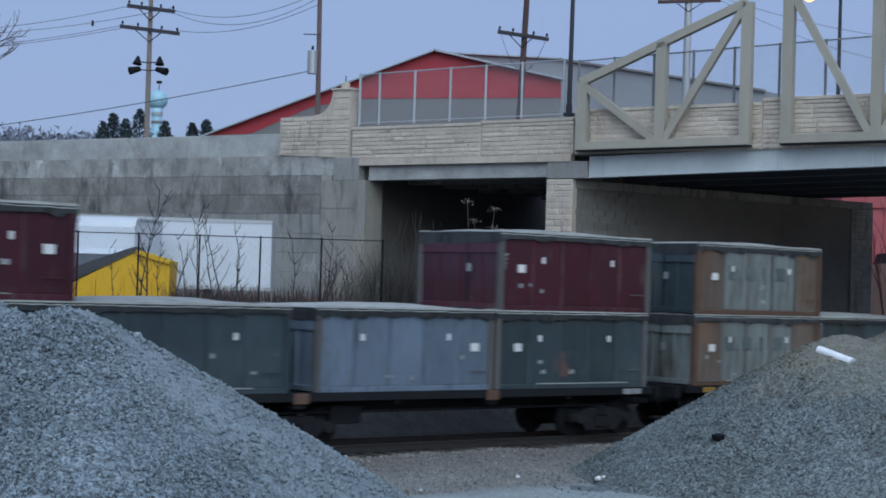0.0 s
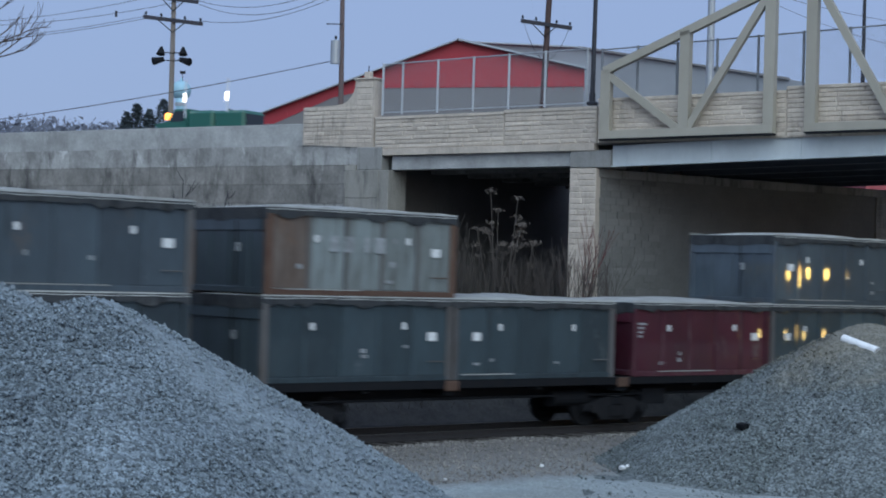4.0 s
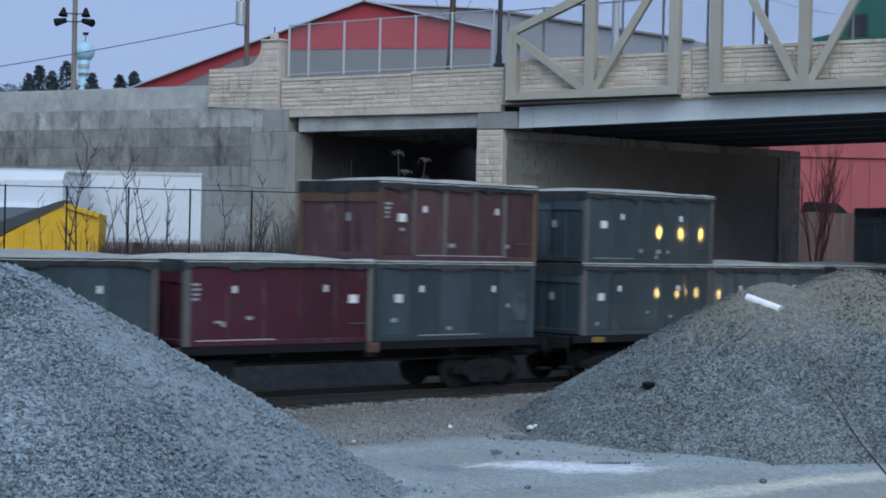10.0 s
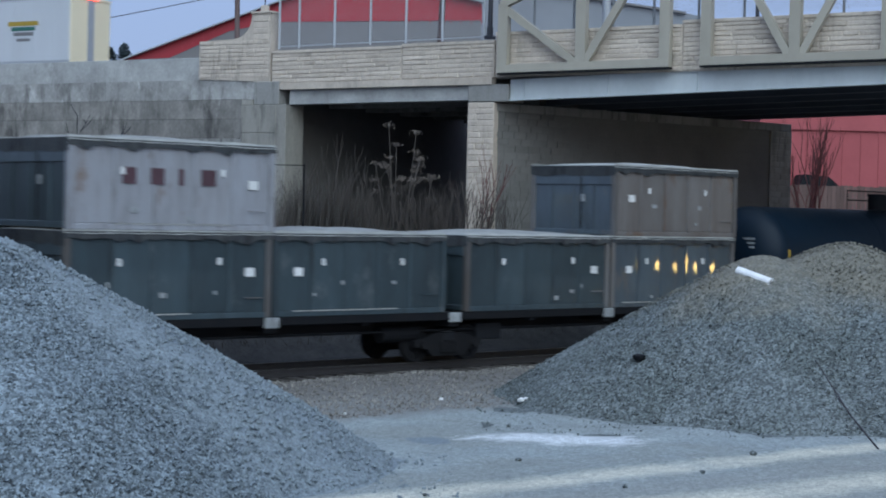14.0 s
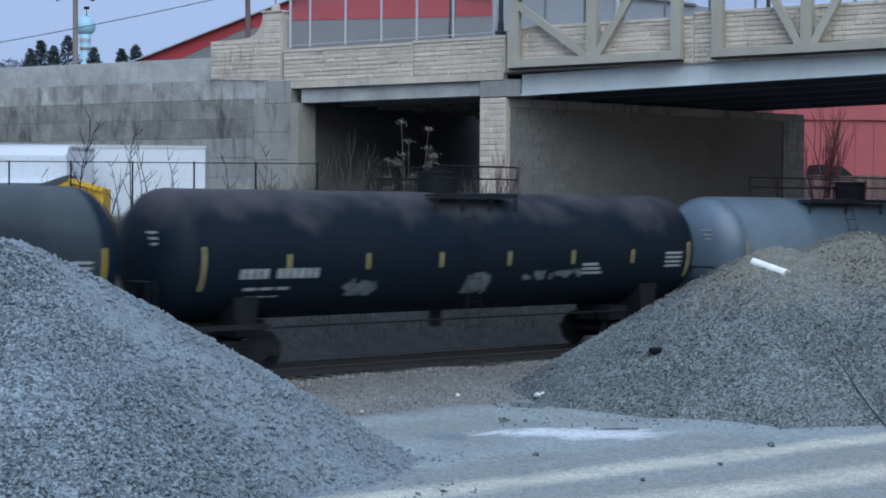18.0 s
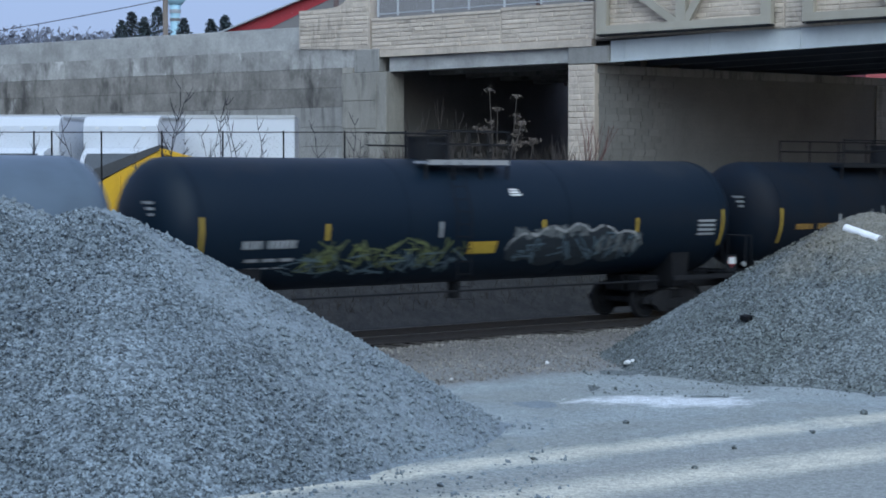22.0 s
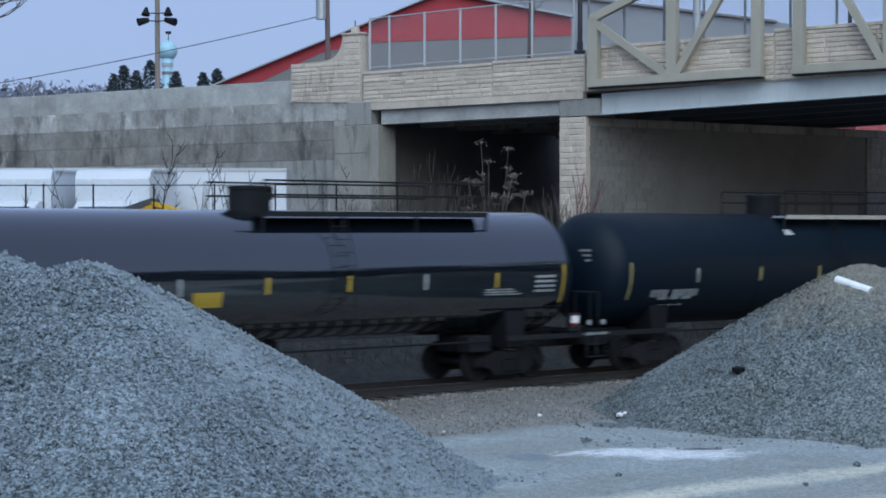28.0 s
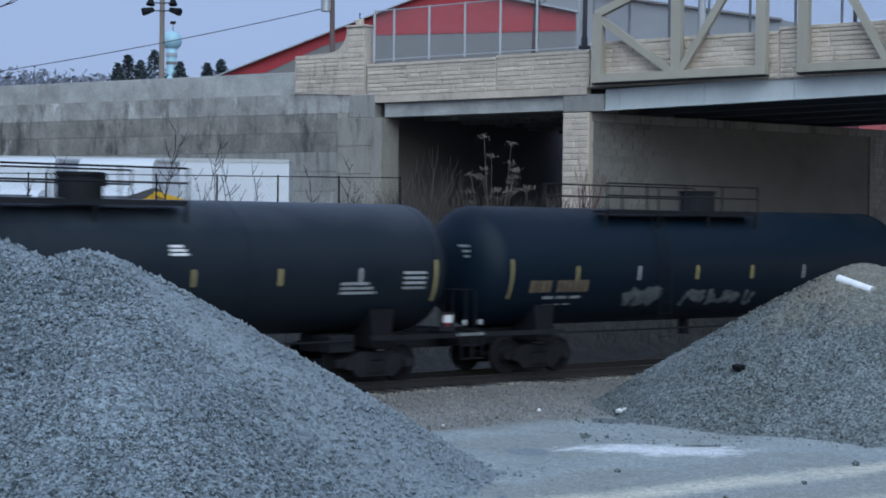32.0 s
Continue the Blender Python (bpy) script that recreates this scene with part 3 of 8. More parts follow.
def prism(bm, pts, y0, y1):
    """A flat outline in x and z, drawn out from y0 to y1."""
    f = [bm.verts.new((x, y0, z)) for x, z in pts]
    k = [bm.verts.new((x, y1, z)) for x, z in pts]
    bm.faces.new(f)
    bm.faces.new(k[::-1])
    for i in range(len(pts)):
        j = (i + 1) % len(pts)
        bm.faces.new((f[j], f[i], k[i], k[j]))
    bmesh.ops.recalc_face_normals(bm, faces=bm.faces)
    return bm


def lathe(bm, profile, n=24):
    """Rings about the x axis: profile of (x, radius)."""
    rings = []
    for x, r in profile:
        rings.append([bm.verts.new((x, r * math.cos(2 * math.pi * i / n), r * math.sin(2 * math.pi * i / n))) for i in range(n)])
    for a, b in zip(rings, rings[1:]):
        for i in range(n):
            bm.faces.new((a[i], a[(i + 1) % n], b[(i + 1) % n], b[i]))
    bm.faces.new(rings[0])
    bm.faces.new(rings[-1][::-1])
    bmesh.ops.recalc_face_normals(bm, faces=bm.faces)
    return bm


def raw(name, verts, faces, material, parent=None, smooth=False):
    me = bpy.data.meshes.new(name)
    me.from_pydata(verts, [], faces)
    me.materials.append(material)
    if smooth:
        for p in me.polygons:
            p.use_smooth = True
    me.update()
    ob = new(name, me)
    if parent:
        ob.parent = parent
    return ob


# ---- ground ----
TX, TY = math.cos(radians(42)), math.sin(radians(42))
BX, BY = math.cos(radians(-32)), math.sin(radians(-32))


def track_offset(x, y):
    return -TY * x + TX * (y - 45.8)


def step(a, b, v):
    t = np.clip((v - a) / (b - a), 0, 1)
    return t * t * (3 - 2 * t)


def ground_height(x, y):
    o = track_offset(x, y)
    bed = 0.17 * (step(-3.6, -1.9, o) - step(1.9, 3.0, o))
    bank = LOT * step(3.4, 7.5, o)
    hill = 6.0 * step(95, 150, y) + 62.0 * step(140, 1000, y) * (1 - 0.55 * step(0, 500, x))
    rough = 0.03 * np.sin(x * 1.7 + 0.6 * y) * np.sin(y * 1.3 - 0.4 * x) * step(20, 12, np.abs(o))
    near = 2.6 * step(16, 4, y) * step(14, 6, np.abs(x))  # the rise on which the camera stands
    return bed + bank + hill + rough * (1 - step(60, 90, y)) + near


def ground_mesh():
    xs = np.concatenate([-np.geomspace(4200, 26, 28), np.arange(-25, 30, 0.5), np.geomspace(30, 4200, 28)])
    ys = np.concatenate([-np.geomspace(3000, 5, 12), np.arange(-4, 82, 0.5), np.geomspace(82.5, 4500, 44)])
    gx, gy = np.meshgrid(xs, ys)
    gz = ground_height(gx, gy)
    verts = np.stack([gx, gy, gz], -1).reshape(-1, 3).tolist()
    w = len(xs)
    faces = [(j * w + i, j * w + i + 1, (j + 1) * w + i + 1, (j + 1) * w + i) for j in range(len(ys) - 1) for i in range(w - 1)]
    return verts, faces


def ground_material():
    m = bpy.data.materials.new("gravel_lot")
    m.use_nodes = True
    nt, lk = m.node_tree.nodes, m.node_tree.links
    p = nt["Principled BSDF"]
    p.inputs["Roughness"].default_value = 0.9
    co = nt.new("ShaderNodeTexCoord")
    sep = nt.new("ShaderNodeSeparateXYZ")
    lk.new(co.outputs["Object"], sep.inputs["Vector"])

    def mth(op, a, b=None, c=None):
        n = nt.new("ShaderNodeMath")
        n.operation = op
        for i, v in enumerate((a, b, c)):
            if v is None:
                continue
            if isinstance(v, (int, float)):
                n.inputs[i].default_value = v
            else:
                lk.new(v, n.inputs[i])
        return n.outputs[0]

    def tex(scale, detail=5, rough=0.6):
        n = nt.new("ShaderNodeTexNoise")
        n.inputs["Scale"].default_value, n.inputs["Detail"].default_value, n.inputs["Roughness"].default_value = scale, detail, rough
        lk.new(co.outputs["Object"], n.inputs["Vector"])
        return n.outputs["Fac"]

    def ramp(v, a, b, c=0.0, d=1.0):
        n = nt.new("ShaderNodeMapRange")
        n.inputs["From Min"].default_value, n.inputs["From Max"].default_value = a, b
        n.inputs["To Min"].default_value, n.inputs["To Max"].default_value = c, d
        lk.new(v, n.inputs["Value"])
        return n.outputs["Result"]

    def blend(fac, a, b):
        n = nt.new("ShaderNodeMix")
        n.data_type = "RGBA"
        lk.new(fac, n.inputs["Factor"])
        for key, v in (("A", a), ("B", b)):
            if isinstance(v, tuple):
                n.inputs[key].default_value = (*v, 1)
            else:
                lk.new(v, n.inputs[key])
        return n.outputs["Result"]

    X, Y = sep.outputs["X"], sep.outputs["Y"]
    n1, n2, n3 = tex(0.6), tex(7.0, 6, 0.75), tex(2.2, 6, 0.7)
    off = mth("ADD", mth("MULTIPLY", X, -TY), mth("MULTIPLY", mth("SUBTRACT", Y, 45.8), TX))
    off = mth("ADD", off, mth("MULTIPLY", mth("SUBTRACT", n3, 0.5), 1.6))
    lot = blend(ramp(n1, 0.35, 0.65), (0.245, 0.282, 0.292), (0.30, 0.338, 0.345))
    lot = blend(ramp(tex(0.28, 4, 0.55), 0.44, 0.60, 0.0, 0.75), lot, (0.225, 0.245, 0.235))
    lot = blend(ramp(tex(1.5, 6, 0.72), 0.56, 0.66, 0.0, 0.45), lot, (0.17, 0.195, 0.20))
    # trodden greenish-grey ground on the camera's side of the wheel tracks
    side = mth("SUBTRACT", mth("MULTIPLY", mth("SUBTRACT", Y, 24.83), 0.784), mth("MULTIPLY", mth("SUBTRACT", X, -1.66), 0.62))
    side = mth("ADD", side, mth("MULTIPLY", mth("SUBTRACT", n3, 0.5), 1.2))
    lot = blend(ramp(side, -1.3, -0.2, 0.75, 0), lot, (0.25, 0.262, 0.25))
    # pale wheel tracks of two vehicles across the lot
    for px, py, ax, ay, wide in ((-1.66, 24.83, 0.784, 0.62, 0.66), (0.69, 23.59, 0.807, 0.59, 0.85)):
        dist = mth("ABSOLUTE", mth("SUBTRACT", mth("MULTIPLY", mth("SUBTRACT", Y, py), ax), mth("MULTIPLY", mth("SUBTRACT", X, px), ay)))
        dist = mth("ADD", dist, mth("MULTIPLY", mth("SUBTRACT", n3, 0.5), 1.1))
        lot = blend(mth("MULTIPLY", ramp(dist, wide * 0.3, wide, 1, 0), ramp(tex(1.1, 5, 0.65), 0.36, 0.60, 0.40, 0.95)), lot, (0.58, 0.56, 0.475))
    # a pale, whitish patch
    ell = mth("ADD", mth("POWER", mth("DIVIDE", mth("SUBTRACT", X, 3.0), 1.75), 2.0), mth("POWER", mth("DIVIDE", mth("SUBTRACT", Y, 33.25), 0.85), 2.0))
    ell = mth("ADD", ell, mth("MULTIPLY", mth("SUBTRACT", tex(1.4, 7, 0.7), 0.5), 5.0))
    lot = blend(ramp(ell, 0.3, 1.35, 0.85, 0), lot, (0.66, 0.69, 0.72))
    ballast = blend(ramp(n3, 0.35, 0.65), (0.120, 0.114, 0.110), (0.172, 0.163, 0.156))
    ballast = blend(ramp(off, -4.2, -2.6), (0.195, 0.196, 0.19), ballast)
    ground = blend(ramp(off, -7.3, -6.3), lot, ballast)
    # near-black bank: the train's shade on it is put into this colour
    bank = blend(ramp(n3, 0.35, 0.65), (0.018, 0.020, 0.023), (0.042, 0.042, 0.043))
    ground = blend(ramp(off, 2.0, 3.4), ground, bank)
    hills = blend(ramp(n1, 0.35, 0.65), (0.11, 0.11, 0.10), (0.08, 0.085, 0.09))
    ground = blend(ramp(Y, 110, 160), ground, hills)
    hsv = nt.new("ShaderNodeHueSaturation")
    vor = nt.new("ShaderNodeTexVoronoi")
    vor.inputs["Scale"].default_value = 30
    lk.new(co.outputs["Object"], vor.inputs["Vector"])
    vs = nt.new("ShaderNodeSeparateColor")
    lk.new(vor.outputs["Color"], vs.inputs["Color"])
    lk.new(mth("MULTIPLY", ramp(n2, 0.3, 0.7, 0.75, 1.25), ramp(vs.outputs[0], 0, 1, 0.72, 1.28)), hsv.inputs["Value"])
    lk.new(ground, hsv.inputs["Color"])
    lk.new(hsv.outputs["Color"], p.inputs["Base Color"])
    bp = nt.new("ShaderNodeBump")
    bp.inputs["Strength"].default_value, bp.inputs["Distance"].default_value = 0.6, 0.03
    lk.new(mth("ADD", n2, mth("MULTIPLY", vor.outputs["Distance"], -0.8)), bp.inputs["Height"])
    lk.new(bp.outputs["Normal"], p.inputs["Normal"])
    return m


gv, gf = ground_mesh()
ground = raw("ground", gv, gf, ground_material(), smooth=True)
tagged(ground, "grey gravel lot with pale wheel tracks, rising to wooded hills", "ground", kind="structure")


# ---- gravel piles ----
def pile_height(x, y, cones, seed):
    z = np.zeros_like(x)
    for cx, cy, h, slope, cap in cones:
        d = np.sqrt((x - cx) ** 2 + (y - cy) ** 2)
        ang = np.arctan2(y - cy, x - cx)
        wob = 1 + 0.035 * np.sin(3 * ang + seed) + 0.02 * np.sin(7 * ang + 2 * seed)
        z = np.maximum(z, h + slope * cap * 0.42 - slope * np.sqrt((d * wob) ** 2 + cap ** 2) * 1.0)
    toe = np.clip(z, 0, None)
    return np.where(z > 0, toe - 0.35 * np.exp(-toe / 0.22) * toe, z)


def gravel_pile(name, cones, x0, x1, y0, y1, res, material, label, seed, stones):
    xs, ys = np.arange(x0, x1, res), np.arange(y0, y1, res)
    gx, gy = np.meshgrid(xs, ys)
    rng = np.random.RandomState(seed)
    gz = pile_height(gx, gy, cones, seed)
    lump = np.zeros_like(gz)
    for k in range(14):
        f, a, p, q = rng.uniform(1.2, 6), rng.uniform(0, 6.3), rng.uniform(0, 6.3), rng.uniform(0, 6.3)
        lump += np.sin(f * (gx * math.cos(a) + gy * math.sin(a)) + p + 0.6 * np.sin(1.7 * gx + q)) / f
    cx, cy = cones[0][:2]
    smooth_side = (np.arctan2(gy - cy, gx - cx) + rng.uniform(-0.2, 0.2, gz.shape) > -0.66) & (seed == 3)  # the flank of finer stone
    gz = gz + np.where(gz > 0.05, lump * 0.02 + rng.uniform(-0.022, 0.022, gz.shape) * np.where(smooth_side, 0.7, 1.0), 0)
    keep = gz > -0.12
    idx = -np.ones(gz.shape, int)
    idx[keep] = np.arange(keep.sum())
    verts = np.stack([gx[keep], gy[keep], gz[keep] - 0.02], -1)
    q = [(idx[j, i], idx[j, i + 1], idx[j + 1, i + 1], idx[j + 1, i]) for j in range(len(ys) - 1) for i in range(len(xs) - 1)
         if keep[j, i] and keep[j, i + 1] and keep[j + 1, i + 1] and keep[j + 1, i]]
    thing = raw(name, verts.tolist(), [tuple(int(v) for v in f) for f in q], material)
    tagged(thing, label, "gravel pile", kind="stuff")
    # loose stones on the side that can be seen
    oct_v = np.array([(1, 0, 0), (-1, 0, 0), (0, 1, 0), (0, -1, 0), (0, 0, 1), (0, 0, -1)], float)
    oct_f = [(0, 2, 4), (2, 1, 4), (1, 3, 4), (3, 0, 4), (2, 0, 5), (1, 2, 5), (3, 1, 5), (0, 3, 5)]
    sv, sf, n = [], [], 0
    while n < stones:
        x, y = rng.uniform(x0, x1), rng.uniform(y0, y1)
        z = float(pile_height(np.array([x]), np.array([y]), cones, seed)[0])
        if z < -0.06 or (z < 0.04 and rng.rand() < 0.9) or y > max(c[1] for c in cones) + 0.8:
            continue
        if seed == 3 and math.atan2(y - cy, x - cx) > rng.uniform(-0.9, -0.45) and rng.rand() < 0.5:
            continue
        r = 0.014 + (0.05 if seed == 3 else 0.035) * rng.rand() ** 4
        v = oct_v * (r * rng.uniform(0.6, 1.3, (1, 3))) * rng.uniform(0.75, 1.2, (6, 1))
        a, b = rng.uniform(0, 6.3), rng.uniform(0, 6.3)
        ra = np.array([[math.cos(a), -math.sin(a), 0], [math.sin(a), math.cos(a), 0], [0, 0, 1]])
        rb = np.array([[1, 0, 0], [0, math.cos(b), -math.sin(b)], [0, math.sin(b), math.cos(b)]])
        v = v @ (ra @ rb).T + (x, y, max(z, 0) + 0.008)
        sv.extend(v.tolist())
        sf.extend([(f[0] + 6 * n, f[1] + 6 * n, f[2] + 6 * n) for f in oct_f])
        n += 1
    st = raw("stones", sv, sf, material, thing)
    tagged(st, kind="stuff")
    return thing


LEFT_CONES = ((-7.0, 29.2, 3.83, 0.575, 0.55), (-8.75, 29.5, 4.02, 0.60, 0.5), (-10.6, 30.2, 3.7, 0.58, 0.5))
RIGHT_CONES = ((8.1, 40.6, 3.62, 0.635, 0.7), (10.2, 41.4, 4.0, 0.60, 0.8), (13.0, 42.0, 3.9, 0.6, 0.8))
gravel_pile("gravel_pile", LEFT_CONES, -14.5, 0.8, 22.0, 36.5, 0.06, GRAVEL_LEFT, "tall pile of blue-grey crushed stone on the lot", 3, 28000)
gravel_pile("gravel_pile", RIGHT_CONES, 1.5, 17.0, 34.0, 47.5, 0.075, GRAVEL_RIGHT, "pile of grey crushed stone with brown fines near the top", 8, 18000)


# ---- track ----
def build_track():
    rails = empty("railway_track", TRACK, "rusty railway track on dark wooden ties in ballast", "railway track", kind="structure")
    for y in (-0.755, 0.755):
        bm = bmesh.new()
        prof = [(-0.075, -0.185), (0.075, -0.185), (0.075, -0.165), (0.012, -0.15), (0.012, -0.045), (0.036, -0.035), (0.036, 0), (-0.036, 0), (-0.036, -0.035), (-0.012, -0.045), (-0.012, -0.15), (-0.075, -0.165)]
        a = [bm.verts.new((-60, y + u, w - 0.004)) for u, w in prof]
        b = [bm.verts.new((90, y + u, w - 0.004)) for u, w in prof]
        for i in range(len(prof)):
            j = (i + 1) % len(prof)
            bm.faces.new((a[i], a[j], b[j], b[i]))
        bmesh.ops.recalc_face_normals(bm, faces=bm.faces)
        rail = part("rail", bm, RAIL_STEEL, rails)
        part("rail_head", boxm(-60, 90, y - 0.03, y + 0.03, -0.003, 0.0), RAIL_TOP, rail, "worn shiny rail head")
    me = mesh_of(boxm(-0.115, 0.115, -1.3, 1.3, -0.36, -0.185, 0.012), "tie", TIE_WOOD)
    rng = random.Random(4)
    for i in range(104):
        shared("tie", me, rails, pose(-22 + 0.53 * i, rng.uniform(-0.03, 0.03), rng.uniform(-0.012, 0.004), 0, 0, rng.uniform(-1.2, 1.2)))
    # ballast stones along the near shoulder
    rs = np.random.RandomState(5)
    v, f, n = [], [], 0
    shape = np.array([(1, 0, 0), (-1, 0, 0), (0, 1, 0), (0, -1, 0), (0, 0, 1), (0, 0, -1)], float)
    tri = [(0, 2, 4), (2, 1, 4), (1, 3, 4), (3, 0, 4), (2, 0, 5), (1, 2, 5), (3, 1, 5), (0, 3, 5)]
    for _ in range(9000):
        x, y = rs.uniform(-14, 14), -1.2 - 5.4 * rs.rand() ** 1.3
        wx, wy = TX * x - TY * y, 45.8 + TY * x + TX * y
        z = float(ground_height(np.array([wx]), np.array([wy]))[0]) - 0.40
        p = shape * (rs.uniform(0.018, 0.045) * rs.uniform(0.6, 1.3, (1, 3))) * rs.uniform(0.75, 1.2, (6, 1)) + (x, y, z + 0.015)
        v.extend(p.tolist())
        f.extend([tuple(k + 6 * n for k in t) for t in tri])
        n += 1
    st = raw("ballast_stones", v, f, stony("ballast_stone", (0.165, 0.156, 0.145), (0.215, 0.205, 0.19), 26), rails)
    tagged(st, "brown-grey ballast stones", kind="stuff")


build_track()


# ---- bridge, walls ----
DECK = 9.35


def stone_courses(parent, x0, x1, z0, z1, y, course, lo, hi, seed, grade, material, depth=0.05, name="stone"):
    """Rough-faced stones in courses on a wall face at y, each with its own edges."""
    rng = random.Random(seed)
    rows = max(1, round((z1 - z0) / course))
    h = (z1 - z0) / rows
    for r in range(rows):
        x = x0
        while x < x1 - 0.02:
            w = min(rng.uniform(lo, hi), x1 - x)
            if x1 - x - w < lo * 0.6:
                w = x1 - x
            bm = bmesh.new()
            d = depth * rng.uniform(0.25, 0.7)
            g = 0.006
            zl, zr = grade * x, grade * (x + w)
            za, zb = z0 + r * h + g, z0 + (r + 1) * h - g
            back = [bm.verts.new(p) for p in ((x + g, y + 0.01, za + zl), (x + w - g, y + 0.01, za + zr), (x + w - g, y + 0.01, zb + zr), (x + g, y + 0.01, zb + zl))]
            k = 0.035
            front = [bm.verts.new((px, y - d * rng.uniform(0.7, 1.2), pz)) for px, pz in ((x + g + k, za + zl + k * 0.6), (x + w - g - k, za + zr + k * 0.6), (x + w - g - k, zb + zr - k * 0.6), (x + g + k, zb + zl - k * 0.6))]
            mid = bm.verts.new((x + w * rng.uniform(0.35, 0.65), y - d * rng.uniform(0.95, 1.2), (za + zb + zl + zr) / 2))
            for i in range(4):
                j = (i + 1) % 4
                bm.faces.new((back[i], back[j], front[j], front[i]))
                bm.faces.new((front[i], front[j], mid))
            bmesh.ops.recalc_face_normals(bm, faces=bm.faces)
            part(name, bm, material, parent)
            x += w


def sloped(bm, x0, x1, y0, y1, z0, z1, grade):
    """A long block whose underside and top climb along x."""
    return prism(bm, [(x0, z0 + grade * x0), (x1, z0 + grade * x1), (x1, z1 + grade * x1), (x0, z1 + grade * x0)], y0, y1)


def build_bridge():
    b = empty("road_bridge", BRIDGE, "concrete and steel road bridge with cream cast-stone parapets over the railway", "bridge")
    g = 0.012
    part("deck", sloped(bmesh.new(), -10.4, 0.55, 0.25, 14.0, 8.75, DECK - 0.15, g), CONCRETE, b)
    part("deck", sloped(bmesh.new(), 0.56, 40, 0.25, 14.0, 8.78, DECK - 0.15, g), CONCRETE, b)
    # side span: pale ledge, concrete beams
    part("ledge", sloped(bmesh.new(), -8.8, 0.02, -0.06, 0.25, 8.56, 8.80, 0.005), STONE_CREAM, b, "pale smooth ledge below the parapet")
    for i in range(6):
        # beams behind the first: under-deck shade put into the darker concrete
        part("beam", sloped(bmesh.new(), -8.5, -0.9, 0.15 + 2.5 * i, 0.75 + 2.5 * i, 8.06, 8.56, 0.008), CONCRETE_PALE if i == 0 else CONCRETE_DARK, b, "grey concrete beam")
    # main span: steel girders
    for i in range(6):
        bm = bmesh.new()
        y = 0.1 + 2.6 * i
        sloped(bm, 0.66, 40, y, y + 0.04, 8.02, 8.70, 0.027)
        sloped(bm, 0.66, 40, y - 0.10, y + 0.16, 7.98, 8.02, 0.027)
        # girders behind the first take the colour darkened for shade
        gir = part("girder", bm, GIRDER_PAINT if i == 0 else UNDER_STEEL, b, "pale blue-grey steel girder" if i == 0 else "steel girder with under-deck shade in its colour")
        if i == 0:
            me = mesh_of(boxm(-0.012, 0.012, -0.03, 0.0, 0, 0.62), "stiffener", GIRDER_PAINT)
            for k in range(0, 9):
                x = 1.2 + 3.1 * k
                shared("stiffener", me, gir, pose(x, 0.1, 8.05 + 0.027 * x))
    part("soffit", sloped(bmesh.new(), 0.7, 40, 0.3, 13.8, 8.50, 8.72, 0.02), UNDER_STEEL, b, "underside of the deck, darkened by painted shade")
    part("soffit", sloped(bmesh.new(), -8.4, -0.9, 0.8, 13.8, 8.44, 8.55, 0.01), UNDER_STEEL, b, "underside of the deck, darkened by painted shade")
    # parapets: core walls with rough stones in front
    for x0, x1, zt in ((-9.21, -3.62, 10.0), (-3.60, 0.08, 10.05), (0.12, 6.9, 10.30), (6.92, 13.6, 10.42), (13.62, 21.0, 10.5)):
        panel = part("parapet_panel", sloped(bmesh.new(), x0, x1, 0.0, 0.26, 8.80, zt - 0.04, 0.008), STONE_CREAM, b, "cream cast-stone parapet panel")
        stone_courses(panel, x0, x1, 8.82, zt - 0.10, 0.0, 0.155, 0.35, 1.7, int(40 + x0), 0.008, STONE_CREAM)
        part("coping", sloped(bmesh.new(), x0, x1, -0.05, 0.31, zt - 0.10, zt, 0.008), STONE_CREAM, panel, "pale coping")
    panel = part("far_parapet", sloped(bmesh.new(), -9.2, 40, 13.75, 14.0, 8.9, 10.05, 0.02), STONE_CREAM, b)
    # end block with its curved shoulder
    pts = [(-12.54, 8.95), (-9.24, 8.80), (-9.24, 11.32), (-10.12, 11.36)]
    for i in range(9):
        a = radians(90 * i / 8)
        pts.append((-10.98 + 0.78 * math.cos(a) + 0.08, 11.24 - 0.82 * math.sin(a)))
    pts += [(-10.95, 10.40), (-12.54, 10.36)]
    pil = part("end_block", prism(bmesh.new(), pts, -0.06, 0.42), STONE_CREAM, b, "cream cast-stone end block with a curved shoulder")
    stone_courses(pil, -12.5, -9.3, 8.98, 10.34, -0.06, 0.155, 0.35, 1.4, 21, 0.0, STONE_CREAM, 0.04)
    stone_courses(pil, -10.05, -9.3, 10.34, 11.22, -0.06, 0.22, 0.35, 0.8, 22, 0.0, STONE_CREAM, 0.04)
    part("cap", boxm(-10.16, -9.2, -0.12, 0.48, 11.30, 11.38, 0.02), STONE_CREAM, pil)
    part("finial", boxm(-9.84, -9.58, 0.06, 0.30, 11.38, 11.62, 0.03), STONE_CREAM, pil, "small square finial")
    part("finial_rod", rodm((-9.71, 0.18, 11.6), (-9.71, 0.18, 11.85), 0.02, 6), STEEL_DARK, pil)
    # bearing seat over the pier
    part("bearing_seat", boxm(-0.92, 0.64, -0.02, 1.1, 7.98, 8.56, 0.02), CONCRETE, b, "grey concrete bearing seat")
    return b


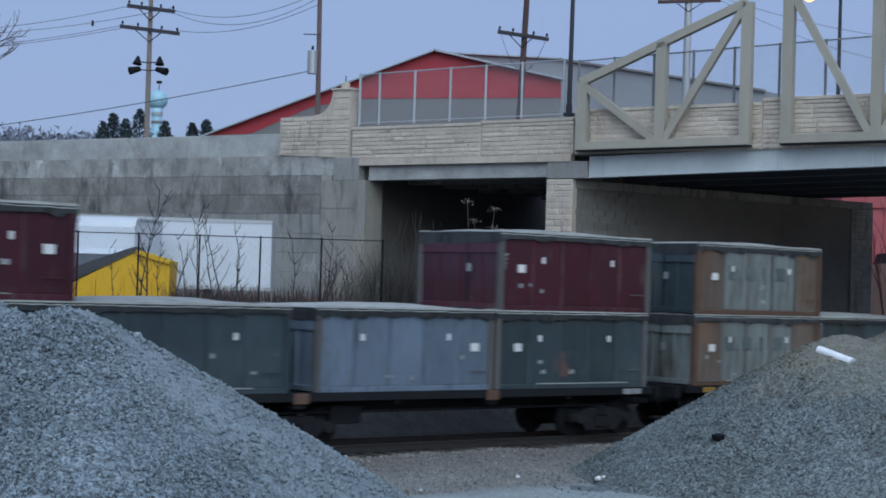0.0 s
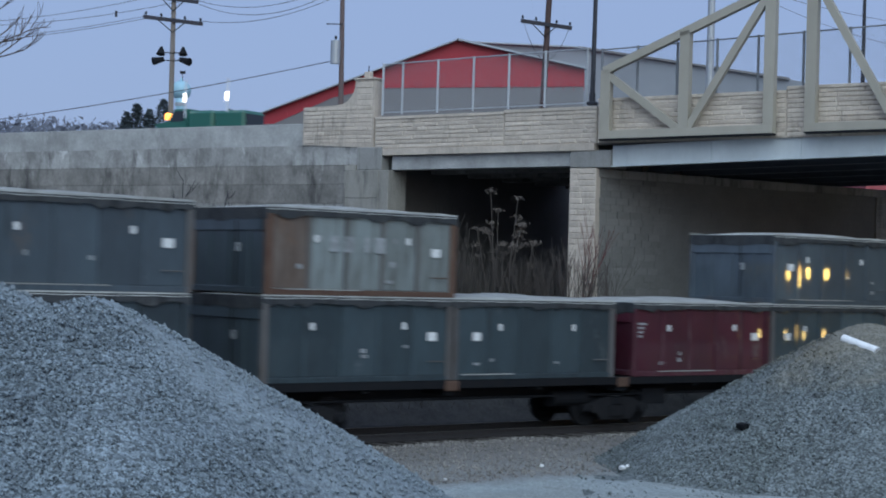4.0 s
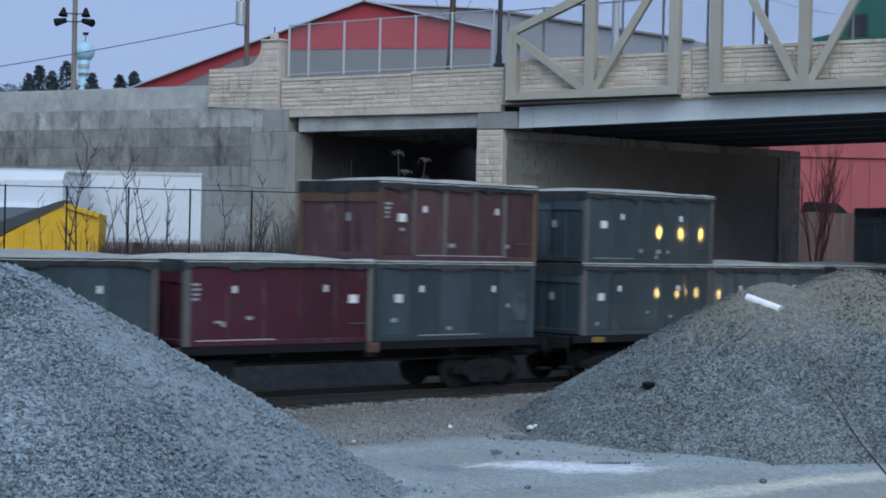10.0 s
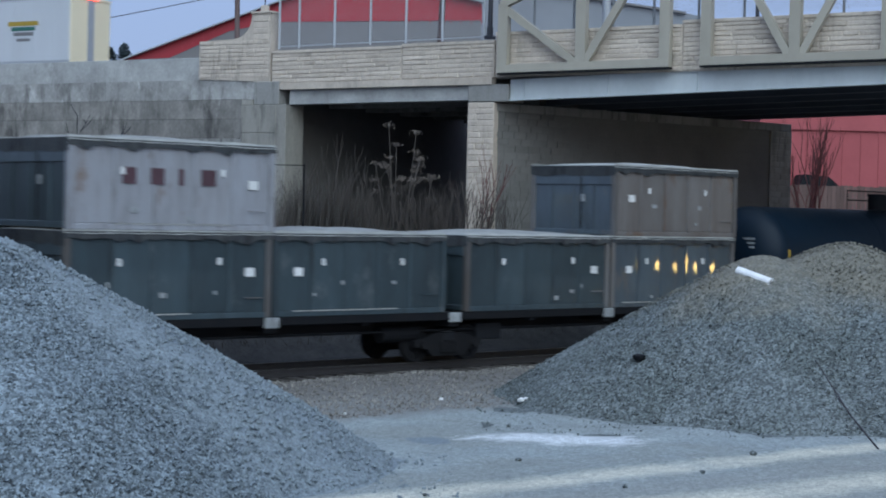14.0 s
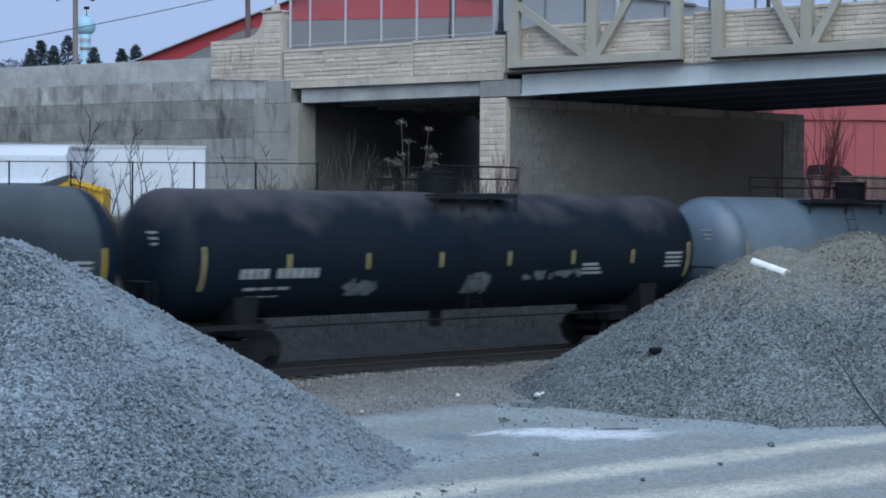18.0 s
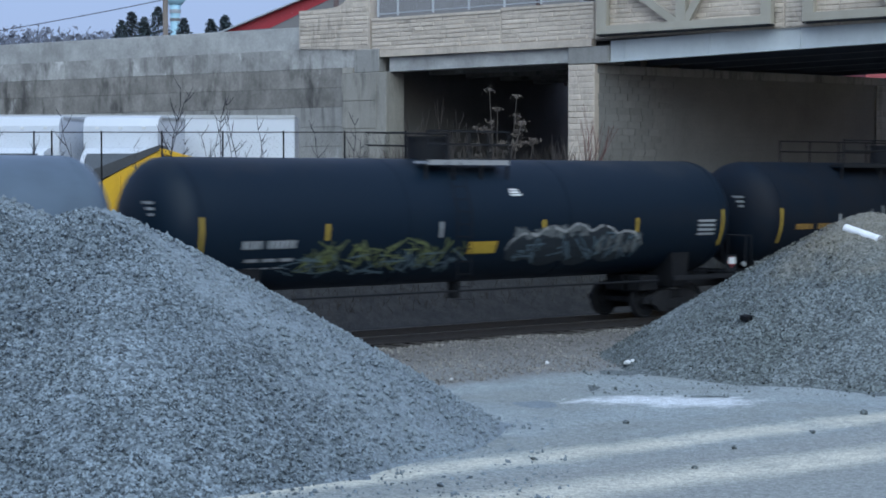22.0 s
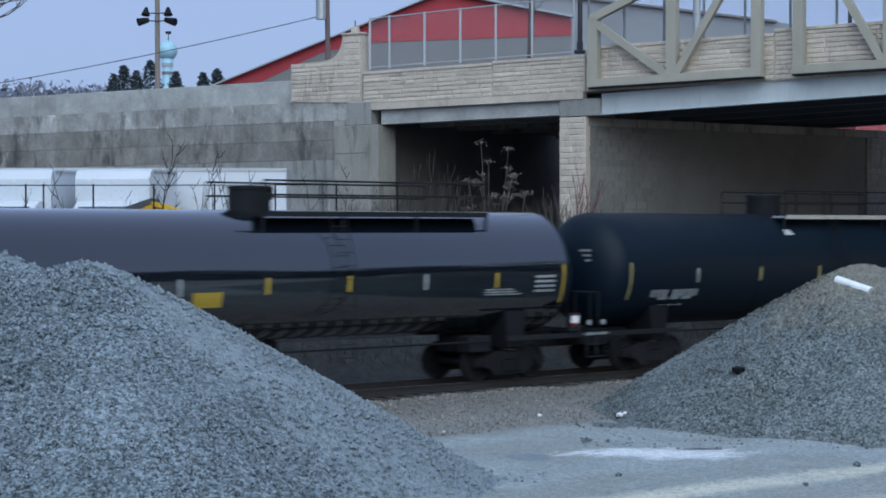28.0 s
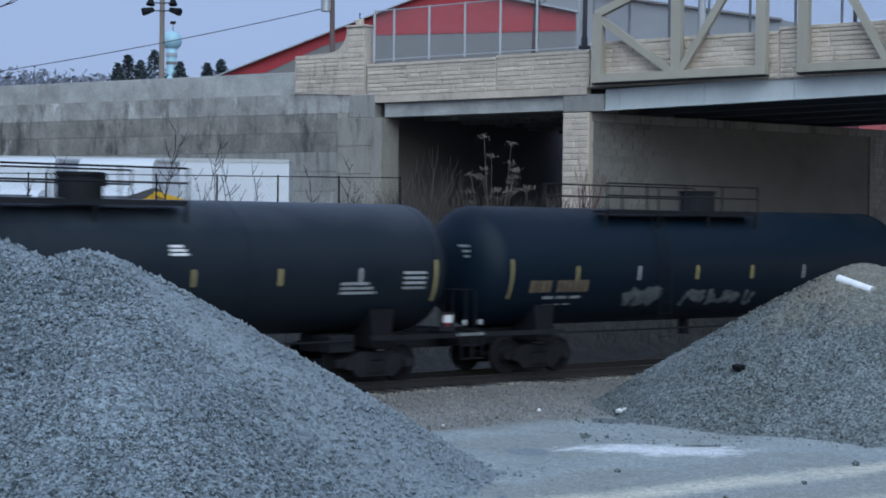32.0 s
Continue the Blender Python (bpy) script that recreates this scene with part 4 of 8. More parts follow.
def build_pier():
    # the pier runs under the whole deck, askew to it
    m = pose(2.6, 60.0, 0, 0, 0, math.degrees(math.atan2(0.6, 0.8)))
    p = empty("bridge_pier", m, "long grey cast-stone wall pier under the bridge", "bridge pier")
    body = part("pier_wall", boxm(0.0, 15.1, 0.0, 1.05, 1.6, 7.95), STONE_PIER, p, "stone-faced pier wall with shade put into its colour")
    # added band: the lit strip along the pier's top, put into paler concrete
    part("pier_cap", boxm(0.05, 15.08, -0.05, 1.05, 7.66, 7.952, 0.012), CONCRETE, p, "paler band along the pier top, light put into its colour")
    rng = random.Random(9)
    rest = bmesh.new()
    z = 2.3
    while z < 7.6:
        h = 0.235
        x = 0.0 - rng.uniform(0, 0.4)
        while x < 13.9:
            w = rng.uniform(0.42, 0.62)
            x0, x1 = max(0, x), min(13.9, x + w)
            if x1 - x0 > 0.1:
                d = rng.uniform(0.01, 0.035) if x0 < 6 else rng.uniform(0.004, 0.012)
                j = 0.012 if x0 < 6 else 0.006
                if x0 > 3.2:
                    box(rest, x0 + 0.002, x1 - 0.002, -0.35 * d, 0.01, z + 0.008, min(7.65, z + h) - 0.008)
                else:
                    part("stone", boxm(x0 + j, x1 - j, -d, 0.01, z + j, min(7.65, z + h) - j), STONE_PIER, body)
            x += w
        z += h
    tagged(part("stone_facing", rest, STONE_PIER, body), "rough-faced stones of the stretch darkened for shade", kind="stuff")
    # added facing: light on the pier's far end is put into paler stone
    far = part("far_pilaster", boxm(13.9, 15.1, -0.05, 0.02, 1.7, 7.65), CONCRETE_COLUMN, p, "paler stone facing with light put into its colour")
    stone_courses(far, 13.9, 15.1, 2.3, 7.64, -0.05, 0.235, 0.35, 0.7, 37, 0.0, CONCRETE_COLUMN, 0.025)
    # end face with quoins
    e = empty("pier_end", BRIDGE, "cream rough-faced stone end of the pier", "bridge pier")
    core = part("end_core", boxm(-0.90, 0.12, -0.02, 0.9, 1.6, 7.96), STONE_CREAM, e)
    stone_courses(core, -0.90, 0.12, 2.4, 7.95, -0.02, 0.2, 0.25, 0.7, 31, 0.0, STONE_CREAM, 0.035)
    return p


def build_walls():
    w = empty("retaining_wall", BRIDGE, "stained grey concrete retaining wall with a plain barrier on top", "wall", kind="structure")
    part("barrier", boxm(-62, -12.56, 0.05, 0.45, 8.92, 9.77, 0.02), CONCRETE_PALE, w, "pale grey concrete barrier")
    part("fill", boxm(-62, -10.5, 0.35, 14.0, 1.5, 9.2), CONCRETE, w, "road fill behind the wall")
    rng = random.Random(12)
    tops = [8.93, 8.18, 7.47, 6.75, 6.02, 5.3, 4.58, 3.86, 3.14, 2.42]
    for r in range(len(tops) - 1):
        x = -10.52 + (0.54 if r == 0 else 0)
        while x > -36:
            wd = rng.uniform(5.5, 9.0) if r < 3 else rng.uniform(2.6, 4.6)
            d = rng.uniform(0, 0.012)
            part("block", boxm(x - wd + 0.004, x - 0.004, -d - 0.02, 0.36, tops[r + 1] + 0.004, tops[r] - 0.004, 0.006), (CONCRETE_STAINED, CONCRETE_DARK, CONCRETE_DARK, CONCRETE)[min(r, 3)], w)
            x -= wd
    part("far_wall", boxm(-62, -36.1, -0.02, 0.36, 2.3, 8.93), CONCRETE, w)
    # abutment: corner column and the side that runs back under the bridge
    a = empty("abutment", BRIDGE, "grey concrete bridge abutment with dark stains", "abutment", kind="structure")
    part("corner_column", boxm(-10.48, -8.46, -0.12, 1.0, 1.8, 7.97, 0.02), CONCRETE_COLUMN, a)
    for z0, z1 in ((6.95, 7.95), (5.93, 6.93), (4.9, 5.91), (3.8, 4.88), (2.4, 3.78)):
        part("block", boxm(-10.47, -8.90, -0.15, -0.1, z0, z1, 0.012), CONCRETE_COLUMN, a)
    part("block", boxm(-10.47, -9.97, -0.12, 0.9, 7.975, 8.172, 0.008), CONCRETE_COLUMN, a)
    part("seat", boxm(-9.95, -8.82, -0.08, 1.1, 7.98, 8.82, 0.02), CONCRETE, a)
    # darker stone than the column, to carry the shade on this side
    part("side_wall", boxm(-10.4, -9.3, 1.0, 14.5, 1.8, 8.45), STONE_PIER, a, "abutment side with its shade put into darker stone")
    back = part("back_wall", boxm(-8.6, 1.0, 14.6, 15.0, 1.5, 8.9), CONCRETE_PALE, a, "dark wall at the back of the side span")
    road = part("road", sloped(bmesh.new(), -62, 40, 0.5, 13.7, DECK - 0.14, DECK, 0.0), mat("asphalt", (0.055, 0.055, 0.057), 0.9, 0, 0.2, 0.4, 30, 0.2))
    road.matrix_world = BRIDGE
    tagged(road, "dark asphalt road over the bridge", "road", kind="structure")


def build_truss(x0, x1, z0, z1, posts, slope_start, braces, label):
    """A flat ornamental truss in front of the parapet: tops are given for each post."""
    t = empty("truss", BRIDGE, label, "bridge truss", "trusses of the bridge")
    y = -0.28
    for x, zt in posts:
        part("post", bar(bmesh.new(), (x, y, z0 + 0.012 * x - 0.05), (x, y, zt), 0.26, 0.35), TRUSS_PAINT, t)
    part("bottom_chord", bar(bmesh.new(), (x0 - 0.17, y - 0.01, z0 + 0.012 * x0), (x1 + 0.17, y - 0.01, z0 + 0.012 * x1), 0.30, 0.26), TRUSS_PAINT, t)
    part("drip_edge", bar(bmesh.new(), (x0 - 0.17, y + 0.02, z0 - 0.16 + 0.012 * x0), (x1 + 0.17, y + 0.02, z0 - 0.16 + 0.012 * x1), 0.34, 0.05), STEEL_DARK, t, "dark lower edge of the chord")
    for (ax, az), (bx, bz) in slope_start:
        part("top_chord", bar(bmesh.new(), (ax, y - 0.01, az), (bx, y - 0.01, bz), 0.24, 0.26), TRUSS_PAINT, t)
    for (ax, az), (bx, bz) in braces:
        part("brace", bar(bmesh.new(), (ax, y - 0.02, az), (bx, y - 0.02, bz), 0.18, 0.24), TRUSS_PAINT, t)
    # arms that hold it to the parapet
    for x, zt in posts:
        part("bracket", bar(bmesh.new(), (x, y, z0 + 0.3), (x, 0.0, z0 + 0.3), 0.1, 0.1), TRUSS_PAINT, t)
    return t


build_bridge()
build_pier()
build_walls()
build_truss(0.58, 6.45, 9.03, 13.5, [(0.58, 11.2), (3.48, 12.36), (6.45, 13.5)], [((0.5, 11.18), (6.4, 13.5))],
            [((0.7, 11.0), (3.35, 9.15)), ((3.6, 9.15), (6.3, 13.3))], "beige steel truss with a sloping top before the parapet")
build_truss(7.85, 19.6, 9.03, 14.0, [(7.85, 13.95), (10.75, 14.0), (13.6, 14.05), (16.5, 14.1), (19.6, 14.15)], [((7.75, 13.85), (19.7, 14.05))],
            [((8.0, 13.6), (10.55, 9.25)), ((10.95, 9.25), (13.4, 13.7)), ((13.75, 13.7), (16.3, 9.3)), ((16.7, 9.3), (19.4, 13.8))],
            "beige steel truss with zigzag braces before the parapet")


def chain_fence(m, posts, z0s, z1s, label, wire=0.003, cell=0.09, colour=None, group="", thin=1.0):
    colour = colour or GALV
    f = empty("chain_link_fence", m, label, "fence", group)
    for x, z0, z1 in zip(posts, z0s, z1s):
        part("post", rodm((x, 0, z0), (x, 0, z1), 0.045 * thin, 8), colour, f)
    part("top_rail", rodm((posts[0], 0, z1s[0] - 0.04), (posts[-1], 0, z1s[-1] - 0.04), 0.025 * thin, 6), colour, f)
    part("bottom_rail", rodm((posts[0], 0, z0s[0] + 0.08), (posts[-1], 0, z0s[-1] + 0.08), 0.025, 6), colour, f)
    x0, x1, za, zb = posts[0], posts[-1], z0s[0] + 0.1, z1s[0] - 0.06
    sl = (z1s[-1] - z1s[0]) / (x1 - x0)
    v, fc = [], []
    h = zb - za
    k = 0
    for sgn in (1, -1):
        u = x0 - h
        while u < x1 + h:
            ax, bx = u, u + sgn * h * 0.8
            pa, pb = [ax, za], [bx, zb]
            lo, hi = x0, x1
            def cut(p, q):
                if p[0] < lo:
                    r = (lo - p[0]) / (q[0] - p[0])
                    return [lo, p[1] + r * (q[1] - p[1])]
                if p[0] > hi:
                    r = (hi - p[0]) / (q[0] - p[0])
                    return [hi, p[1] + r * (q[1] - p[1])]
                return p
            if (lo <= ax <= hi) or (lo <= bx <= hi):
                pa, pb = cut(pa, pb), cut(pb, pa)
                w = wire
                for px, pz in (pa, pb):
                    zz = pz + sl * (px - x0)
                    v += [(px - w, -w, zz), (px + w, -w, zz), (px, w, zz)]
                b = 6 * k
                fc += [(b, b + 1, b + 4, b + 3), (b + 1, b + 2, b + 5, b + 4), (b + 2, b, b + 3, b + 5)]
                k += 1
            u += cell
    raw("wire_mesh", v, fc, colour, f)
    return f


FP = [-9.0, -8.12, -6.57, -5.04, -3.56, -2.08, -0.42]
chain_fence(BRIDGE @ pose(0, 0.13, 0), FP, [10.0 + 0.012 * (x + 9) for x in FP], [11.9 + 0.02 * (x + 9) for x in FP], "galvanised chain-link fence on the bridge parapet", group="fences on the bridge")
FP = [0.15, 1.5, 2.97, 4.4, 5.84, 7.38, 8.91, 10.5, 12.1, 13.7, 15.3, 17.0]
chain_fence(BRIDGE @ pose(0, 0.13, 0), FP, [10.2 + 0.012 * x for x in FP], [12.0 + 0.03 * x for x in FP], "galvanised chain-link fence behind the truss", colour=FENCE_GREY, group="fences on the bridge")


# ---- lamps on the bridge ----
def build_bridge_lamps():
    p = empty("lamp_post", BRIDGE @ pose(-0.2, 0.13, 10.1), "slim black lamp post on the bridge parapet", "lamp post")
    part("base_plate", boxm(-0.16, 0.16, -0.13, 0.13, 0.0, 0.12, 0.02), POLE_DARK, p)
    part("shaft", rodm((0, 0, 0.1), (0.05, 0, 7.2), 0.085, 12, 0.06), POLE_DARK, p)
    part("collar", rodm((0, 0, 0.12), (0, 0, 0.4), 0.11, 12), POLE_DARK, p)
    part("lantern", rodm((0.05, 0, 7.2), (0.05, 0, 7.7), 0.12, 10, 0.2), POLE_DARK, p)
    s = empty("street_lamp", BRIDGE @ pose(4.36, 13.0, DECK), "dark street lamp with two glowing warm globes", "street lamp")
    part("shaft", rodm((0, 0, 0), (0, 0, 7.1), 0.09, 10, 0.06), POLE_DARK, s)
    part("base", rodm((0, 0, 0), (0, 0, 0.5), 0.2, 10, 0.12), POLE_DARK, s)
    for d in (-1, 1):
        bm = bmesh.new()
        pts = [Vector((0, 0, 6.5)), Vector((d * 0.45, 0, 7.0)), Vector((d * 0.95, 0, 7.08)), Vector((d * 1.27, 0, 6.95))]
        for a, b in zip(pts, pts[1:]):
            rod(bm, a, b, 0.035, 6)
        part("arm", bm, POLE_DARK, s)
        bm = bmesh.new()
        bmesh.ops.create_uvsphere(bm, u_segments=16, v_segments=10, radius=0.24)
        bmesh.ops.translate(bm, vec=(d * 1.27, 0, 6.62), verts=bm.verts)
        part("globe", bm, LAMP_GLOW, s, "glowing warm globe", smooth=True)
        part("cap", rodm((d * 1.27, 0, 6.82), (d * 1.27, 0, 6.98), 0.16, 10, 0.04), POLE_DARK, s)
    # an unseen sodium lamp, inferred from its glints in the passing container sides
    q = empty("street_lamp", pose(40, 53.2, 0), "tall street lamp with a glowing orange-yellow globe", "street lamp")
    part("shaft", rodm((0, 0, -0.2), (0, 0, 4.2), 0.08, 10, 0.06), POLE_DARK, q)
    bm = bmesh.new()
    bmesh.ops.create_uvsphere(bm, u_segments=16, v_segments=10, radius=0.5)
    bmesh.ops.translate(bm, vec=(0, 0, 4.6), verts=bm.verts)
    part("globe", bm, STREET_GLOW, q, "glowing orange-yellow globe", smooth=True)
    # second unseen lamp, added to give glints on the lower containers too
    q = empty("glint_lamp", pose(41.5, 52.9, 0), "unseen low lamp on a short dark post, added for glints on the containers", "lamp")
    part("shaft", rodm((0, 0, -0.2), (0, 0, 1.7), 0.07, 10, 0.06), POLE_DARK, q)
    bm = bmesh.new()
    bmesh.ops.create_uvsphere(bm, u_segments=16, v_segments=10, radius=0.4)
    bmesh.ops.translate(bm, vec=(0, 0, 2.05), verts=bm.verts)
    part("globe", bm, GLINT_GLOW, q, "glowing orange-yellow globe", smooth=True)
    # far fence over the parapet beyond the road, and a small cross-shaped bracket on it
    FQ = [0.0, 2.4, 4.8, 7.2, 9.6, 12.0, 14.4, 16.8]
    chain_fence(BRIDGE @ pose(0, 13.88, 0), FQ, [10.05 + 0.02 * x for x in FQ], [11.9 + 0.03 * x for x in FQ], "galvanised chain-link fence on the far parapet", group="fences on the bridge", cell=0.3)


# ---- poles and wires ----
def insulator(bm, x, y, z):
    rod(bm, (x, y, z), (x, y, z + 0.12), 0.03, 6)
    rod(bm, (x, y, z + 0.1), (x, y, z + 0.24), 0.07, 8, 0.05)


def utility_pole(x, y, z0, z1, label, arms, wood=None, lean=(0, 0), lights=False, can=None, r=0.17):
    wood = wood or WOOD_POLE
    p = empty("utility_pole", pose(x, y, 0), label, "utility pole", "utility poles behind the bridge")
    part("pole", rodm((-lean[0], -lean[1], z0), (lean[0], lean[1], z1), r, 12, r * 0.72), wood, p)
    for za, xl, xr, tilt in arms:
        arm = part("crossarm", bar(bmesh.new(), (xl, -0.2, za + tilt), (xr, -0.2, za - tilt), 0.15, 0.2), WOOD_DARK if wood is GALV else ARM_DARK, p, "dark wooden crossarm")
        for f in (0.04, 0.3, 0.7, 0.96):
            ib = bmesh.new()
            insulator(ib, xl + (xr - xl) * f, -0.2, za + tilt - 2 * tilt * f + 0.06)
            part("insulator", ib, STEEL_DARK, arm)
        for xe in (xl * 0.5, xr * 0.5):
            part("brace", bar(bmesh.new(), (xe, -0.22, za), (0, -0.22, za - 0.65), 0.03, 0.05), STEEL_DARK, arm)
    if lights:
        for dx in (-0.42, 0.48):
            for dz in (0.0, -0.42):
                bm = bmesh.new()
                if dz == 0.0:
                    rod(bm, (dx * 1.3, -0.3, 16.05), (dx * 1.35, -0.4, 15.62), 0.07, 10, 0.25)
                else:
                    rod(bm, (dx * 1.0, -0.3, 15.38), (dx * 2.2, -0.6, 15.22), 0.13, 10, 0.22)
                fl = part("floodlight", bm, STEEL_DARK, p, "dark floodlight")
                part("arm", rodm((0, -0.1, 15.75 + dz), (dx, -0.3, 15.75 + dz), 0.03, 6), STEEL_DARK, fl)
    if can:
        cz, cx = can
        bm = bmesh.new()
        rod(bm, (cx, -0.2, cz), (cx, -0.2, cz + 1.1), 0.24, 14)
        tr = part("transformer", bm, GALV, p, "grey can transformer")
        ib = bmesh.new()
        insulator(ib, cx, -0.2, cz + 1.1)
        part("bushing", ib, STEEL_DARK, tr)
    return p


def wire(pts, sag, r=0.015, name="power_line"):
    """Wires that hang between their holders."""
    v, f = [], []
    n = 14
    k = 0
    path = []
    for a, b in zip(pts, pts[1:]):
        for i in range(n):
            t = i / n
            p = Vector(a).lerp(Vector(b), t)
            p.z -= 4 * sag * t * (1 - t)
            path.append(p)
    path.append(Vector(pts[-1]))
    for p in path:
        v += [(p.x, p.y - r, p.z - r), (p.x, p.y + r, p.z - r), (p.x, p.y, p.z + r)]
    for i in range(len(path) - 1):
        a, b = 3 * i, 3 * i + 3
        for j in range(3):
            f.append((a + j, a + (j + 1) % 3, b + (j + 1) % 3, b + j))
    w = raw(name, v, f, WIRE_GREY if r < 0.02 else POLE_DARK)
    return tagged(w, "thin dark overhead wire between poles", "power line", "overhead wires")


def build_poles():
    utility_pole(-18.7, 95, 4, 19.6, "weathered wooden utility pole with two crossarms and floodlights", [(18.65, -1.25, 1.35, 0.13), (17.5, -1.6, 1.62, 0.16)], lights=True, lean=(-0.02, 0))
    utility_pole(-8.5, 85, 4, 18.4, "weathered wooden utility pole with a grey transformer", [], can=(14.2, -0.33), lean=(-0.1, 0), r=0.15, wood=WOOD_BROWN)
    utility_pole(1.3, 95, 4, 22.4, "leaning reddish-brown utility pole with crossarms", [(17.75, -1.3, 1.45, 0.17), (20.75, -1.3, 1.4, 0.17)], wood=WOOD_DARK, lean=(0.3, 0), r=0.2)
    utility_pole(11.75, 110, 4, 23.4, "pale grey utility pole with a braced crossarm", [(22.3, -1.9, 1.95, -0.1)], wood=GALV, lean=(0, 0), r=0.30)
    top = part("pole_top_bracket", bar(bmesh.new(), (-18.72, 94.8, 19.35), (-17.95, 94.8, 19.3), 0.06, 0.07), ARM_DARK)
    tagged(top, "short dark bracket on a pole top", "bracket")
    for x0, x1, z in ((-8.45, -7.2, 18.05), (-8.45, -7.6, 18.3), (-9.3, -8.5, 16.1)):
        b = part("pole_bracket", bar(bmesh.new(), (x0, 84.8, z), (x1, 84.8, z), 0.04, 0.05), ARM_DARK)
        tagged(b, "thin dark bracket on a utility pole", "bracket")
    # a loop of cable that hangs below the leaning pole's crossarm
    for x0, x1, low in ((0.15, 2.6, 1.9),):
        wire([(x0, 94.8, 17.9), (x1, 94.8, 17.6)], low, 0.032)
    for x in (0.5, 2.2):
        wire([(x, 94.8, 20.7), (x + 0.15, 94.8, 17.9)], 0.0, 0.015)
    for dx in (-1.2, 1.3):
        wire([(-44.0 + dx, 99, 18.2), (-18.7 + dx, 94.8, 18.75)], 1.25)
    wire([(-45, 101, 17.2), (-20.2, 94.8, 17.7)], 1.0)
    wire([(-45, 101, 16.8), (-20.0, 94.8, 17.6)], 0.9)
    wire([(-17.4, 94.8, 18.6), (-8.6, 85, 18.2)], 0.75)
    wire([(-17.2, 94.8, 17.5), (-8.6, 85, 17.6)], 0.55)
    wire([(-17.3, 94.8, 18.4), (-8.5, 85, 18.0)], 0.95)
    wire([(-8.4, 85, 18.3), (0.6, 95, 20.9)], 0.35)
    wire([(-8.4, 85, 18.1), (0.8, 95, 20.7)], 0.5)
    wire([(-30, 92, 11.25), (-9.0, 85, 14.35)], 0.22, 0.02)
    wire([(2.6, 95, 20.8), (10.0, 110, 22.5)], 0.4)
    wire([(2.4, 95, 22.3), (11.6, 110, 23.2)], 0.5)
    wire([(13.6, 110, 22.5), (26, 112, 19.0)], 0.6)
    wire([(12.0, 110, 23.2), (28, 112, 20.5)], 0.6)
    # spacers and a marker on the wires
    for x, y, z in ((-21.9, 95.3, 17.9), (-5.2, 88.6, 18.85)):
        s = part("wire_spacer", rodm((x, y, z - 0.2), (x, y, z + 0.1), 0.07, 8), POLE_DARK)
        tagged(s, "small dark spacer on an overhead wire", "wire spacer")


# ---- buildings behind ----
def build_red_building():
    b = empty("red_building", pose(0, 130, 0), "large metal building with a red gable over grey siding", "building")
    part("lower_wall", prism(bmesh.new(), [(-21.0, 8), (4.72, 8), (4.72, 18.45), (-10.3, 18.0), (-13.6, 17.25), (-17.9, 15.2), (-21.0, 14.9)], 0.0, 40), GREY_WALL, b, "grey lower siding")
    part("gable", prism(bmesh.new(), [(-21.2, 14.75), (-17.9, 15.0), (-13.6, 17.05), (-10.3, 17.8), (4.75, 18.3), (4.75, 19.62), (-4.55, 21.4)], -0.05, 39.9), RED_WALL, b, "red gable siding")
    seams = mesh_of(boxm(-0.025, 0.025, -0.03, 0, 0, 1), "seam", RED_WALL)
    for i in range(30):
        x = -17 + 0.75 * i
        top = 14.85 + (x + 21.2) * (21.4 - 14.8) / 16.65 if x < -4.55 else 21.4 - (x + 4.55) * 0.2026
        low = max(15.1 + (x + 17.9) * 0.48, 15) if x < -13.6 else (17.2 if x < -10.3 else 17.9)
        o = shared("seam", seams, b, pose(x, -0.05, low + 0.1) @ Matrix.Diagonal((1, 1, max(0.1, top - low - 0.35), 1)))
    part("roof_trim", bar(bmesh.new(), (-21.6, -0.3, 14.62), (-4.5, -0.3, 21.48), 0.7, 0.09), ROOF_GREY, b, "pale roof trim")
    part("roof_trim", bar(bmesh.new(), (-4.6, -0.3, 21.48), (4.9, -0.3, 19.6), 0.7, 0.14), ROOF_GREY, b, "pale roof trim")
    g = empty("grey_building", pose(0, 172, 0), "long pale grey metal building behind the red one", "building")
    k = 172 / 130
    part("wall", prism(bmesh.new(), [(-8, 8), (46, 8), (46, 20.5), (26, 4.2 + 15.0 * k), (6.0, 4.2 + 16.9 * k), (-4.8, 4.2 + 17.1 * k)], 0, 30), DULL_SIDING, g, "dull grey siding")
    part("ridge_cap", bar(bmesh.new(), (-4.8, -0.2, 4.25 + 17.1 * k), (6.0, -0.2, 4.25 + 16.9 * k), 0.5, 0.12), ROOF_GREY, g)
    part("eave", bar(bmesh.new(), (6.0, -0.2, 4.2 + 16.9 * k), (26, -0.2, 4.2 + 15.0 * k), 0.5, 0.2), GREY_WALL, g)
    # low white structures seen behind the truss
    h = empty("white_shed", pose(14.5, 150, 0), "small pale shed roof behind the bridge", "shed")
    part("wall", boxm(-2.5, 2.5, 0, 4, 8, 17.2), WHITE_PAINT, h)
    part("roof", prism(bmesh.new(), [(-2.9, 17.1), (2.9, 17.1), (0, 18.6)], -0.4, 4.4), ROOF_GREY, h)
    # red building seen under the main span
    r = empty("red_warehouse", pose(19.0, 97, 0), "long faded red metal building seen under the bridge", "building")
    part("wall", boxm(0, 26, 0, 18, 1.5, 9.2), RED_WALL_FADED, r, "red metal siding")
    part("upper_wall", boxm(-0.1, 26.1, -0.15, 18.1, 9.2, 11.8), RED_WALL_FADED, r, "faded pinkish upper band")
    sm = mesh_of(boxm(-0.03, 0.03, -0.04, 0.0, 1.5, 9.2), "seam", RED_WALL_FADED)
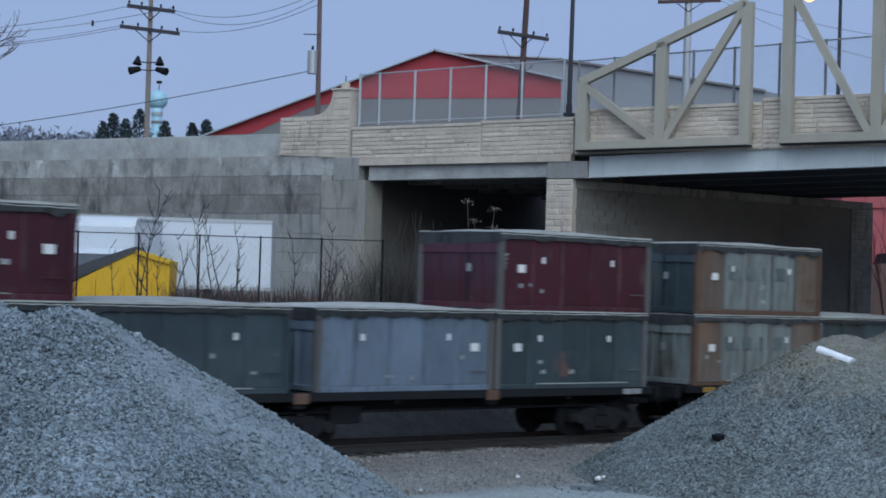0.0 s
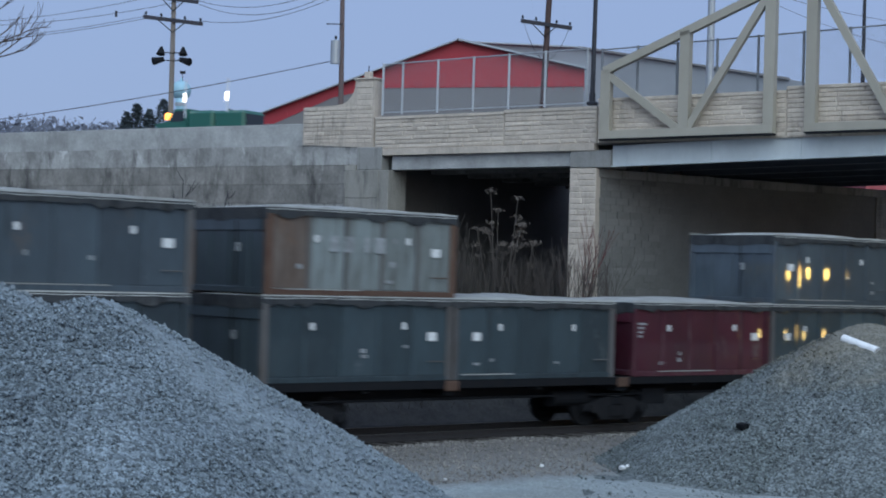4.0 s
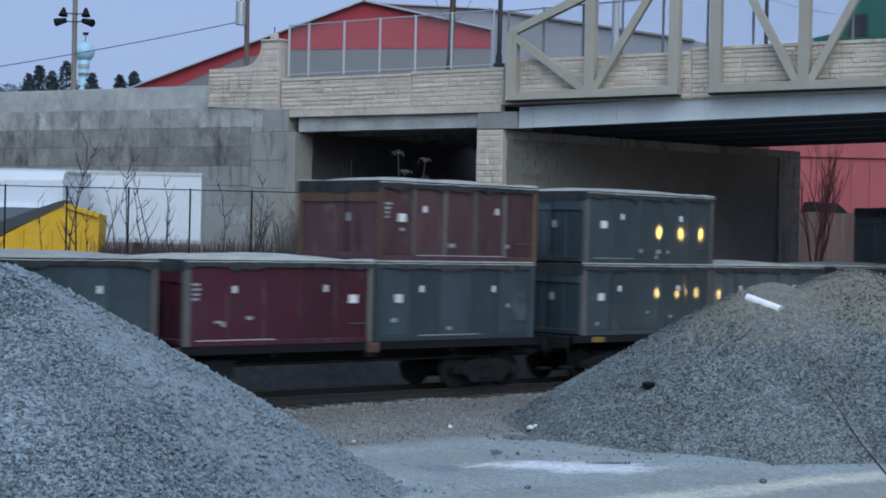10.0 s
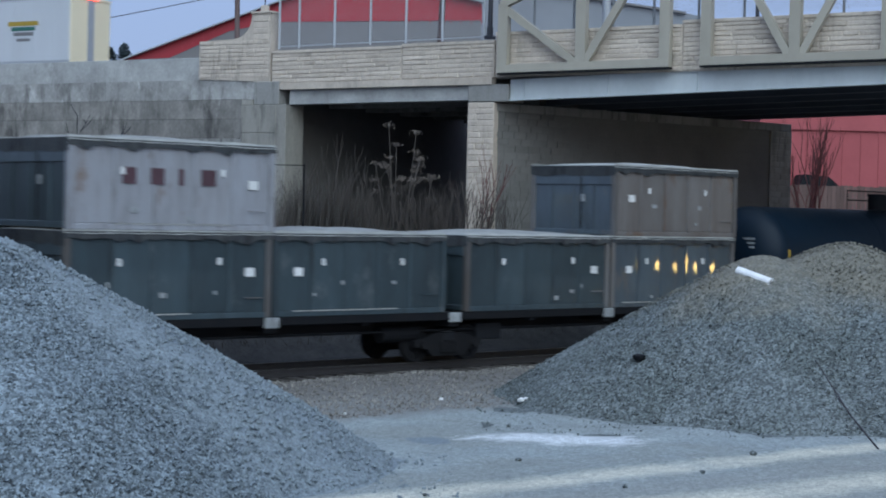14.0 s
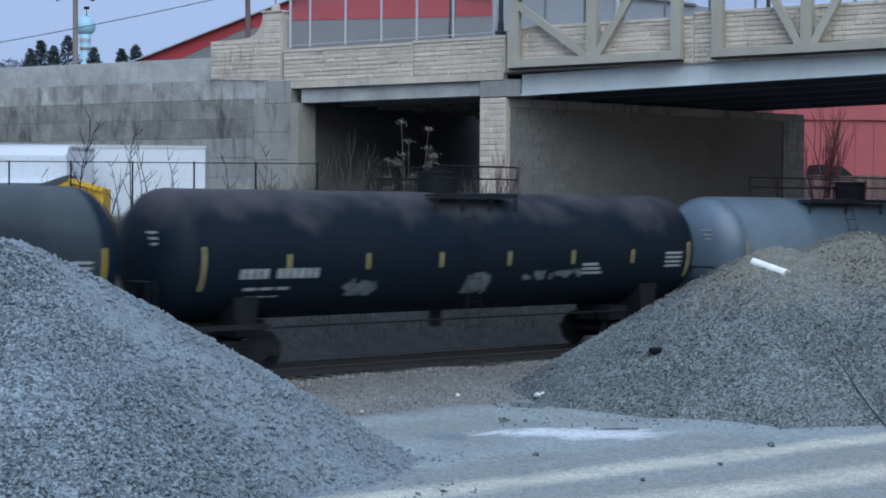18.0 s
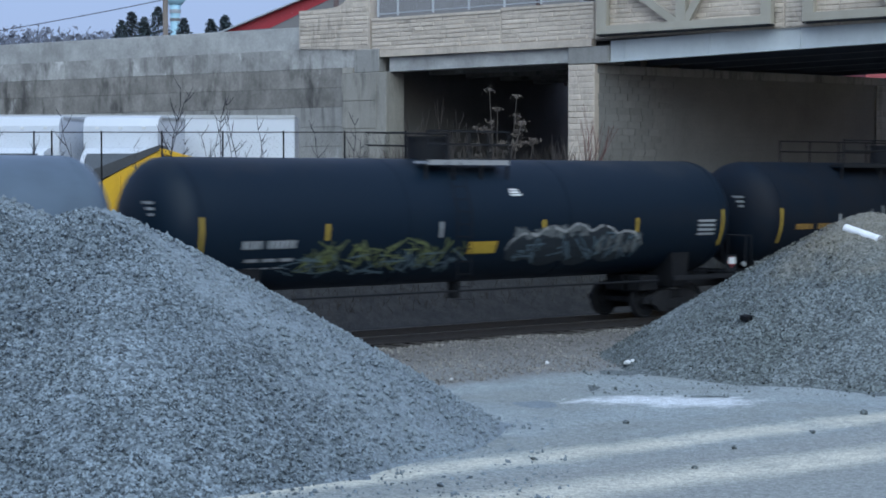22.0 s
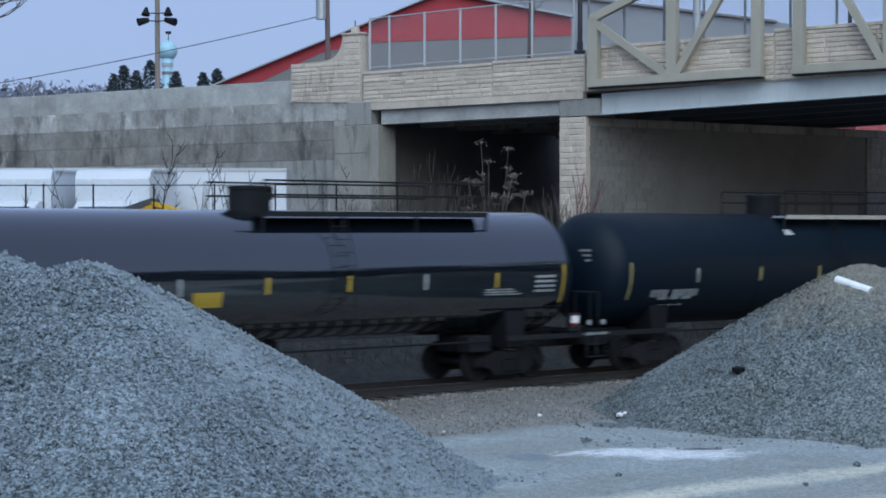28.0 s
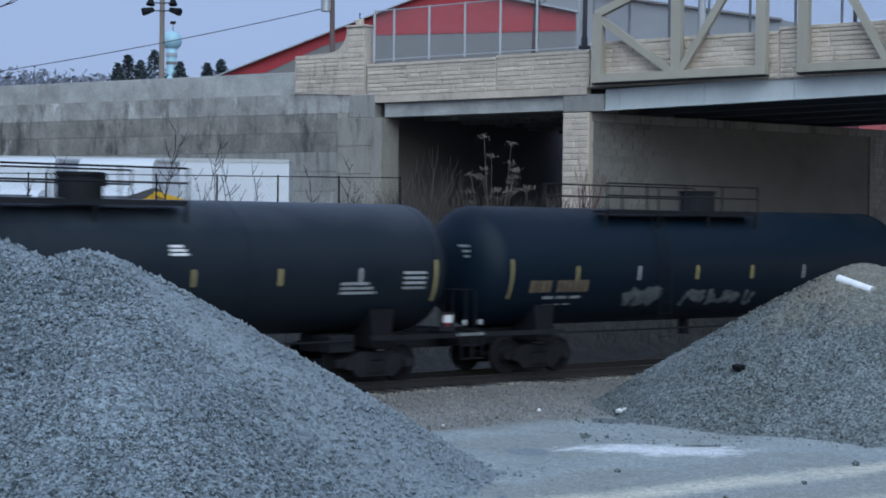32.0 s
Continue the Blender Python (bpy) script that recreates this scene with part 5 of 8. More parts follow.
    for i in range(26):
        shared("seam", sm, r, pose(0.5 + i, 0, 0))
    part("roof", prism(bmesh.new(), [(-0.5, 11.8), (26.5, 11.8), (26.5, 12.1), (-0.5, 12.1)], -0.6, 18.5), ROOF_GREY, r)
    door = part("dock_door", boxm(2.2, 4.6, -0.1, 0.0, 2.2, 5.6, 0.02), GREY_WALL, r)
    part("lean_to", prism(bmesh.new(), [(1.4, 5.4), (4.6, 5.4), (3.2, 6.6), (1.9, 6.7)], -2.5, -0.2), STEEL_DARK, r, "dark lean-to roof")


def build_water_tower():
    t = empty("water_tower", pose(-172.2, 900, 60), "pale blue spheroid water tower on a hill far away", "water tower")
    bm = bmesh.new()
    bmesh.ops.create_uvsphere(bm, u_segments=28, v_segments=18, radius=5.2)
    bmesh.ops.scale(bm, vec=(1, 1, 0.96), verts=bm.verts)
    bmesh.ops.translate(bm, vec=(0, 0, 34.7), verts=bm.verts)
    part("tank", bm, TOWER_BLUE, t, smooth=True)
    prof = [(0, 6.5), (4, 3.4), (9, 2.6), (24, 2.45), (28, 2.6), (31, 3.0)]
    bm = bmesh.new()
    lathe(bm, prof, 20)
    bmesh.ops.rotate(bm, cent=(0, 0, 0), matrix=Matrix.Rotation(radians(-90), 3, "Y"), verts=bm.verts)
    part("column", bm, TOWER_BLUE, t, smooth=True)
    part("band", rodm((0, 0, 26.6), (0, 0, 28.4), 2.95, 20), ROOF_GREY, t, "pale band")
    part("band", rodm((0, 0, 22.5), (0, 0, 24.0), 2.75, 20), GREY_WALL, t)
    part("vent", rodm((0, 0, 39.5), (0, 0, 41.2), 0.5, 8), TOWER_BLUE, t)
    part("antenna", rodm((0.6, 0, 39.5), (0.6, 0, 44.5), 0.18, 6), STEEL_DARK, t)
    part("antenna_rack", boxm(-0.8, 2.0, -0.4, 0.4, 43.2, 44.6), STEEL_DARK, t)


# ---- plants ----
def build_board_fence():
    f = empty("board_fence", pose(15.5, 84, 1.8), "weathered brown board fence under the bridge", "fence")
    me = mesh_of(boxm(0, 0.19, -0.012, 0.012, 0, 4.1, 0.004), "board", FENCE_BOARD)
    rng = random.Random(3)
    for i in range(90):
        shared("board", me, f, pose(0.2 * i, rng.uniform(0, 0.01), rng.uniform(-0.03, 0.03)))
    for z in (0.6, 3.4):
        part("rail", boxm(0, 18.0, 0.013, 0.06, z, z + 0.1), FENCE_BOARD, f)


def twig_path(rng, p, d, length, r, depth, out, spread=0.5, up=0.15, kids=3):
    """Branches that thin out and fork: (from, to, radius, radius)."""
    n = 3
    for i in range(n):
        q = p + d * (length / n)
        out.append((p.copy(), q.copy(), r * (1 - 0.25 * i / n), r * (1 - 0.25 * (i + 1) / n)))
        p = q
        d = (d + Vector((rng.uniform(-1, 1), rng.uniform(-1, 1), rng.uniform(-0.6, 1))) * 0.13).normalized()
        if depth and i > 0:
            for _ in range(kids - 1 if i < n - 1 else kids):
                e = (d + Vector((rng.uniform(-1, 1), rng.uniform(-1, 1), rng.uniform(-0.4, 0.9) + up)) * spread).normalized()
                twig_path(rng, p, e, length * rng.uniform(0.5, 0.75), r * 0.6, depth - 1, out, spread, up, kids)


def twigs_mesh(name, segs, material, parent, label="", n=4):
    v, f, k = [], [], 0
    for a, b, r0, r1 in segs:
        d = (b - a).normalized()
        s = d.cross(Vector((0.3, 0.9, 0.2)))
        s = s.normalized() if s.length > 1e-3 else Vector((1, 0, 0))
        u = d.cross(s)
        for p, r in ((a, r0), (b, r1)):
            for i in range(n):
                t = 2 * math.pi * i / n
                v.append(tuple(p + (s * math.cos(t) + u * math.sin(t)) * r))
        for i in range(n):
            f.append((k + i, k + (i + 1) % n, k + n + (i + 1) % n, k + n + i))
        k += 2 * n
    ob = raw(name, v, f, material, parent)
    return tagged(ob, label)


def bare_shrub(x, y, z, h, seed, stems=4, material=None, label="thin bare shrub with dark twigs", r=0.02, spread=0.4, depth=2):
    rng = random.Random(seed)
    s = empty("shrub", pose(x, y, z), label, "shrub", "bare shrubs")
    for i in range(stems):
        segs = []
        a = rng.uniform(0, 6.3)
        d = Vector((math.cos(a) * rng.uniform(0.05, 0.28), math.sin(a) * rng.uniform(0.05, 0.28), 1)).normalized()
        twig_path(rng, Vector((rng.uniform(-0.15, 0.15), rng.uniform(-0.15, 0.15), -0.05)), d, h * rng.uniform(0.36, 0.52), r, depth, segs, spread, 0.5, 2)
        twigs_mesh("stem", segs, material or BARK, s)
    return s


def sapling(x, y, z, h, seed):
    """A slim leafless sapling: one crooked stem with short rising twigs."""
    rng = random.Random(seed)
    t = empty("sapling", pose(x, y, z), "slim dark leafless sapling before the yard fence", "sapling", "saplings before the yard")
    segs, n = [], 9
    p, d = Vector((0, 0, -0.05)), Vector((rng.uniform(-0.12, 0.12), rng.uniform(-0.1, 0.1), 1)).normalized()
    r = 0.012 + 0.005 * h
    path = [p.copy()]
    for i in range(n):
        p = p + d * (h / n)
        path.append(p.copy())
        d = (d + Vector((rng.uniform(-0.22, 0.22), rng.uniform(-0.2, 0.2), 0.12))).normalized()
        if i > 1:
            for _ in range(rng.choice((1, 2, 2))):
                a = rng.uniform(0, 6.3)
                e = Vector((math.cos(a) * 0.75, math.sin(a) * 0.5, rng.uniform(0.6, 1.3))).normalized()
                length = h * rng.uniform(0.09, 0.24) * (1.15 - 0.6 * i / n)
                m = p + e * length * 0.5
                tip = m + (e + Vector((0, 0, 0.35))).normalized() * length * 0.5
                segs += [(p.copy(), m, r * 0.42, r * 0.3), (m, tip, r * 0.3, r * 0.14)]
                if rng.random() < 0.6:
                    segs.append((m, m + Vector((rng.uniform(-0.4, 0.4), rng.uniform(-0.3, 0.3), rng.uniform(0.4, 0.8))) * length * 0.5, r * 0.25, r * 0.12))
    v, f = [], []
    for i, q in enumerate(path):
        rr = r * (1 - 0.85 * i / n)
        v += [(q.x + rr * math.cos(1.2566 * k), q.y + rr * math.sin(1.2566 * k), q.z) for k in range(5)]
        if i:
            f += [(5 * i - 5 + k, 5 * i - 5 + (k + 1) % 5, 5 * i + (k + 1) % 5, 5 * i + k) for k in range(5)]
    raw("stem", v, f, ARM_DARK, t, True)
    tagged(twigs_mesh("fine_twig", segs, ARM_DARK, t), kind="stuff")


def seed_weed(x, y, z, h, seed, stems=6):
    """Tall dry weeds with pale flat seed heads."""
    rng = random.Random(seed)
    s = empty("dry_weed", pose(x, y, z), "tall dry weed stalks with pale fluffy seed heads", "weed", "dry weeds by the bridge")
    for i in range(stems):
        segs = []
        top = Vector((-0.95 + 1.9 * (i + 0.5) / stems + rng.uniform(-0.14, 0.14), rng.uniform(-0.3, 0.3), h * rng.uniform(0.74, 1.0)))
        base = Vector((rng.uniform(-0.35, 0.35), rng.uniform(-0.3, 0.3), -0.05))
        mid = base.lerp(top, 0.55) + Vector((rng.uniform(-0.1, 0.1), 0, 0))
        segs += [(base, mid, 0.022, 0.016), (mid, top, 0.016, 0.010)]
        for _ in range(2):
            p = mid.lerp(top, rng.uniform(0.1, 0.8))
            segs.append((p, p + Vector((rng.uniform(-0.3, 0.3), rng.uniform(-0.15, 0.15), rng.uniform(0.15, 0.4))), 0.01, 0.007))
        st = twigs_mesh("stalk", segs, WEED, s)
        v, f, k = [], [], 0
        heads = [top] + [e[1] for e in segs[2:]]
        for hd in heads:
            for _ in range(60):
                c = hd + Vector((rng.gauss(0, 0.10), rng.gauss(0, 0.08), rng.gauss(0, 0.045)))
                r = rng.uniform(0.015, 0.035)
                v += [tuple(c + Vector((rng.uniform(-r, r), rng.uniform(-r, r), rng.uniform(-r, r)))) for _ in range(4)]
                f += [(k, k + 1, k + 2), (k, k + 2, k + 3), (k, k + 3, k + 1), (k + 1, k + 3, k + 2)]
                k += 4
        hd = raw("seed_head", v, f, SEED, st)
        tagged(hd, "pale fluffy seed head", kind="stuff")


def pine(x, y, z, h, w, seed):
    rng = random.Random(seed)
    t = empty("pine_tree", pose(x, y, z), "dark evergreen tree on the far hill", "tree", "evergreens on the hill")
    part("trunk", rodm((0, 0, 0), (0, 0, h * 0.95), 0.35, 8, 0.05), BARK, t)
    v, f, k = [], [], 0
    for _ in range(2600):
        u = rng.random() ** 0.8
        zz = h * (0.12 + 0.88 * u)
        a = rng.uniform(0, 6.3)
        tier = 0.55 + 0.45 * abs(math.sin(u * 15 + 0.7 * math.sin(3 * a + seed)))
        rr = w * 1.55 * (1 - u) ** 0.62 * tier * math.sqrt(rng.random()) + 0.1
        c = Vector((rr * math.cos(a), rr * math.sin(a), zz - rr * 0.3))
        s = rng.uniform(0.25, 0.7)
        v += [tuple(c + Vector((rng.uniform(-s, s), rng.uniform(-s, s), rng.uniform(-s, s) * 0.6))) for _ in range(3)]
        f.append((k, k + 1, k + 2))
        k += 3
    raw("crown", v, f, PINE, t)


def build_plants():
    for x, top, h, w, s in ((-88.8, 38.6, 19, 3.6, 1), (-86.4, 40.6, 21, 4.0, 2), (-83.6, 39.4, 19, 3.4, 3), (-80.4, 41.8, 22, 4.2, 4), (-74.6, 39.2, 17, 3.2, 5), (-68.4, 38.9, 18, 3.4, 6), (-65.2, 39.8, 18, 3.6, 7)):
        pine(x, 400, top - h + 0.5, h, w * 1.05, s)
    # far bare woods: one stuff object of thin uprights and clumps
    rng = random.Random(77)
    v, f, k = [], [], 0
    for _ in range(12000):
        x = rng.uniform(-330, -95)
        y = rng.uniform(640, 760)
        base = float(ground_height(np.array([x]), np.array([y]))[0])
        top = (6.8 if x < -176 else 5.8 if x < -160 else 4.0) + 2.2 * math.sin(x * 0.21) + 1.6 * math.sin(x * 0.53 + 1)
        zz = base + top * rng.random() ** 1.2
        s = rng.uniform(0.5, 1.7)
        c = Vector((x, y, zz))
        v += [tuple(c + Vector((rng.uniform(-s, s), rng.uniform(-s, s), rng.uniform(-s, s) * 1.3))) for _ in range(3)]
        f.append((k, k + 1, k + 2))
        k += 3
    tagged(raw("far_woods", v, f, FAR_WOOD), "bare woods on the far hill, haze put into their colour", "woods", kind="stuff")
    # bare tree whose branches reach in from the side
    b = empty("bare_tree", pose(-29.4, 90, 9.0), "bare leafless tree behind the retaining wall", "tree")
    rng = random.Random(6)
    segs = []
    twig_path(rng, Vector((0, 0, 0)), Vector((0.05, 0, 1)).normalized(), 8.0, 0.2, 3, segs, 0.6, 0.3, 2)
    for z0, length, rise in ((4.6, 2.3, 0.55), (5.6, 2.6, 0.35), (6.6, 2.4, 0.6), (7.4, 2.2, 0.8)):
        twig_path(rng, Vector((0.3, 0, z0)), Vector((1.0, rng.uniform(-0.2, 0.2), rise)).normalized(), length, 0.07, 3, segs, 0.62, 0.1, 2)
    twigs_mesh("trunk", segs, BARK, b)
    # yard saplings along the fence
    for i, (x, h) in enumerate(((-14.2, 3.3), (-13.6, 3.0), (-12.6, 2.8), (-11.2, 3.7), (-10.4, 2.7), (-9.55, 4.0), (-9.25, 4.5), (-8.9, 2.8), (-8.65, 3.6), (-8.3, 3.0), (-8.0, 3.8), (-7.6, 3.3), (-7.25, 3.9), (-7.0, 3.2), (-6.7, 2.8), (-5.3, 3.1), (-4.9, 3.5), (-4.6, 2.7), (-11.9, 2.6))):
        sapling(x, 47.9 + 0.3 * (i % 3), LOT - 0.05, h, 900 + i)
    for i, (x, y, h) in enumerate(((-5.0, 53.5, 2.9), (-4.4, 54.5, 2.6), (-3.4, 54.2, 3.4), (-2.7, 54.8, 3.9), (-2.0, 54.6, 3.2), (-1.4, 55.2, 3.3), (0.9, 55.4, 2.8), (1.6, 55.6, 3.4), (2.3, 56.2, 3.0), (-3.9, 52.4, 2.4))):
        bare_shrub(x, y, LOT - 0.05, h, 200 + i, 6, WEED, "bare brown brush beside the bridge", 0.016, 0.55, 2)
    rng = random.Random(55)
    for i in range(16):
        bare_shrub(-4.6 + 0.5 * i + rng.uniform(-0.2, 0.2), 53.6 + 0.2 * i * 0.5 + rng.uniform(-0.4, 0.4), LOT - 0.05, rng.uniform(2.2, 3.3), 500 + i, 10, WEED, "bare brown brush beside the bridge", 0.010, 0.6, 2)
    for i, (x, y, h) in enumerate(((-0.42, 55.0, 4.5), (-0.1, 55.4, 3.8))):
        seed_weed(x, y, LOT - 0.05, h, 300 + i, 5 - i)
    bare_shrub(2.3, 57.3, LOT - 0.05, 4.3, 402, 5, BARK_RED, "thin reddish shrub before the pier", 0.018, 0.45, 2)
    bare_shrub(16.9, 75.5, LOT - 0.1, 6.2, 400, 6, BARK_RED, "reddish bare shrub under the bridge", 0.05, 0.5, 3)
    # a haze of dead brush under the side span
    rng = random.Random(63)
    v, f, k = [], [], 0
    for _ in range(2600):
        u = rng.random()
        x, y = -3.9 + 6.0 * u, 53.6 + 1.4 * u + rng.uniform(-0.8, 1.4)
        h = rng.uniform(0.6, 2.9) * (0.65 + 0.35 * math.sin(5 * u + 1))
        lean, w = rng.uniform(-0.5, 0.5), rng.uniform(0.005, 0.010)
        z0 = LOT + rng.uniform(-0.1, 0.3)
        v += [(x - w, y, z0), (x + w, y, z0), (x + lean * 0.6 + w * 0.6, y, z0 + h * 0.6), (x + lean, y + rng.uniform(-0.2, 0.2), z0 + h)]
        f += [(k, k + 1, k + 2), (k, k + 2, k + 3)]
        k += 4
    tagged(raw("dead_brush", v, f, BRUSH), "thicket of dead brown brush under the bridge", "brush", kind="stuff")
    # brown brush along the foot of the yard fence
    rng = random.Random(71)
    v, f, k = [], [], 0
    for _ in range(3000):
        x, y = rng.uniform(-9.0, -4.0), rng.uniform(49.4, 51.4)
        h = rng.uniform(0.5, 1.75)
        lean, w = rng.uniform(-0.35, 0.35), rng.uniform(0.012, 0.03)
        v += [(x - w, y, LOT - 0.05), (x + w, y, LOT - 0.05), (x + lean * 0.6 + w, y, LOT + h * 0.6), (x + lean, y + rng.uniform(-0.2, 0.2), LOT + h)]
        f += [(k, k + 1, k + 2), (k, k + 2, k + 3)]
        k += 4
    tagged(raw("fence_brush", v, f, FENCE_BOARD), "low brown brush along the yard fence", "brush", kind="stuff")
    # unseen dark rise, added as a skyline for the glossy tanks to mirror
    rng = random.Random(88)
    v, f, k = [], [], 0
    for _ in range(9000):
        y = rng.uniform(-30, 92)
        x = rng.uniform(74, 92)
        top = 19 + 2.5 * math.sin(y * 0.19) + 1.8 * math.sin(y * 0.47 + 1)
        c = Vector((x, y, top * rng.random()))
        r = rng.uniform(0.9, 2.2)
        v += [tuple(c + Vector((rng.uniform(-r, r), rng.uniform(-r, r), rng.uniform(-r, r)))) for _ in range(3)]
        f.append((k, k + 1, k + 2))
        k += 3
    tagged(raw("wooded_rise", v, f, PINE), "unseen dark wooded rise, added for reflections in the tanks", "woods", kind="stuff")
    # low dead grass on the bank behind the track
    rng = random.Random(41)
    v, f, k = [], [], 0
    for _ in range(9000):
        s, o = rng.uniform(-20, 26), rng.uniform(4.5, 13)
        x, y = TX * s - TY * o, 45.8 + TY * s + TX * o
        z = float(ground_height(np.array([x]), np.array([y]))[0])
        h = rng.uniform(0.1, 0.5)
        dx = rng.uniform(-0.25, 0.25)
        v += [(x - 0.012, y, z - 0.02), (x + 0.012, y, z - 0.02), (x + dx, y + rng.uniform(-0.1, 0.1), z + h)]
        f.append((k, k + 1, k + 2))
        k += 3
    tagged(raw("dead_grass", v, f, GRASS_DARK), "dead brown grass on the bank", "grass", kind="stuff")


# ---- the yard beyond the track ----
def box_truck(m, length, label):
    """A white box truck: x forward from the front of its cargo box, low cab ahead of it."""
    t = empty("box_truck", m, label, "truck", "white vehicles in the yard")
    cargo = part("cargo_box", prism(bmesh.new(), [(-length, 0.9), (0, 0.9), (0, 3.3), (-0.1, 3.52), (-0.3, 3.6), (-length, 3.62)], -1.2, 1.2), WHITE_PAINT, t, "plain white cargo box")
    part("roof_rail", boxm(-length, -0.3, -1.22, -1.18, 3.48, 3.56), GALV, cargo)
    part("roof_rail", boxm(-length, -0.3, 1.18, 1.22, 3.48, 3.56), GALV, cargo)
    for y in (-0.75, 0.0, 0.75):
        part("clearance_lamp", boxm(-0.02, 0.03, y - 0.06, y + 0.06, 3.2, 3.27, 0.01), WHITE_MARK, cargo)
    cab = part("cab", prism(bmesh.new(), [(0.02, 0.55), (1.72, 0.55), (1.78, 1.0), (1.74, 1.5), (1.62, 1.66), (1.05, 1.8), (0.58, 2.5), (0.3, 2.62), (0.02, 2.64)], -0.98, 0.98), WHITE_PAINT, t, "white cab")
    part("windshield", prism(bmesh.new(), [(1.04, 1.86), (1.08, 1.86), (0.67, 2.46), (0.63, 2.46)], -0.8, 0.8), GLASS_PALE, cab, "grey windshield")
    for s in (-1, 1):
        part("side_window", prism(bmesh.new(), [(0.1, 1.82), (0.9, 1.82), (0.56, 2.42), (0.1, 2.42)], s * 0.985 - 0.01, s * 0.985 + 0.01), GLASS_PALE, cab)
        part("headlight", boxm(1.70, 1.82, s * 0.78 - 0.15, s * 0.78 + 0.15, 1.2, 1.44, 0.03), WHITE_MARK, cab)
        part("mirror", boxm(0.8, 0.92, s * 1.16 - 0.1, s * 1.16 + 0.1, 1.85, 2.25, 0.02), POLE_DARK, cab)
        part("mirror_arm", rodm((0.85, s * 0.97, 2.0), (0.85, s * 1.12, 2.1), 0.02, 6), POLE_DARK, cab)
        part("wiper", bar(bmesh.new(), (1.09, s * 0.1, 1.9), (0.92, s * 0.1 + 0.4, 2.14), 0.02, 0.02), POLE_DARK, cab)
    part("grille", boxm(1.74, 1.83, -0.56, 0.56, 0.9, 1.48, 0.03), POLE_DARK, cab, "dark grille")
    part("bumper", boxm(1.68, 1.9, -1.0, 1.0, 0.42, 0.86, 0.04), POLE_DARK, cab, "dark front bumper")
    for x in (-length + 0.9, 1.05):
        for s in (-1, 1):
            wh = part("wheel", rodm((x, s * 0.82, 0.44), (x, s * 1.02, 0.44), 0.44, 18), RUBBER, t)
            part("rim", rodm((x, s * 1.01, 0.44), (x, s * 1.04, 0.44), 0.22, 12), GALV, wh)
    return t


def yard_trailer(m, L, label):
    t = empty("box_trailer", m, label, "trailer", "white vehicles in the yard")
    body = part("body", boxm(0, L, 0, 2.5, 1.5, 3.72, 0.02), WHITE_PAINT, t)
    for k in range(int(L / 1.2)):
        part("panel_seam", boxm(0.6 + k * 1.2, 0.62 + k * 1.2, -0.012, 0.0, 1.62, 3.6), WHITE_PAINT, body)
    part("top_rail", boxm(0, L, -0.02, 0.03, 3.63, 3.74), GALV, t)
    part("bottom_rail", boxm(0, L, -0.02, 0.03, 1.48, 1.6), GALV, t)
    for x in (1.2, 2.5):
        for y in (0.15, 2.1):
            wh = part("wheel", rodm((x, y, 0.5), (x, y + 0.28, 0.5), 0.5, 18), RUBBER, t)
            part("rim", rodm((x, y - 0.02, 0.5), (x, y, 0.5), 0.27, 12), GALV, wh)
    for y in (0.5, 1.9):
        part("landing_leg", boxm(L - 2.2, L - 2.05, y - 0.07, y + 0.07, 0.0, 1.55), STEEL_DARK, t)
    part("axle_frame", boxm(0.6, 3.4, 0.5, 2.0, 0.6, 1.5), STEEL_DARK, t)
    return t


def build_yard():
    yard_trailer(pose(-16.4, 56.1, LOT, 0, 0, 4), 9.4, "long plain white box trailer parked in the yard")
    box_truck(pose(-11.9, 53.4, LOT, 0, 0, -100), 2.3, "white box truck parked in the yard beside the dumpster")
    box_truck(pose(-14.9, 53.4, LOT, 0, 0, -100), 2.3, "white box truck parked in the yard beside another truck")
    d = empty("dumpster", pose(0, 50, LOT), "yellow slant-topped steel dumpster with grey plastic lids", "dumpster")
    body = part("body", prism(bmesh.new(), [(-11.75, 0.12), (-9.1, 0.12), (-9.04, 2.27), (-10.03, 2.56), (-11.82, 1.58)], 0, 1.2), YELLOW_PAINT, d)
    for x in (-11.2, -10.4, -9.6):
        part("rib", boxm(x - 0.06, x + 0.06, -0.06, 0.0, 0.2, 1.8), YELLOW_PAINT, body)
    part("fork_pocket", boxm(-11.2, -9.6, -0.16, 0.0, 0.75, 1.05, 0.02), YELLOW_PAINT, body)
    part("rim", bar(bmesh.new(), (-10.0, -0.04, 2.52), (-9.04, -0.04, 2.24), 0.12, 0.12), YELLOW_PAINT, body)
    for y0 in (0.02, 0.64):
        part("lid", prism(bmesh.new(), [(-11.95, 1.56), (-11.9, 1.98), (-10.7, 2.44), (-10.05, 2.66), (-10.03, 2.52)], y0 - 0.06, y0 + 0.55), LID_BLACK, d, "dark grey plastic lid")
    for x in (-11.5, -9.4):
        for y in (0.2, 1.0):
            part("foot", boxm(x - 0.1, x + 0.1, y - 0.1, y + 0.1, -0.05, 0.12), STEEL_DARK, d)
    FY = [-17.0, -15.2, -13.4, -12.9, -11.5, -9.8, -8.1, -6.4, -4.7, -3.0]
    chain_fence(pose(0, 49.2, LOT - 0.05), FY, [0.0] * len(FY), [3.1] * len(FY), "dark chain-link yard fence along the track", 0.0009, 0.14, STEEL_DARK, thin=0.55)


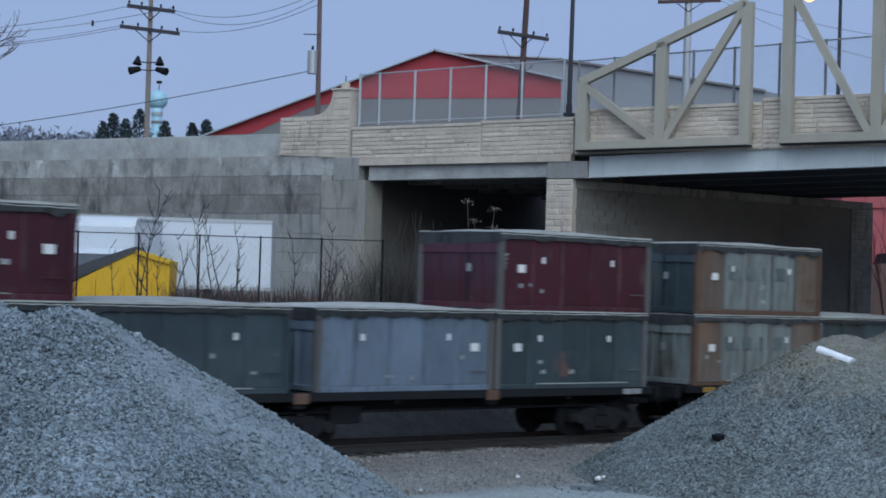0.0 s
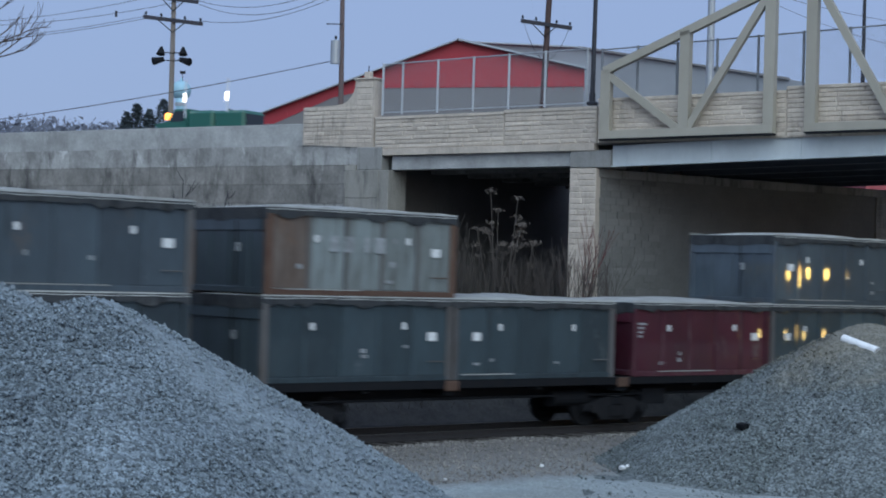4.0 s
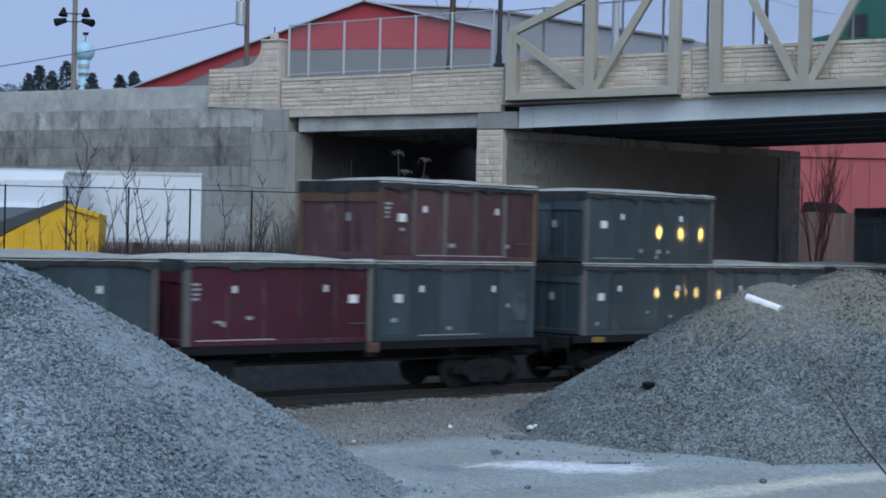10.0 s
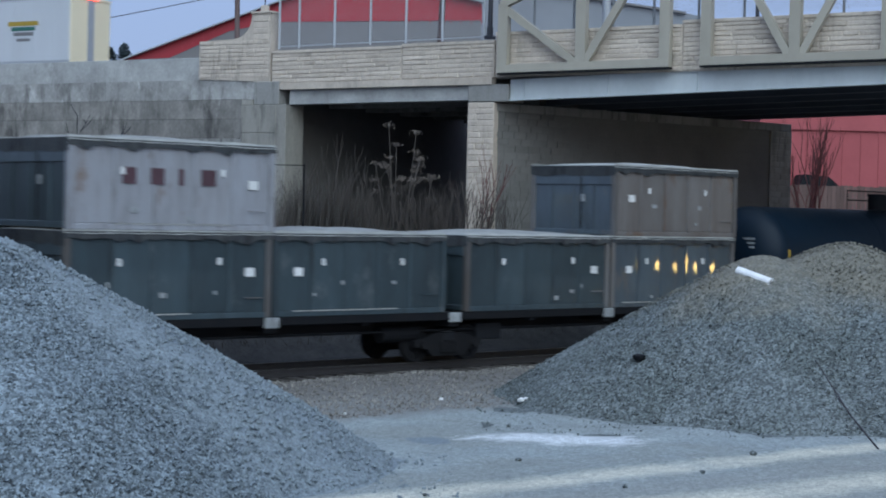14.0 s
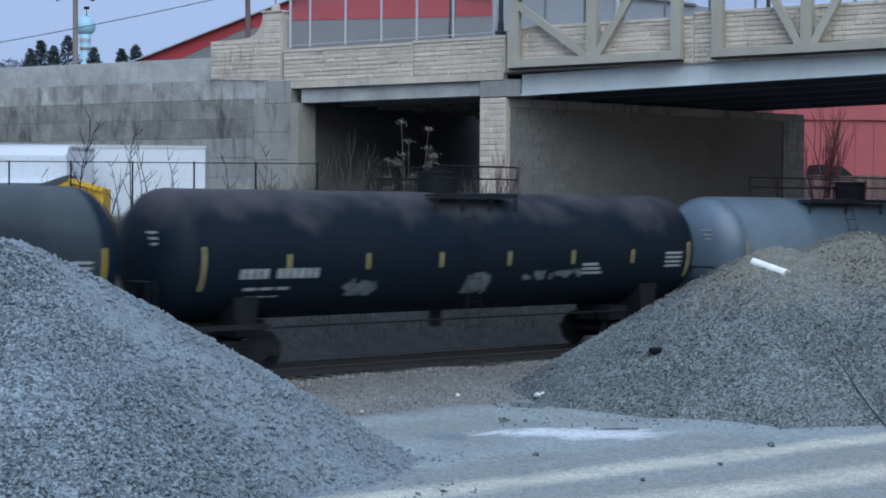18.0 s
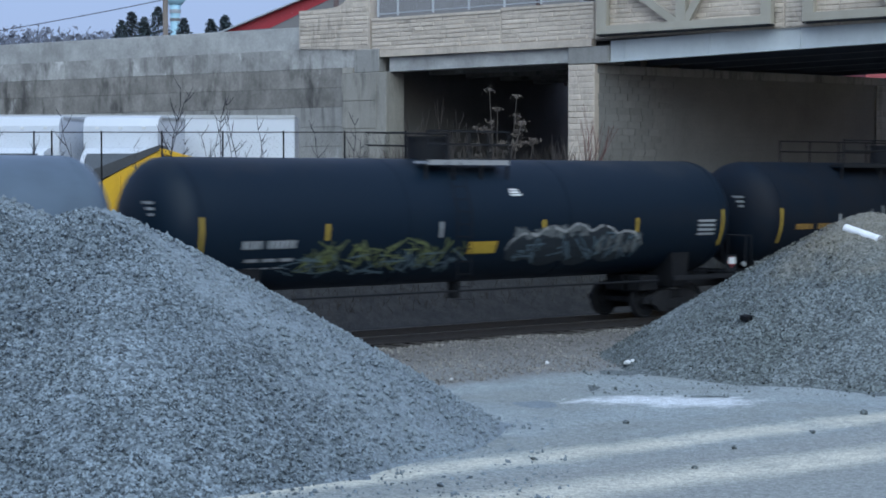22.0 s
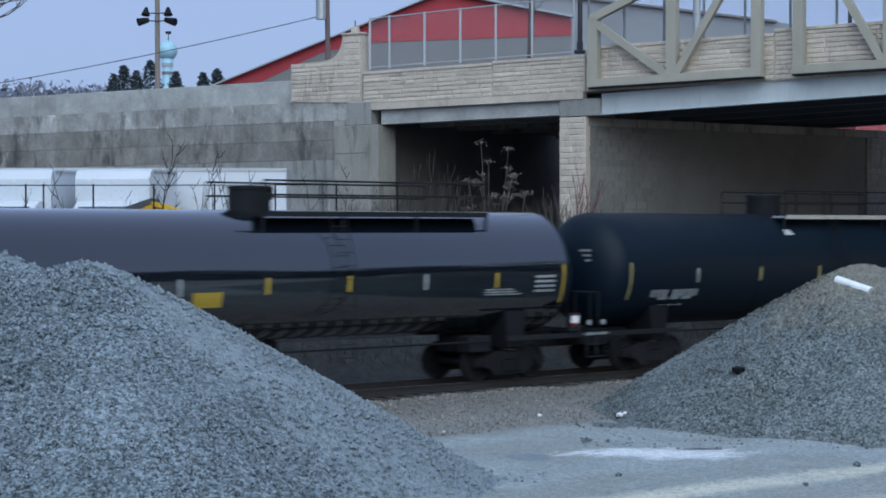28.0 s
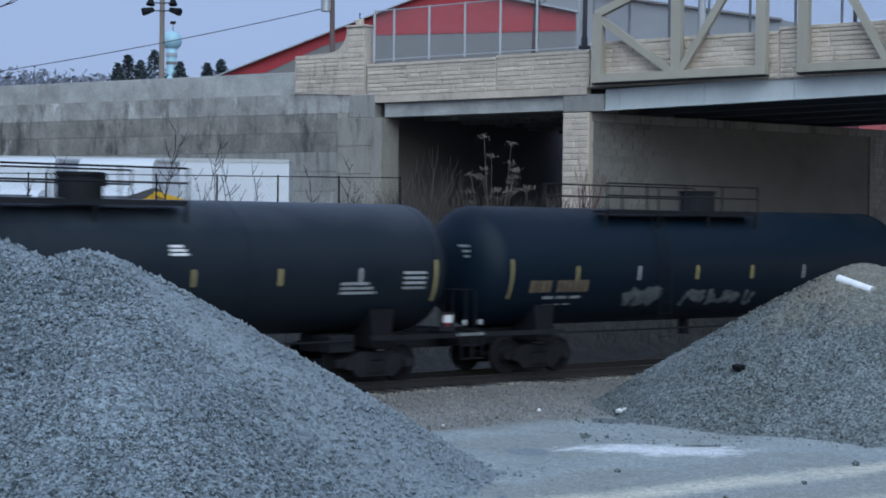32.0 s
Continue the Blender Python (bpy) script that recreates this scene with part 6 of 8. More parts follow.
# ---- odds and ends on the ground ----
def build_litter():
    a, b = Vector((7.38, 39.90, 3.05)), Vector((8.0, 39.18, 2.81))
    p = empty("plastic_pipe", Matrix.Translation(a), "short white plastic pipe lying on the gravel pile", "pipe")
    part("pipe_wall", rodm((0, 0, 0), b - a, 0.10, 16), PIPE_WHITE, p, smooth=False)
    part("broken_lip", rodm((b - a) * 0.97, (b - a) * 1.0, 0.106, 9), PIPE_WHITE, p)
    rng = random.Random(15)
    def rock(x, y, z, r, material, label, cat):
        bm = bmesh.new()
        bmesh.ops.create_icosphere(bm, subdivisions=1, radius=r)
        for v in bm.verts:
            v.co *= rng.uniform(0.65, 1.2)
            v.co.z *= 0.7
        o = part("rock" if cat == "rock" else "litter", bm, material)
        o.matrix_world = pose(x, y, z, 0, 0, rng.uniform(0, 360))
        tagged(o, label, cat)
    rock(4.93, 37.9, 1.2, 0.14, STEEL_DARK, "dark lump on the gravel pile", "rock")
    rock(2.5, 38.95, 0.12, 0.10, PIPE_WHITE, "scrap of white paper on the lot", "litter")
    rock(2.62, 39.0, 0.16, 0.06, PIPE_WHITE, "scrap of white paper on the lot", "litter")
    rock(0.76, 39.7, 0.03, 0.06, PIPE_WHITE, "scrap of white paper on the lot", "litter")
    rock(-1.27, 36.4, 0.03, 0.05, PIPE_WHITE, "scrap of white paper on the lot", "litter")
    for x, y, r in ((1.9, 30.1, 0.07), (4.9, 29.2, 0.06), (3.4, 27.4, 0.05), (0.3, 26.2, 0.05), (6.2, 31.6, 0.08), (2.6, 25.5, 0.05)):
        rock(x, y, 0.02, r, GRAVEL_RIGHT, "loose stone on the lot", "rock")
    s = empty("dead_stalk", pose(8.05, 33.9, 0), "dark dead plant stalk leaning over the lot", "weed")
    twigs_mesh("stalk", [(Vector((0.7, -1.2, 0)), Vector((0.35, -0.4, 0.55)), 0.022, 0.018), (Vector((0.35, -0.4, 0.55)), Vector((-0.1, 0.7, 1.5)), 0.018, 0.008), (Vector((0.35, -0.4, 0.55)), Vector((0.05, -0.3, 0.95)), 0.012, 0.006)], ARM_DARK, s)


build_bridge_lamps()
build_poles()
build_red_building()
build_water_tower()
build_yard()
build_board_fence()
build_plants()
build_litter()


# ---- the train ----
TRAIN = []      # (thing, its place along the train)
WHEELS = []     # (wheelset, its pose in the truck frame, place along the train)


def rolling(ob, q, y=0.0):
    TRAIN.append((ob, q, y))
    return ob


WHEEL_MESH = None


def wheel_mesh():
    global WHEEL_MESH
    if WHEEL_MESH is None:
        bm = bmesh.new()
        rod(bm, (0, -0.95, 0), (0, 0.95, 0), 0.08, 8)
        for s in (-1, 1):
            w = bmesh.new()
            lathe(w, [(-0.07, 0.10), (-0.07, 0.20), (-0.03, 0.22), (-0.02, 0.40), (-0.06, 0.42), (-0.06, 0.485), (-0.03, 0.485), (-0.02, 0.457), (0.075, 0.45), (0.075, 0.40), (0.03, 0.39), (0.03, 0.22), (0.09, 0.20), (0.09, 0.10)], 20)
            for k in range(3):
                box(w, 0.02, 0.05, -0.03, 0.03, 0.22, 0.38, 0, pose(0, 0, 0, 120 * k))
            mm = Matrix.Translation((0, s * 0.755, 0)) @ (pose(0, 0, 0, 0, 0, 90) if s > 0 else pose(0, 0, 0, 0, 0, -90))
            bmesh.ops.transform(w, matrix=mm, verts=w.verts)
            tmp = bpy.data.meshes.new("tmp")
            w.to_mesh(tmp)
            w.free()
            bm.from_mesh(tmp)
            bpy.data.meshes.remove(tmp)
        WHEEL_MESH = mesh_of(bm, "wheelset", GRIMY_BROWN)
    return WHEEL_MESH


TRUCK_MESH = {}


def truck(parent, x, q):
    """A two-axle truck: side frames with springs and bearing caps, a bolster, wheelsets that roll."""
    if not TRUCK_MESH:
        for s in (-1, 1):
            bm = bmesh.new()
            prism(bm, [(-1.15, 0.40), (-0.72, 0.34), (-0.55, 0.16), (0.55, 0.16), (0.72, 0.34), (1.15, 0.40), (1.15, 0.56), (0.85, 0.62), (0.45, 0.74), (-0.45, 0.74), (-0.85, 0.62), (-1.15, 0.56)], s * 0.93, s * 1.07)
            for k in (-0.89, 0.89):
                rod(bm, (k, s * 1.06, 0.457), (k, s * 1.17, 0.457), 0.11, 10)
            for k in (-0.22, -0.07, 0.08, 0.23):
                rod(bm, (k, s * 1.10, 0.26), (k, s * 1.10, 0.52), 0.06, 8)
            TRUCK_MESH[s] = mesh_of(bm, "side_frame", GRIMY_BROWN)
        TRUCK_MESH[0] = mesh_of(boxm(-0.2, 0.2, -1.1, 1.1, 0.52, 0.74, 0.03), "bolster", STEEL_DARK)
    t = shared("truck", TRUCK_MESH[0], parent, pose(x, 0, 0))
    for s in (-1, 1):
        shared("side_frame", TRUCK_MESH[s], t)
    for k in (-0.89, 0.89):
        ws = shared("wheelset", wheel_mesh(), t, pose(k, 0, 0.457))
        WHEELS.append((ws, (k, 0, 0.457), q + x + k))


def flat_car(q):
    """A skeleton flat car, 24.65 m over the couplers; x from its first container's end."""
    c = empty("flat_car", TRACK @ pose(q, 0, 0), "grimy dark steel container flat car with low side sills", "rail car", "flat cars of the train")
    part("centre_sill", boxm(-0.6, 23.2, -0.35, 0.35, 0.78, 1.16, 0.02), STEEL_DARK, c)
    for s in (-1, 1):
        part("side_sill", boxm(-0.35, 22.95, s * 1.22 - 0.06, s * 1.22 + 0.06, 1.08, 1.28, 0.01), STEEL_DARK, c)
    part("deck", boxm(-0.3, 22.9, -1.2, 1.8, 1.2, 1.27), STEEL_DARK, c)
    for x in (5.45, 11.3, 17.15):
        part("cross_bearer", boxm(x - 0.16, x + 0.16, -1.24, 1.84, 0.92, 1.2), STEEL_DARK, c)
        for s in (-1, 1):
            part("pedestal", boxm(x - 0.2, x + 0.2, s * 1.28 - 0.05, s * 1.28 + 0.05, 1.02, 1.27, 0.02), RUST if (q + x) % 3 > 1 else PALE_MARK, c, "worn container pedestal")
    for x in (2.9, 8.4, 14.2, 19.9):
        part("cross_member", boxm(x - 0.1, x + 0.1, -1.2, 1.2, 1.0, 1.2), STEEL_DARK, c)
    part("brake_tank", rodm((9.2, -0.75, 0.72), (10.4, -0.75, 0.72), 0.2, 12), STEEL_DARK, c)
    part("brake_pipe", rodm((1.0, -0.9, 0.8), (21.6, -0.9, 0.8), 0.03, 6), STEEL_DARK, c)
    part("air_box", boxm(12.4, 13.3, -0.95, -0.5, 0.52, 0.95, 0.02), STEEL_DARK, c)
    for x, d in ((-0.6, -1), (23.2, 1)):
        part("coupler", boxm(min(x, x + 0.52 * d), max(x, x + 0.52 * d), -0.14, 0.14, 0.72, 1.0, 0.04), STEEL_DARK, c)
        part("end_sill", boxm(x - 0.08, x + 0.08, -1.25, 1.25, 0.95, 1.27, 0.01), STEEL_DARK, c)
        part("hand_grab", rodm((x, -1.28, 0.75), (x, -1.28, 1.25), 0.015, 6), STEEL_DARK, c)
        part("step_iron", boxm(x - 0.18, x + 0.18, -1.3, -1.1, 0.42, 0.48), STEEL_DARK, c)
    truck(c, 1.35, q)
    truck(c, 11.3, q)
    truck(c, 21.25, q)
    return rolling(c, q)


PLATE_MESH = {}


def bulged_plate(x0, x1, z0, z1):
    """A side plate that bellies out a little."""
    bm = bmesh.new()
    n = 6
    g = [[bm.verts.new((x0 + (x1 - x0) * i / n, -0.004 - 0.0085 * (1 - (2 * i / n - 1) ** 2) - 0.011 * (1 - (2 * j / n - 1) ** 2), z0 + (z1 - z0) * j / n)) for j in range(n + 1)] for i in range(n + 1)]
    for i in range(n):
        for j in range(n):
            bm.faces.new((g[i][j], g[i + 1][j], g[i + 1][j + 1], g[i][j + 1]))
    return bm


def container(q, level, paint, end_paint, name_blocks=None, post=None, seed=0, words="dark grey-green"):
    """An open-top steel refuse container: ribbed sides, corner posts, rim and a sagging cover."""
    L, W, H, z = 5.45, 1.595, 1.94, 1.28 + level * 1.985
    rng = random.Random(seed + 17)
    tier = "stacked on another" if level else "on a flat car"
    c = empty("refuse_container", TRACK @ pose(q, 0.305, z), f"{words} ribbed refuse container {tier}", "container", "containers of the train")
    post = post or (OLD_POST if seed % 3 != 1 else paint)
    for s, nm in ((-1, "side_panel"), (1, "side_panel")):
        side = part(nm, boxm(0.1, L - 0.1, s * (W - 0.07) - 0.02, s * (W - 0.07) + 0.02, 0.12, H - 0.06), paint, c)
        if s < 0:
            if paint not in PLATE_MESH:
                PLATE_MESH[paint] = mesh_of(bulged_plate(0.056, (L - 0.2) / 5 - 0.056, 0.15, H - 0.14), "plate", paint, True)
            if RUSTY_PLATE not in PLATE_MESH:
                PLATE_MESH[RUSTY_PLATE] = mesh_of(bulged_plate(0.056, (L - 0.2) / 5 - 0.056, 0.15, H - 0.14), "plate", RUSTY_PLATE, True)
            for k in range(5):
                worn = paint is WEATHERED and (k == 0 or (k == 1 and seed > 24) or (k == 4 and seed % 2))
                shared("plate", PLATE_MESH[RUSTY_PLATE if worn else paint], side, pose(0.1 + (L - 0.2) * k / 5, -W + 0.048, 0, rng.uniform(-0.15, 0.15), 0, rng.uniform(-0.3, 0.3)))
            for k in range(1, 5):
                x = 0.1 + (L - 0.2) * k / 5
                part("rib", boxm(x - 0.05, x + 0.05, -W + 0.005, -W + 0.06, 0.14, H - 0.14, 0.012), OLD_POST if paint in (WEATHERED, RUST_MAROON) else paint, side)
    for x, nm in ((0.06, "end_panel"), (L - 0.06, "end_panel")):
        end = part(nm, boxm(x - 0.02, x + 0.02, -W + 0.08, W - 0.08, 0.12, H - 0.06), end_paint, c)
        if x < 1:
            for k in (-0.8, 0.0, 0.8):
                part("rib", boxm(0.0, 0.05, k - 0.045, k + 0.045, 0.14, H - 0.30, 0.01), end_paint, end)
            part("header", boxm(-0.012, 0.05, -W + 0.14, W - 0.14, H - 0.52, H - 0.06, 0.015), RUST if paint is RUST_MAROON else end_paint, end, "worn header beam")
            part("sill_beam", boxm(-0.012, 0.05, -W + 0.14, W - 0.14, 0.02, 0.16, 0.012), end_paint, end)
            part("lock_bar", rodm((-0.015, -0.35, 0.2), (-0.015, -0.35, H - 0.3), 0.02, 6), STEEL_DARK, end)
    part("floor", boxm(0.05, L - 0.05, -W + 0.06, W - 0.06, 0.02, 0.14), STEEL_DARK, c)
    for x in (0.0, L - 0.13):
        for s in (-1, 1):
            part("corner_post", boxm(x - 0.01, x + 0.14, s * W - (0.13 if s > 0 else 0.02), s * W + (0.13 if s < 0 else 0.02), 0, H - 0.02, 0.012), post, c)
    for s in (-1, 1):
        part("bottom_rail", boxm(0.12, L - 0.12, s * (W - 0.045) - 0.045, s * (W - 0.045) + 0.045, 0.0, 0.13, 0.01), RUST if paint is WEATHERED else paint, c)
        part("top_rail", boxm(0.12, L - 0.12, s * (W - 0.05) - 0.055, s * (W - 0.05) + 0.055, H - 0.13, H - 0.01, 0.01), TARP, c)
    # the cover: a skirt over the rim and a heaped, uneven top
    bm = bmesh.new()
    nx, ny = 16, 8
    sag = [rng.uniform(-0.03, 0.03) for _ in range(9)]
    grid = []
    for i in range(nx + 1):
        row = []
        for j in range(ny + 1):
            u, v = i / nx, j / ny
            bulge = 0.15 * math.sin(math.pi * u) ** 0.5 * math.sin(math.pi * v) ** 0.5 + sag[int(u * 8)] * math.sin(math.pi * v) * 0.8
            row.append(bm.verts.new((-0.02 + u * (L + 0.04), -W - 0.015 + v * (2 * W + 0.03), H + bulge)))
        grid.append(row)
    for i in range(nx):
        for j in range(ny):
            bm.faces.new((grid[i][j], grid[i + 1][j], grid[i + 1][j + 1], grid[i][j + 1]))
    part("cover", bm, TARP_TOP, c, "pale dusty sagging cover", smooth=True)
    bm = bmesh.new()
    for s in (-1, 1):
        pts = [(-0.025 + k / 24 * (L + 0.05), s * (W + 0.02)) for k in range(25)]
        top = [bm.verts.new((x, y, H + 0.01)) for x, y in pts]
        low = [bm.verts.new((x, y + s * rng.uniform(0, 0.012), H - 0.13 - rng.uniform(0, 0.04) - (rng.uniform(0.02, 0.11) if rng.random() < 0.25 else 0))) for x, y in pts]
        for k in range(24):
            bm.faces.new((top[k], top[k + 1], low[k + 1], low[k]))
    for x in (-0.025, L + 0.025):
        pts = [(x, -W - 0.02 + k / 10 * (2 * W + 0.04)) for k in range(11)]
        top = [bm.verts.new((a, b, H + 0.01)) for a, b in pts]
        low = [bm.verts.new((a, b, H - 0.24 - rng.uniform(0, 0.08))) for a, b in pts]
        for k in range(10):
            bm.faces.new((top[k], top[k + 1], low[k + 1], low[k]))
    part("cover_skirt", bm, TARP, c, "dark grimy skirt of the cover")
    bm = bmesh.new()
    for s in (-1, 1):
        top = [bm.verts.new((-0.03 + k / 24 * (L + 0.06), s * (W - 0.02), H + 0.055 + rng.uniform(-0.012, 0.02))) for k in range(25)]
        low = [bm.verts.new((v.co.x, s * (W + 0.03), H - 0.03 - rng.uniform(0, 0.02))) for v in top]
        for k in range(24):
            bm.faces.new((top[k], top[k + 1], low[k + 1], low[k]))
    part("cover_lip", bm, TARP_TOP, c, "pale dusty lip of the cover")
    # reflectors and stickers on the near side
    for x, zz, w, h in ((0.62, 0.95, 0.24, 0.2), (1.45, 1.2, 0.1, 0.16), (3.95, 1.2, 0.1, 0.16)) if seed % 2 else ((4.72, 0.95, 0.26, 0.2), (1.3, 1.2, 0.1, 0.16), (3.95, 1.22, 0.1, 0.16)):
        part("reflector", boxm(x, x + w, -W - 0.004, -W + 0.02, zz, zz + h), WHITE_MARK, c, "white reflective plate")
    for _ in range(3):
        x, zz = rng.uniform(0.5, 4.6), rng.uniform(0.2, 0.8)
        part("sticker", boxm(x, x + rng.uniform(0.08, 0.2), -W + 0.012, -W + 0.055, zz, zz + rng.uniform(0.06, 0.12)), PALE_MARK, c)
    # pale dust on the bottom ledge, a stencil of small print and a grab iron
    if seed % 3 != 2:
        a = rng.uniform(0.2, 1.6)
        part("dust_ledge", boxm(a, a + rng.uniform(1.6, 3.4), -W - 0.012, -W + 0.05, 0.118, 0.14), TARP_TOP, c, "pale dust along the bottom rail")
    for k in range(4 if paint in (MAROON, RUST_MAROON) else 0):
        part("print_bar", boxm(0.2, 0.2 + rng.uniform(0.2, 0.32), -W + 0.028, -W + 0.05, 1.36 - 0.11 * k, 1.42 - 0.11 * k), PALE_MARK, c)
    part("grab_iron", rodm((L - 0.75, -W - 0.03, 0.46), (L - 0.25, -W - 0.03, 0.46), 0.014, 6), post, c)
    part("end_reflector", boxm(-0.025, 0.0, -0.5, -0.36, 0.95, 1.15), PALE_MARK, c)
    if name_blocks:
        quoted = ((1.42, 0.08), (1.72, 0.26), (2.14, 0.26), (2.72, 0.13), (3.02, 0.28), (3.56, 0.09))
        plain = ((1.35, 0.34), (2.08, 0.34), (2.82, 0.11), (3.42, 0.38))
        for x, w in quoted if name_blocks is WHITE_MARK or name_blocks is PALE_MARK else plain:
            part("lettering_block", boxm(x, x + w, -W + 0.0, -W + 0.055, 1.0 if w > 0.1 else 1.24, 1.36), PALE_MARK if name_blocks is WHITE_MARK and w < 0.2 else name_blocks, c, "plain block of a painted name")
    if name_blocks is WHITE_MARK and not level:
        # a pale spray-painted scribble under the name
        gr = bmesh.new()
        for k in range(11):
            x, zz, a = 2.9 + 0.13 * k + rng.uniform(-0.05, 0.05), rng.uniform(0.5, 0.78), rng.uniform(-60, 60)
            box(gr, -0.10, 0.10, -0.004, 0.004, -0.022, 0.022, 0, pose(x, -W + 0.004, zz, 0, a, 0))
        tagged(part("graffiti", gr, PALE_MARK, c), "unreadable pale graffiti", kind="stuff")
    if seed == 3:
        part("paint_spot", rodm((2.4, -W + 0.03, 0.62), (2.4, -W + 0.055, 0.62), 0.34, 20), SPOT, c, "faded reddish spray-painted spot")
    return rolling(c, q, 0.305)


LB = LIGHT_BLUE
GG, BG, DG, MA, RM, WE, LI, BN = GREY_GREEN, BLUE_GREY, DARK_GREY, MAROON, RUST_MAROON, WEATHERED, LILAC, BROWN_GREY
WORDS = {LB: "light blue-grey", GG: "grey-green", BG: "pale blue-grey", DG: "dark grey", MA: "maroon", RM: "rusty maroon", WE: "weathered pale grey and rusty", LI: "pale lilac-grey", BN: "brownish grey"}
SLOTS = (-0.06, 5.47, 11.66, 17.22)
# six lower and upper paints for each car: four on the deck, then the ones stacked at its two ends; with the end paint
CARS = [
    ((GG, GG, LB, GG), (MA, MA)), ((WE, GG, GG, DG), (WE, BG)), ((GG, GG, MA, GG), (WE, BG)), ((GG, MA, GG, GG), (MA, WE)),
    ((GG, GG, MA, GG), (MA, RM)), ((GG, BG, DG, GG), (GG, GG)), ((GG, GG, GG, BG), (LI, BN)),
]
NAMED = {(1, 0): DARK_MARK, (1, 4): DARK_MARK, (2, 4): PALE_MARK, (3, 1): WHITE_MARK, (3, 4): WHITE_MARK, (6, 4): MAROON_MARK}


def build_containers():
    for k, (low, up) in enumerate(CARS):
        q = -17.4 + 24.65 * k
        car = flat_car(q)
        if k == 3:
            part("green_air_tank", rodm((17.7, -1.05, 0.80), (18.75, -1.05, 0.80), 0.27, 14), GREEN_TANK, car, "green painted air tank")
        if k in (0, 1, 3, 5):
            for x, w in ((0.35, 0.5), (21.8, 0.7)):
                part("sill_plate", boxm(x, x + w, -1.30, -1.27, 1.10, 1.24), ORANGE if k % 2 else PALE_MARK, car, "worn plate on the side sill")
        for i, paint in enumerate(low):
            post = RUST if paint in (WE, BN) else None
            container(q + SLOTS[i], 0, paint, paint if paint is not BG else GG, NAMED.get((k, i)), post, 7 * k + i, words=WORDS[paint])
        for i, paint in zip((0, 3), up):
            post = RUST if paint in (WE, RM) else None
            endp = {WE: BN if k == 3 else GG, LI: GG, BN: BG}.get(paint, paint)
            container(q + SLOTS[i] + 0.05, 1, paint, endp, NAMED.get((k, 4 + (i > 0))), post, 7 * k + 4 + (i > 0), words=WORDS[paint])


TANK_R, TANK_Z = 1.53, 2.69


def on_tank(a, x, lift=0.012, r=TANK_R):
    """A place on the near side of the tank: a degrees above the middle of the side."""
    return Vector((x, -(r + lift) * math.cos(radians(a)), TANK_Z + (r + lift) * math.sin(radians(a))))


def tank_patch(parent, name, x0, x1, a0, a1, material, label="", lean=0.0, r=TANK_R):
    """A thin plate that follows the tank's curve."""
    bm = bmesh.new()
    n = max(2, int((a1 - a0) / 6) + 1)
    rows = []
    for i in range(n + 1):
        a = a0 + (a1 - a0) * i / n
        sh = lean * (i / n - 0.5)
        rows.append([bm.verts.new(on_tank(a, x0 + sh, 0.014, r)), bm.verts.new(on_tank(a, x1 + sh, 0.014, r))])
    for p, s in zip(rows, rows[1:]):
        bm.faces.new((p[0], p[1], s[1], s[0]))
    return part(name, bm, material, parent, label)


def name_row(parent, x0, x1, a0, a1, material, groups=(4, 6)):
    """A car's mark as plain blocks of its letters' size."""
    n = sum(groups) + len(groups) - 1
    w = (x1 - x0) / n
    k = 0
    for g in groups:
        for _ in range(g):
            tank_patch(parent, "letter_block", x0 + w * (k + 0.12), x0 + w * (k + 0.88), a0, a1, material)
            k += 1
        k += 1


def print_rows(parent, x0, x1, a0, a1, material, rows=3):
    """Small print as thin bars."""
    h = (a1 - a0) / (rows * 1.6 - 0.6)
    for r in range(rows):
        short = 0.12 * ((r * 7) % 3) * (x1 - x0)
        tank_patch(parent, "print_bar", x0, x1 - short, a0 + r * 1.6 * h, a0 + r * 1.6 * h + h, material)


def cloud(parent, x0, x1, a0, a1, fill, line, lobes=5, seed=0):
    """A sprayed cloud shape with a pale outline along its top."""
    rng = random.Random(seed)
    n = 44
    tops, lows = [], []
    for i in range(n + 1):
        u = i / n
        env = math.sin(math.pi * min(1, max(0, u))) ** 0.35
        tops.append((x0 + (x1 - x0) * u, (a0 + a1) / 2 + (a1 - a0) / 2 * env * (0.68 + 0.32 * abs(math.sin(math.pi * lobes * u))) + rng.uniform(-0.6, 0.6)))
        lows.append((x0 + (x1 - x0) * u, (a0 + a1) / 2 - (a1 - a0) / 2 * env * (0.6 + 0.4 * abs(math.sin(math.pi * (lobes - 1) * u + 1))) + rng.uniform(-0.6, 0.6)))
    bm = bmesh.new()
    rows = []
    for f in (0.0, 0.25, 0.5, 0.75, 1.0):
        rows.append([bm.verts.new(on_tank(l[1] + (t[1] - l[1]) * f, t[0], 0.014)) for l, t in zip(lows, tops)])
    for p, q in zip(rows, rows[1:]):
        for i in range(n):
            bm.faces.new((p[i], p[i + 1], q[i + 1], q[i]))
    part("graffiti_fill", bm, fill, parent, "sprayed cloud of graffiti")
    bm = bmesh.new()
    a = [bm.verts.new(on_tank(t[1] + 1.3 + rng.uniform(-0.8, 0.8), t[0], 0.018)) for t in tops]
    b = [bm.verts.new(on_tank(t[1] - 0.6 - rng.uniform(0, 1.2), t[0], 0.018)) for t in tops]
    for i in range(n):
        if rng.random() < 0.86:
            bm.faces.new((b[i], b[i + 1], a[i + 1], a[i]))
    tagged(part("graffiti_outline", bm, line, parent), "pale sprayed outline", kind="stuff")


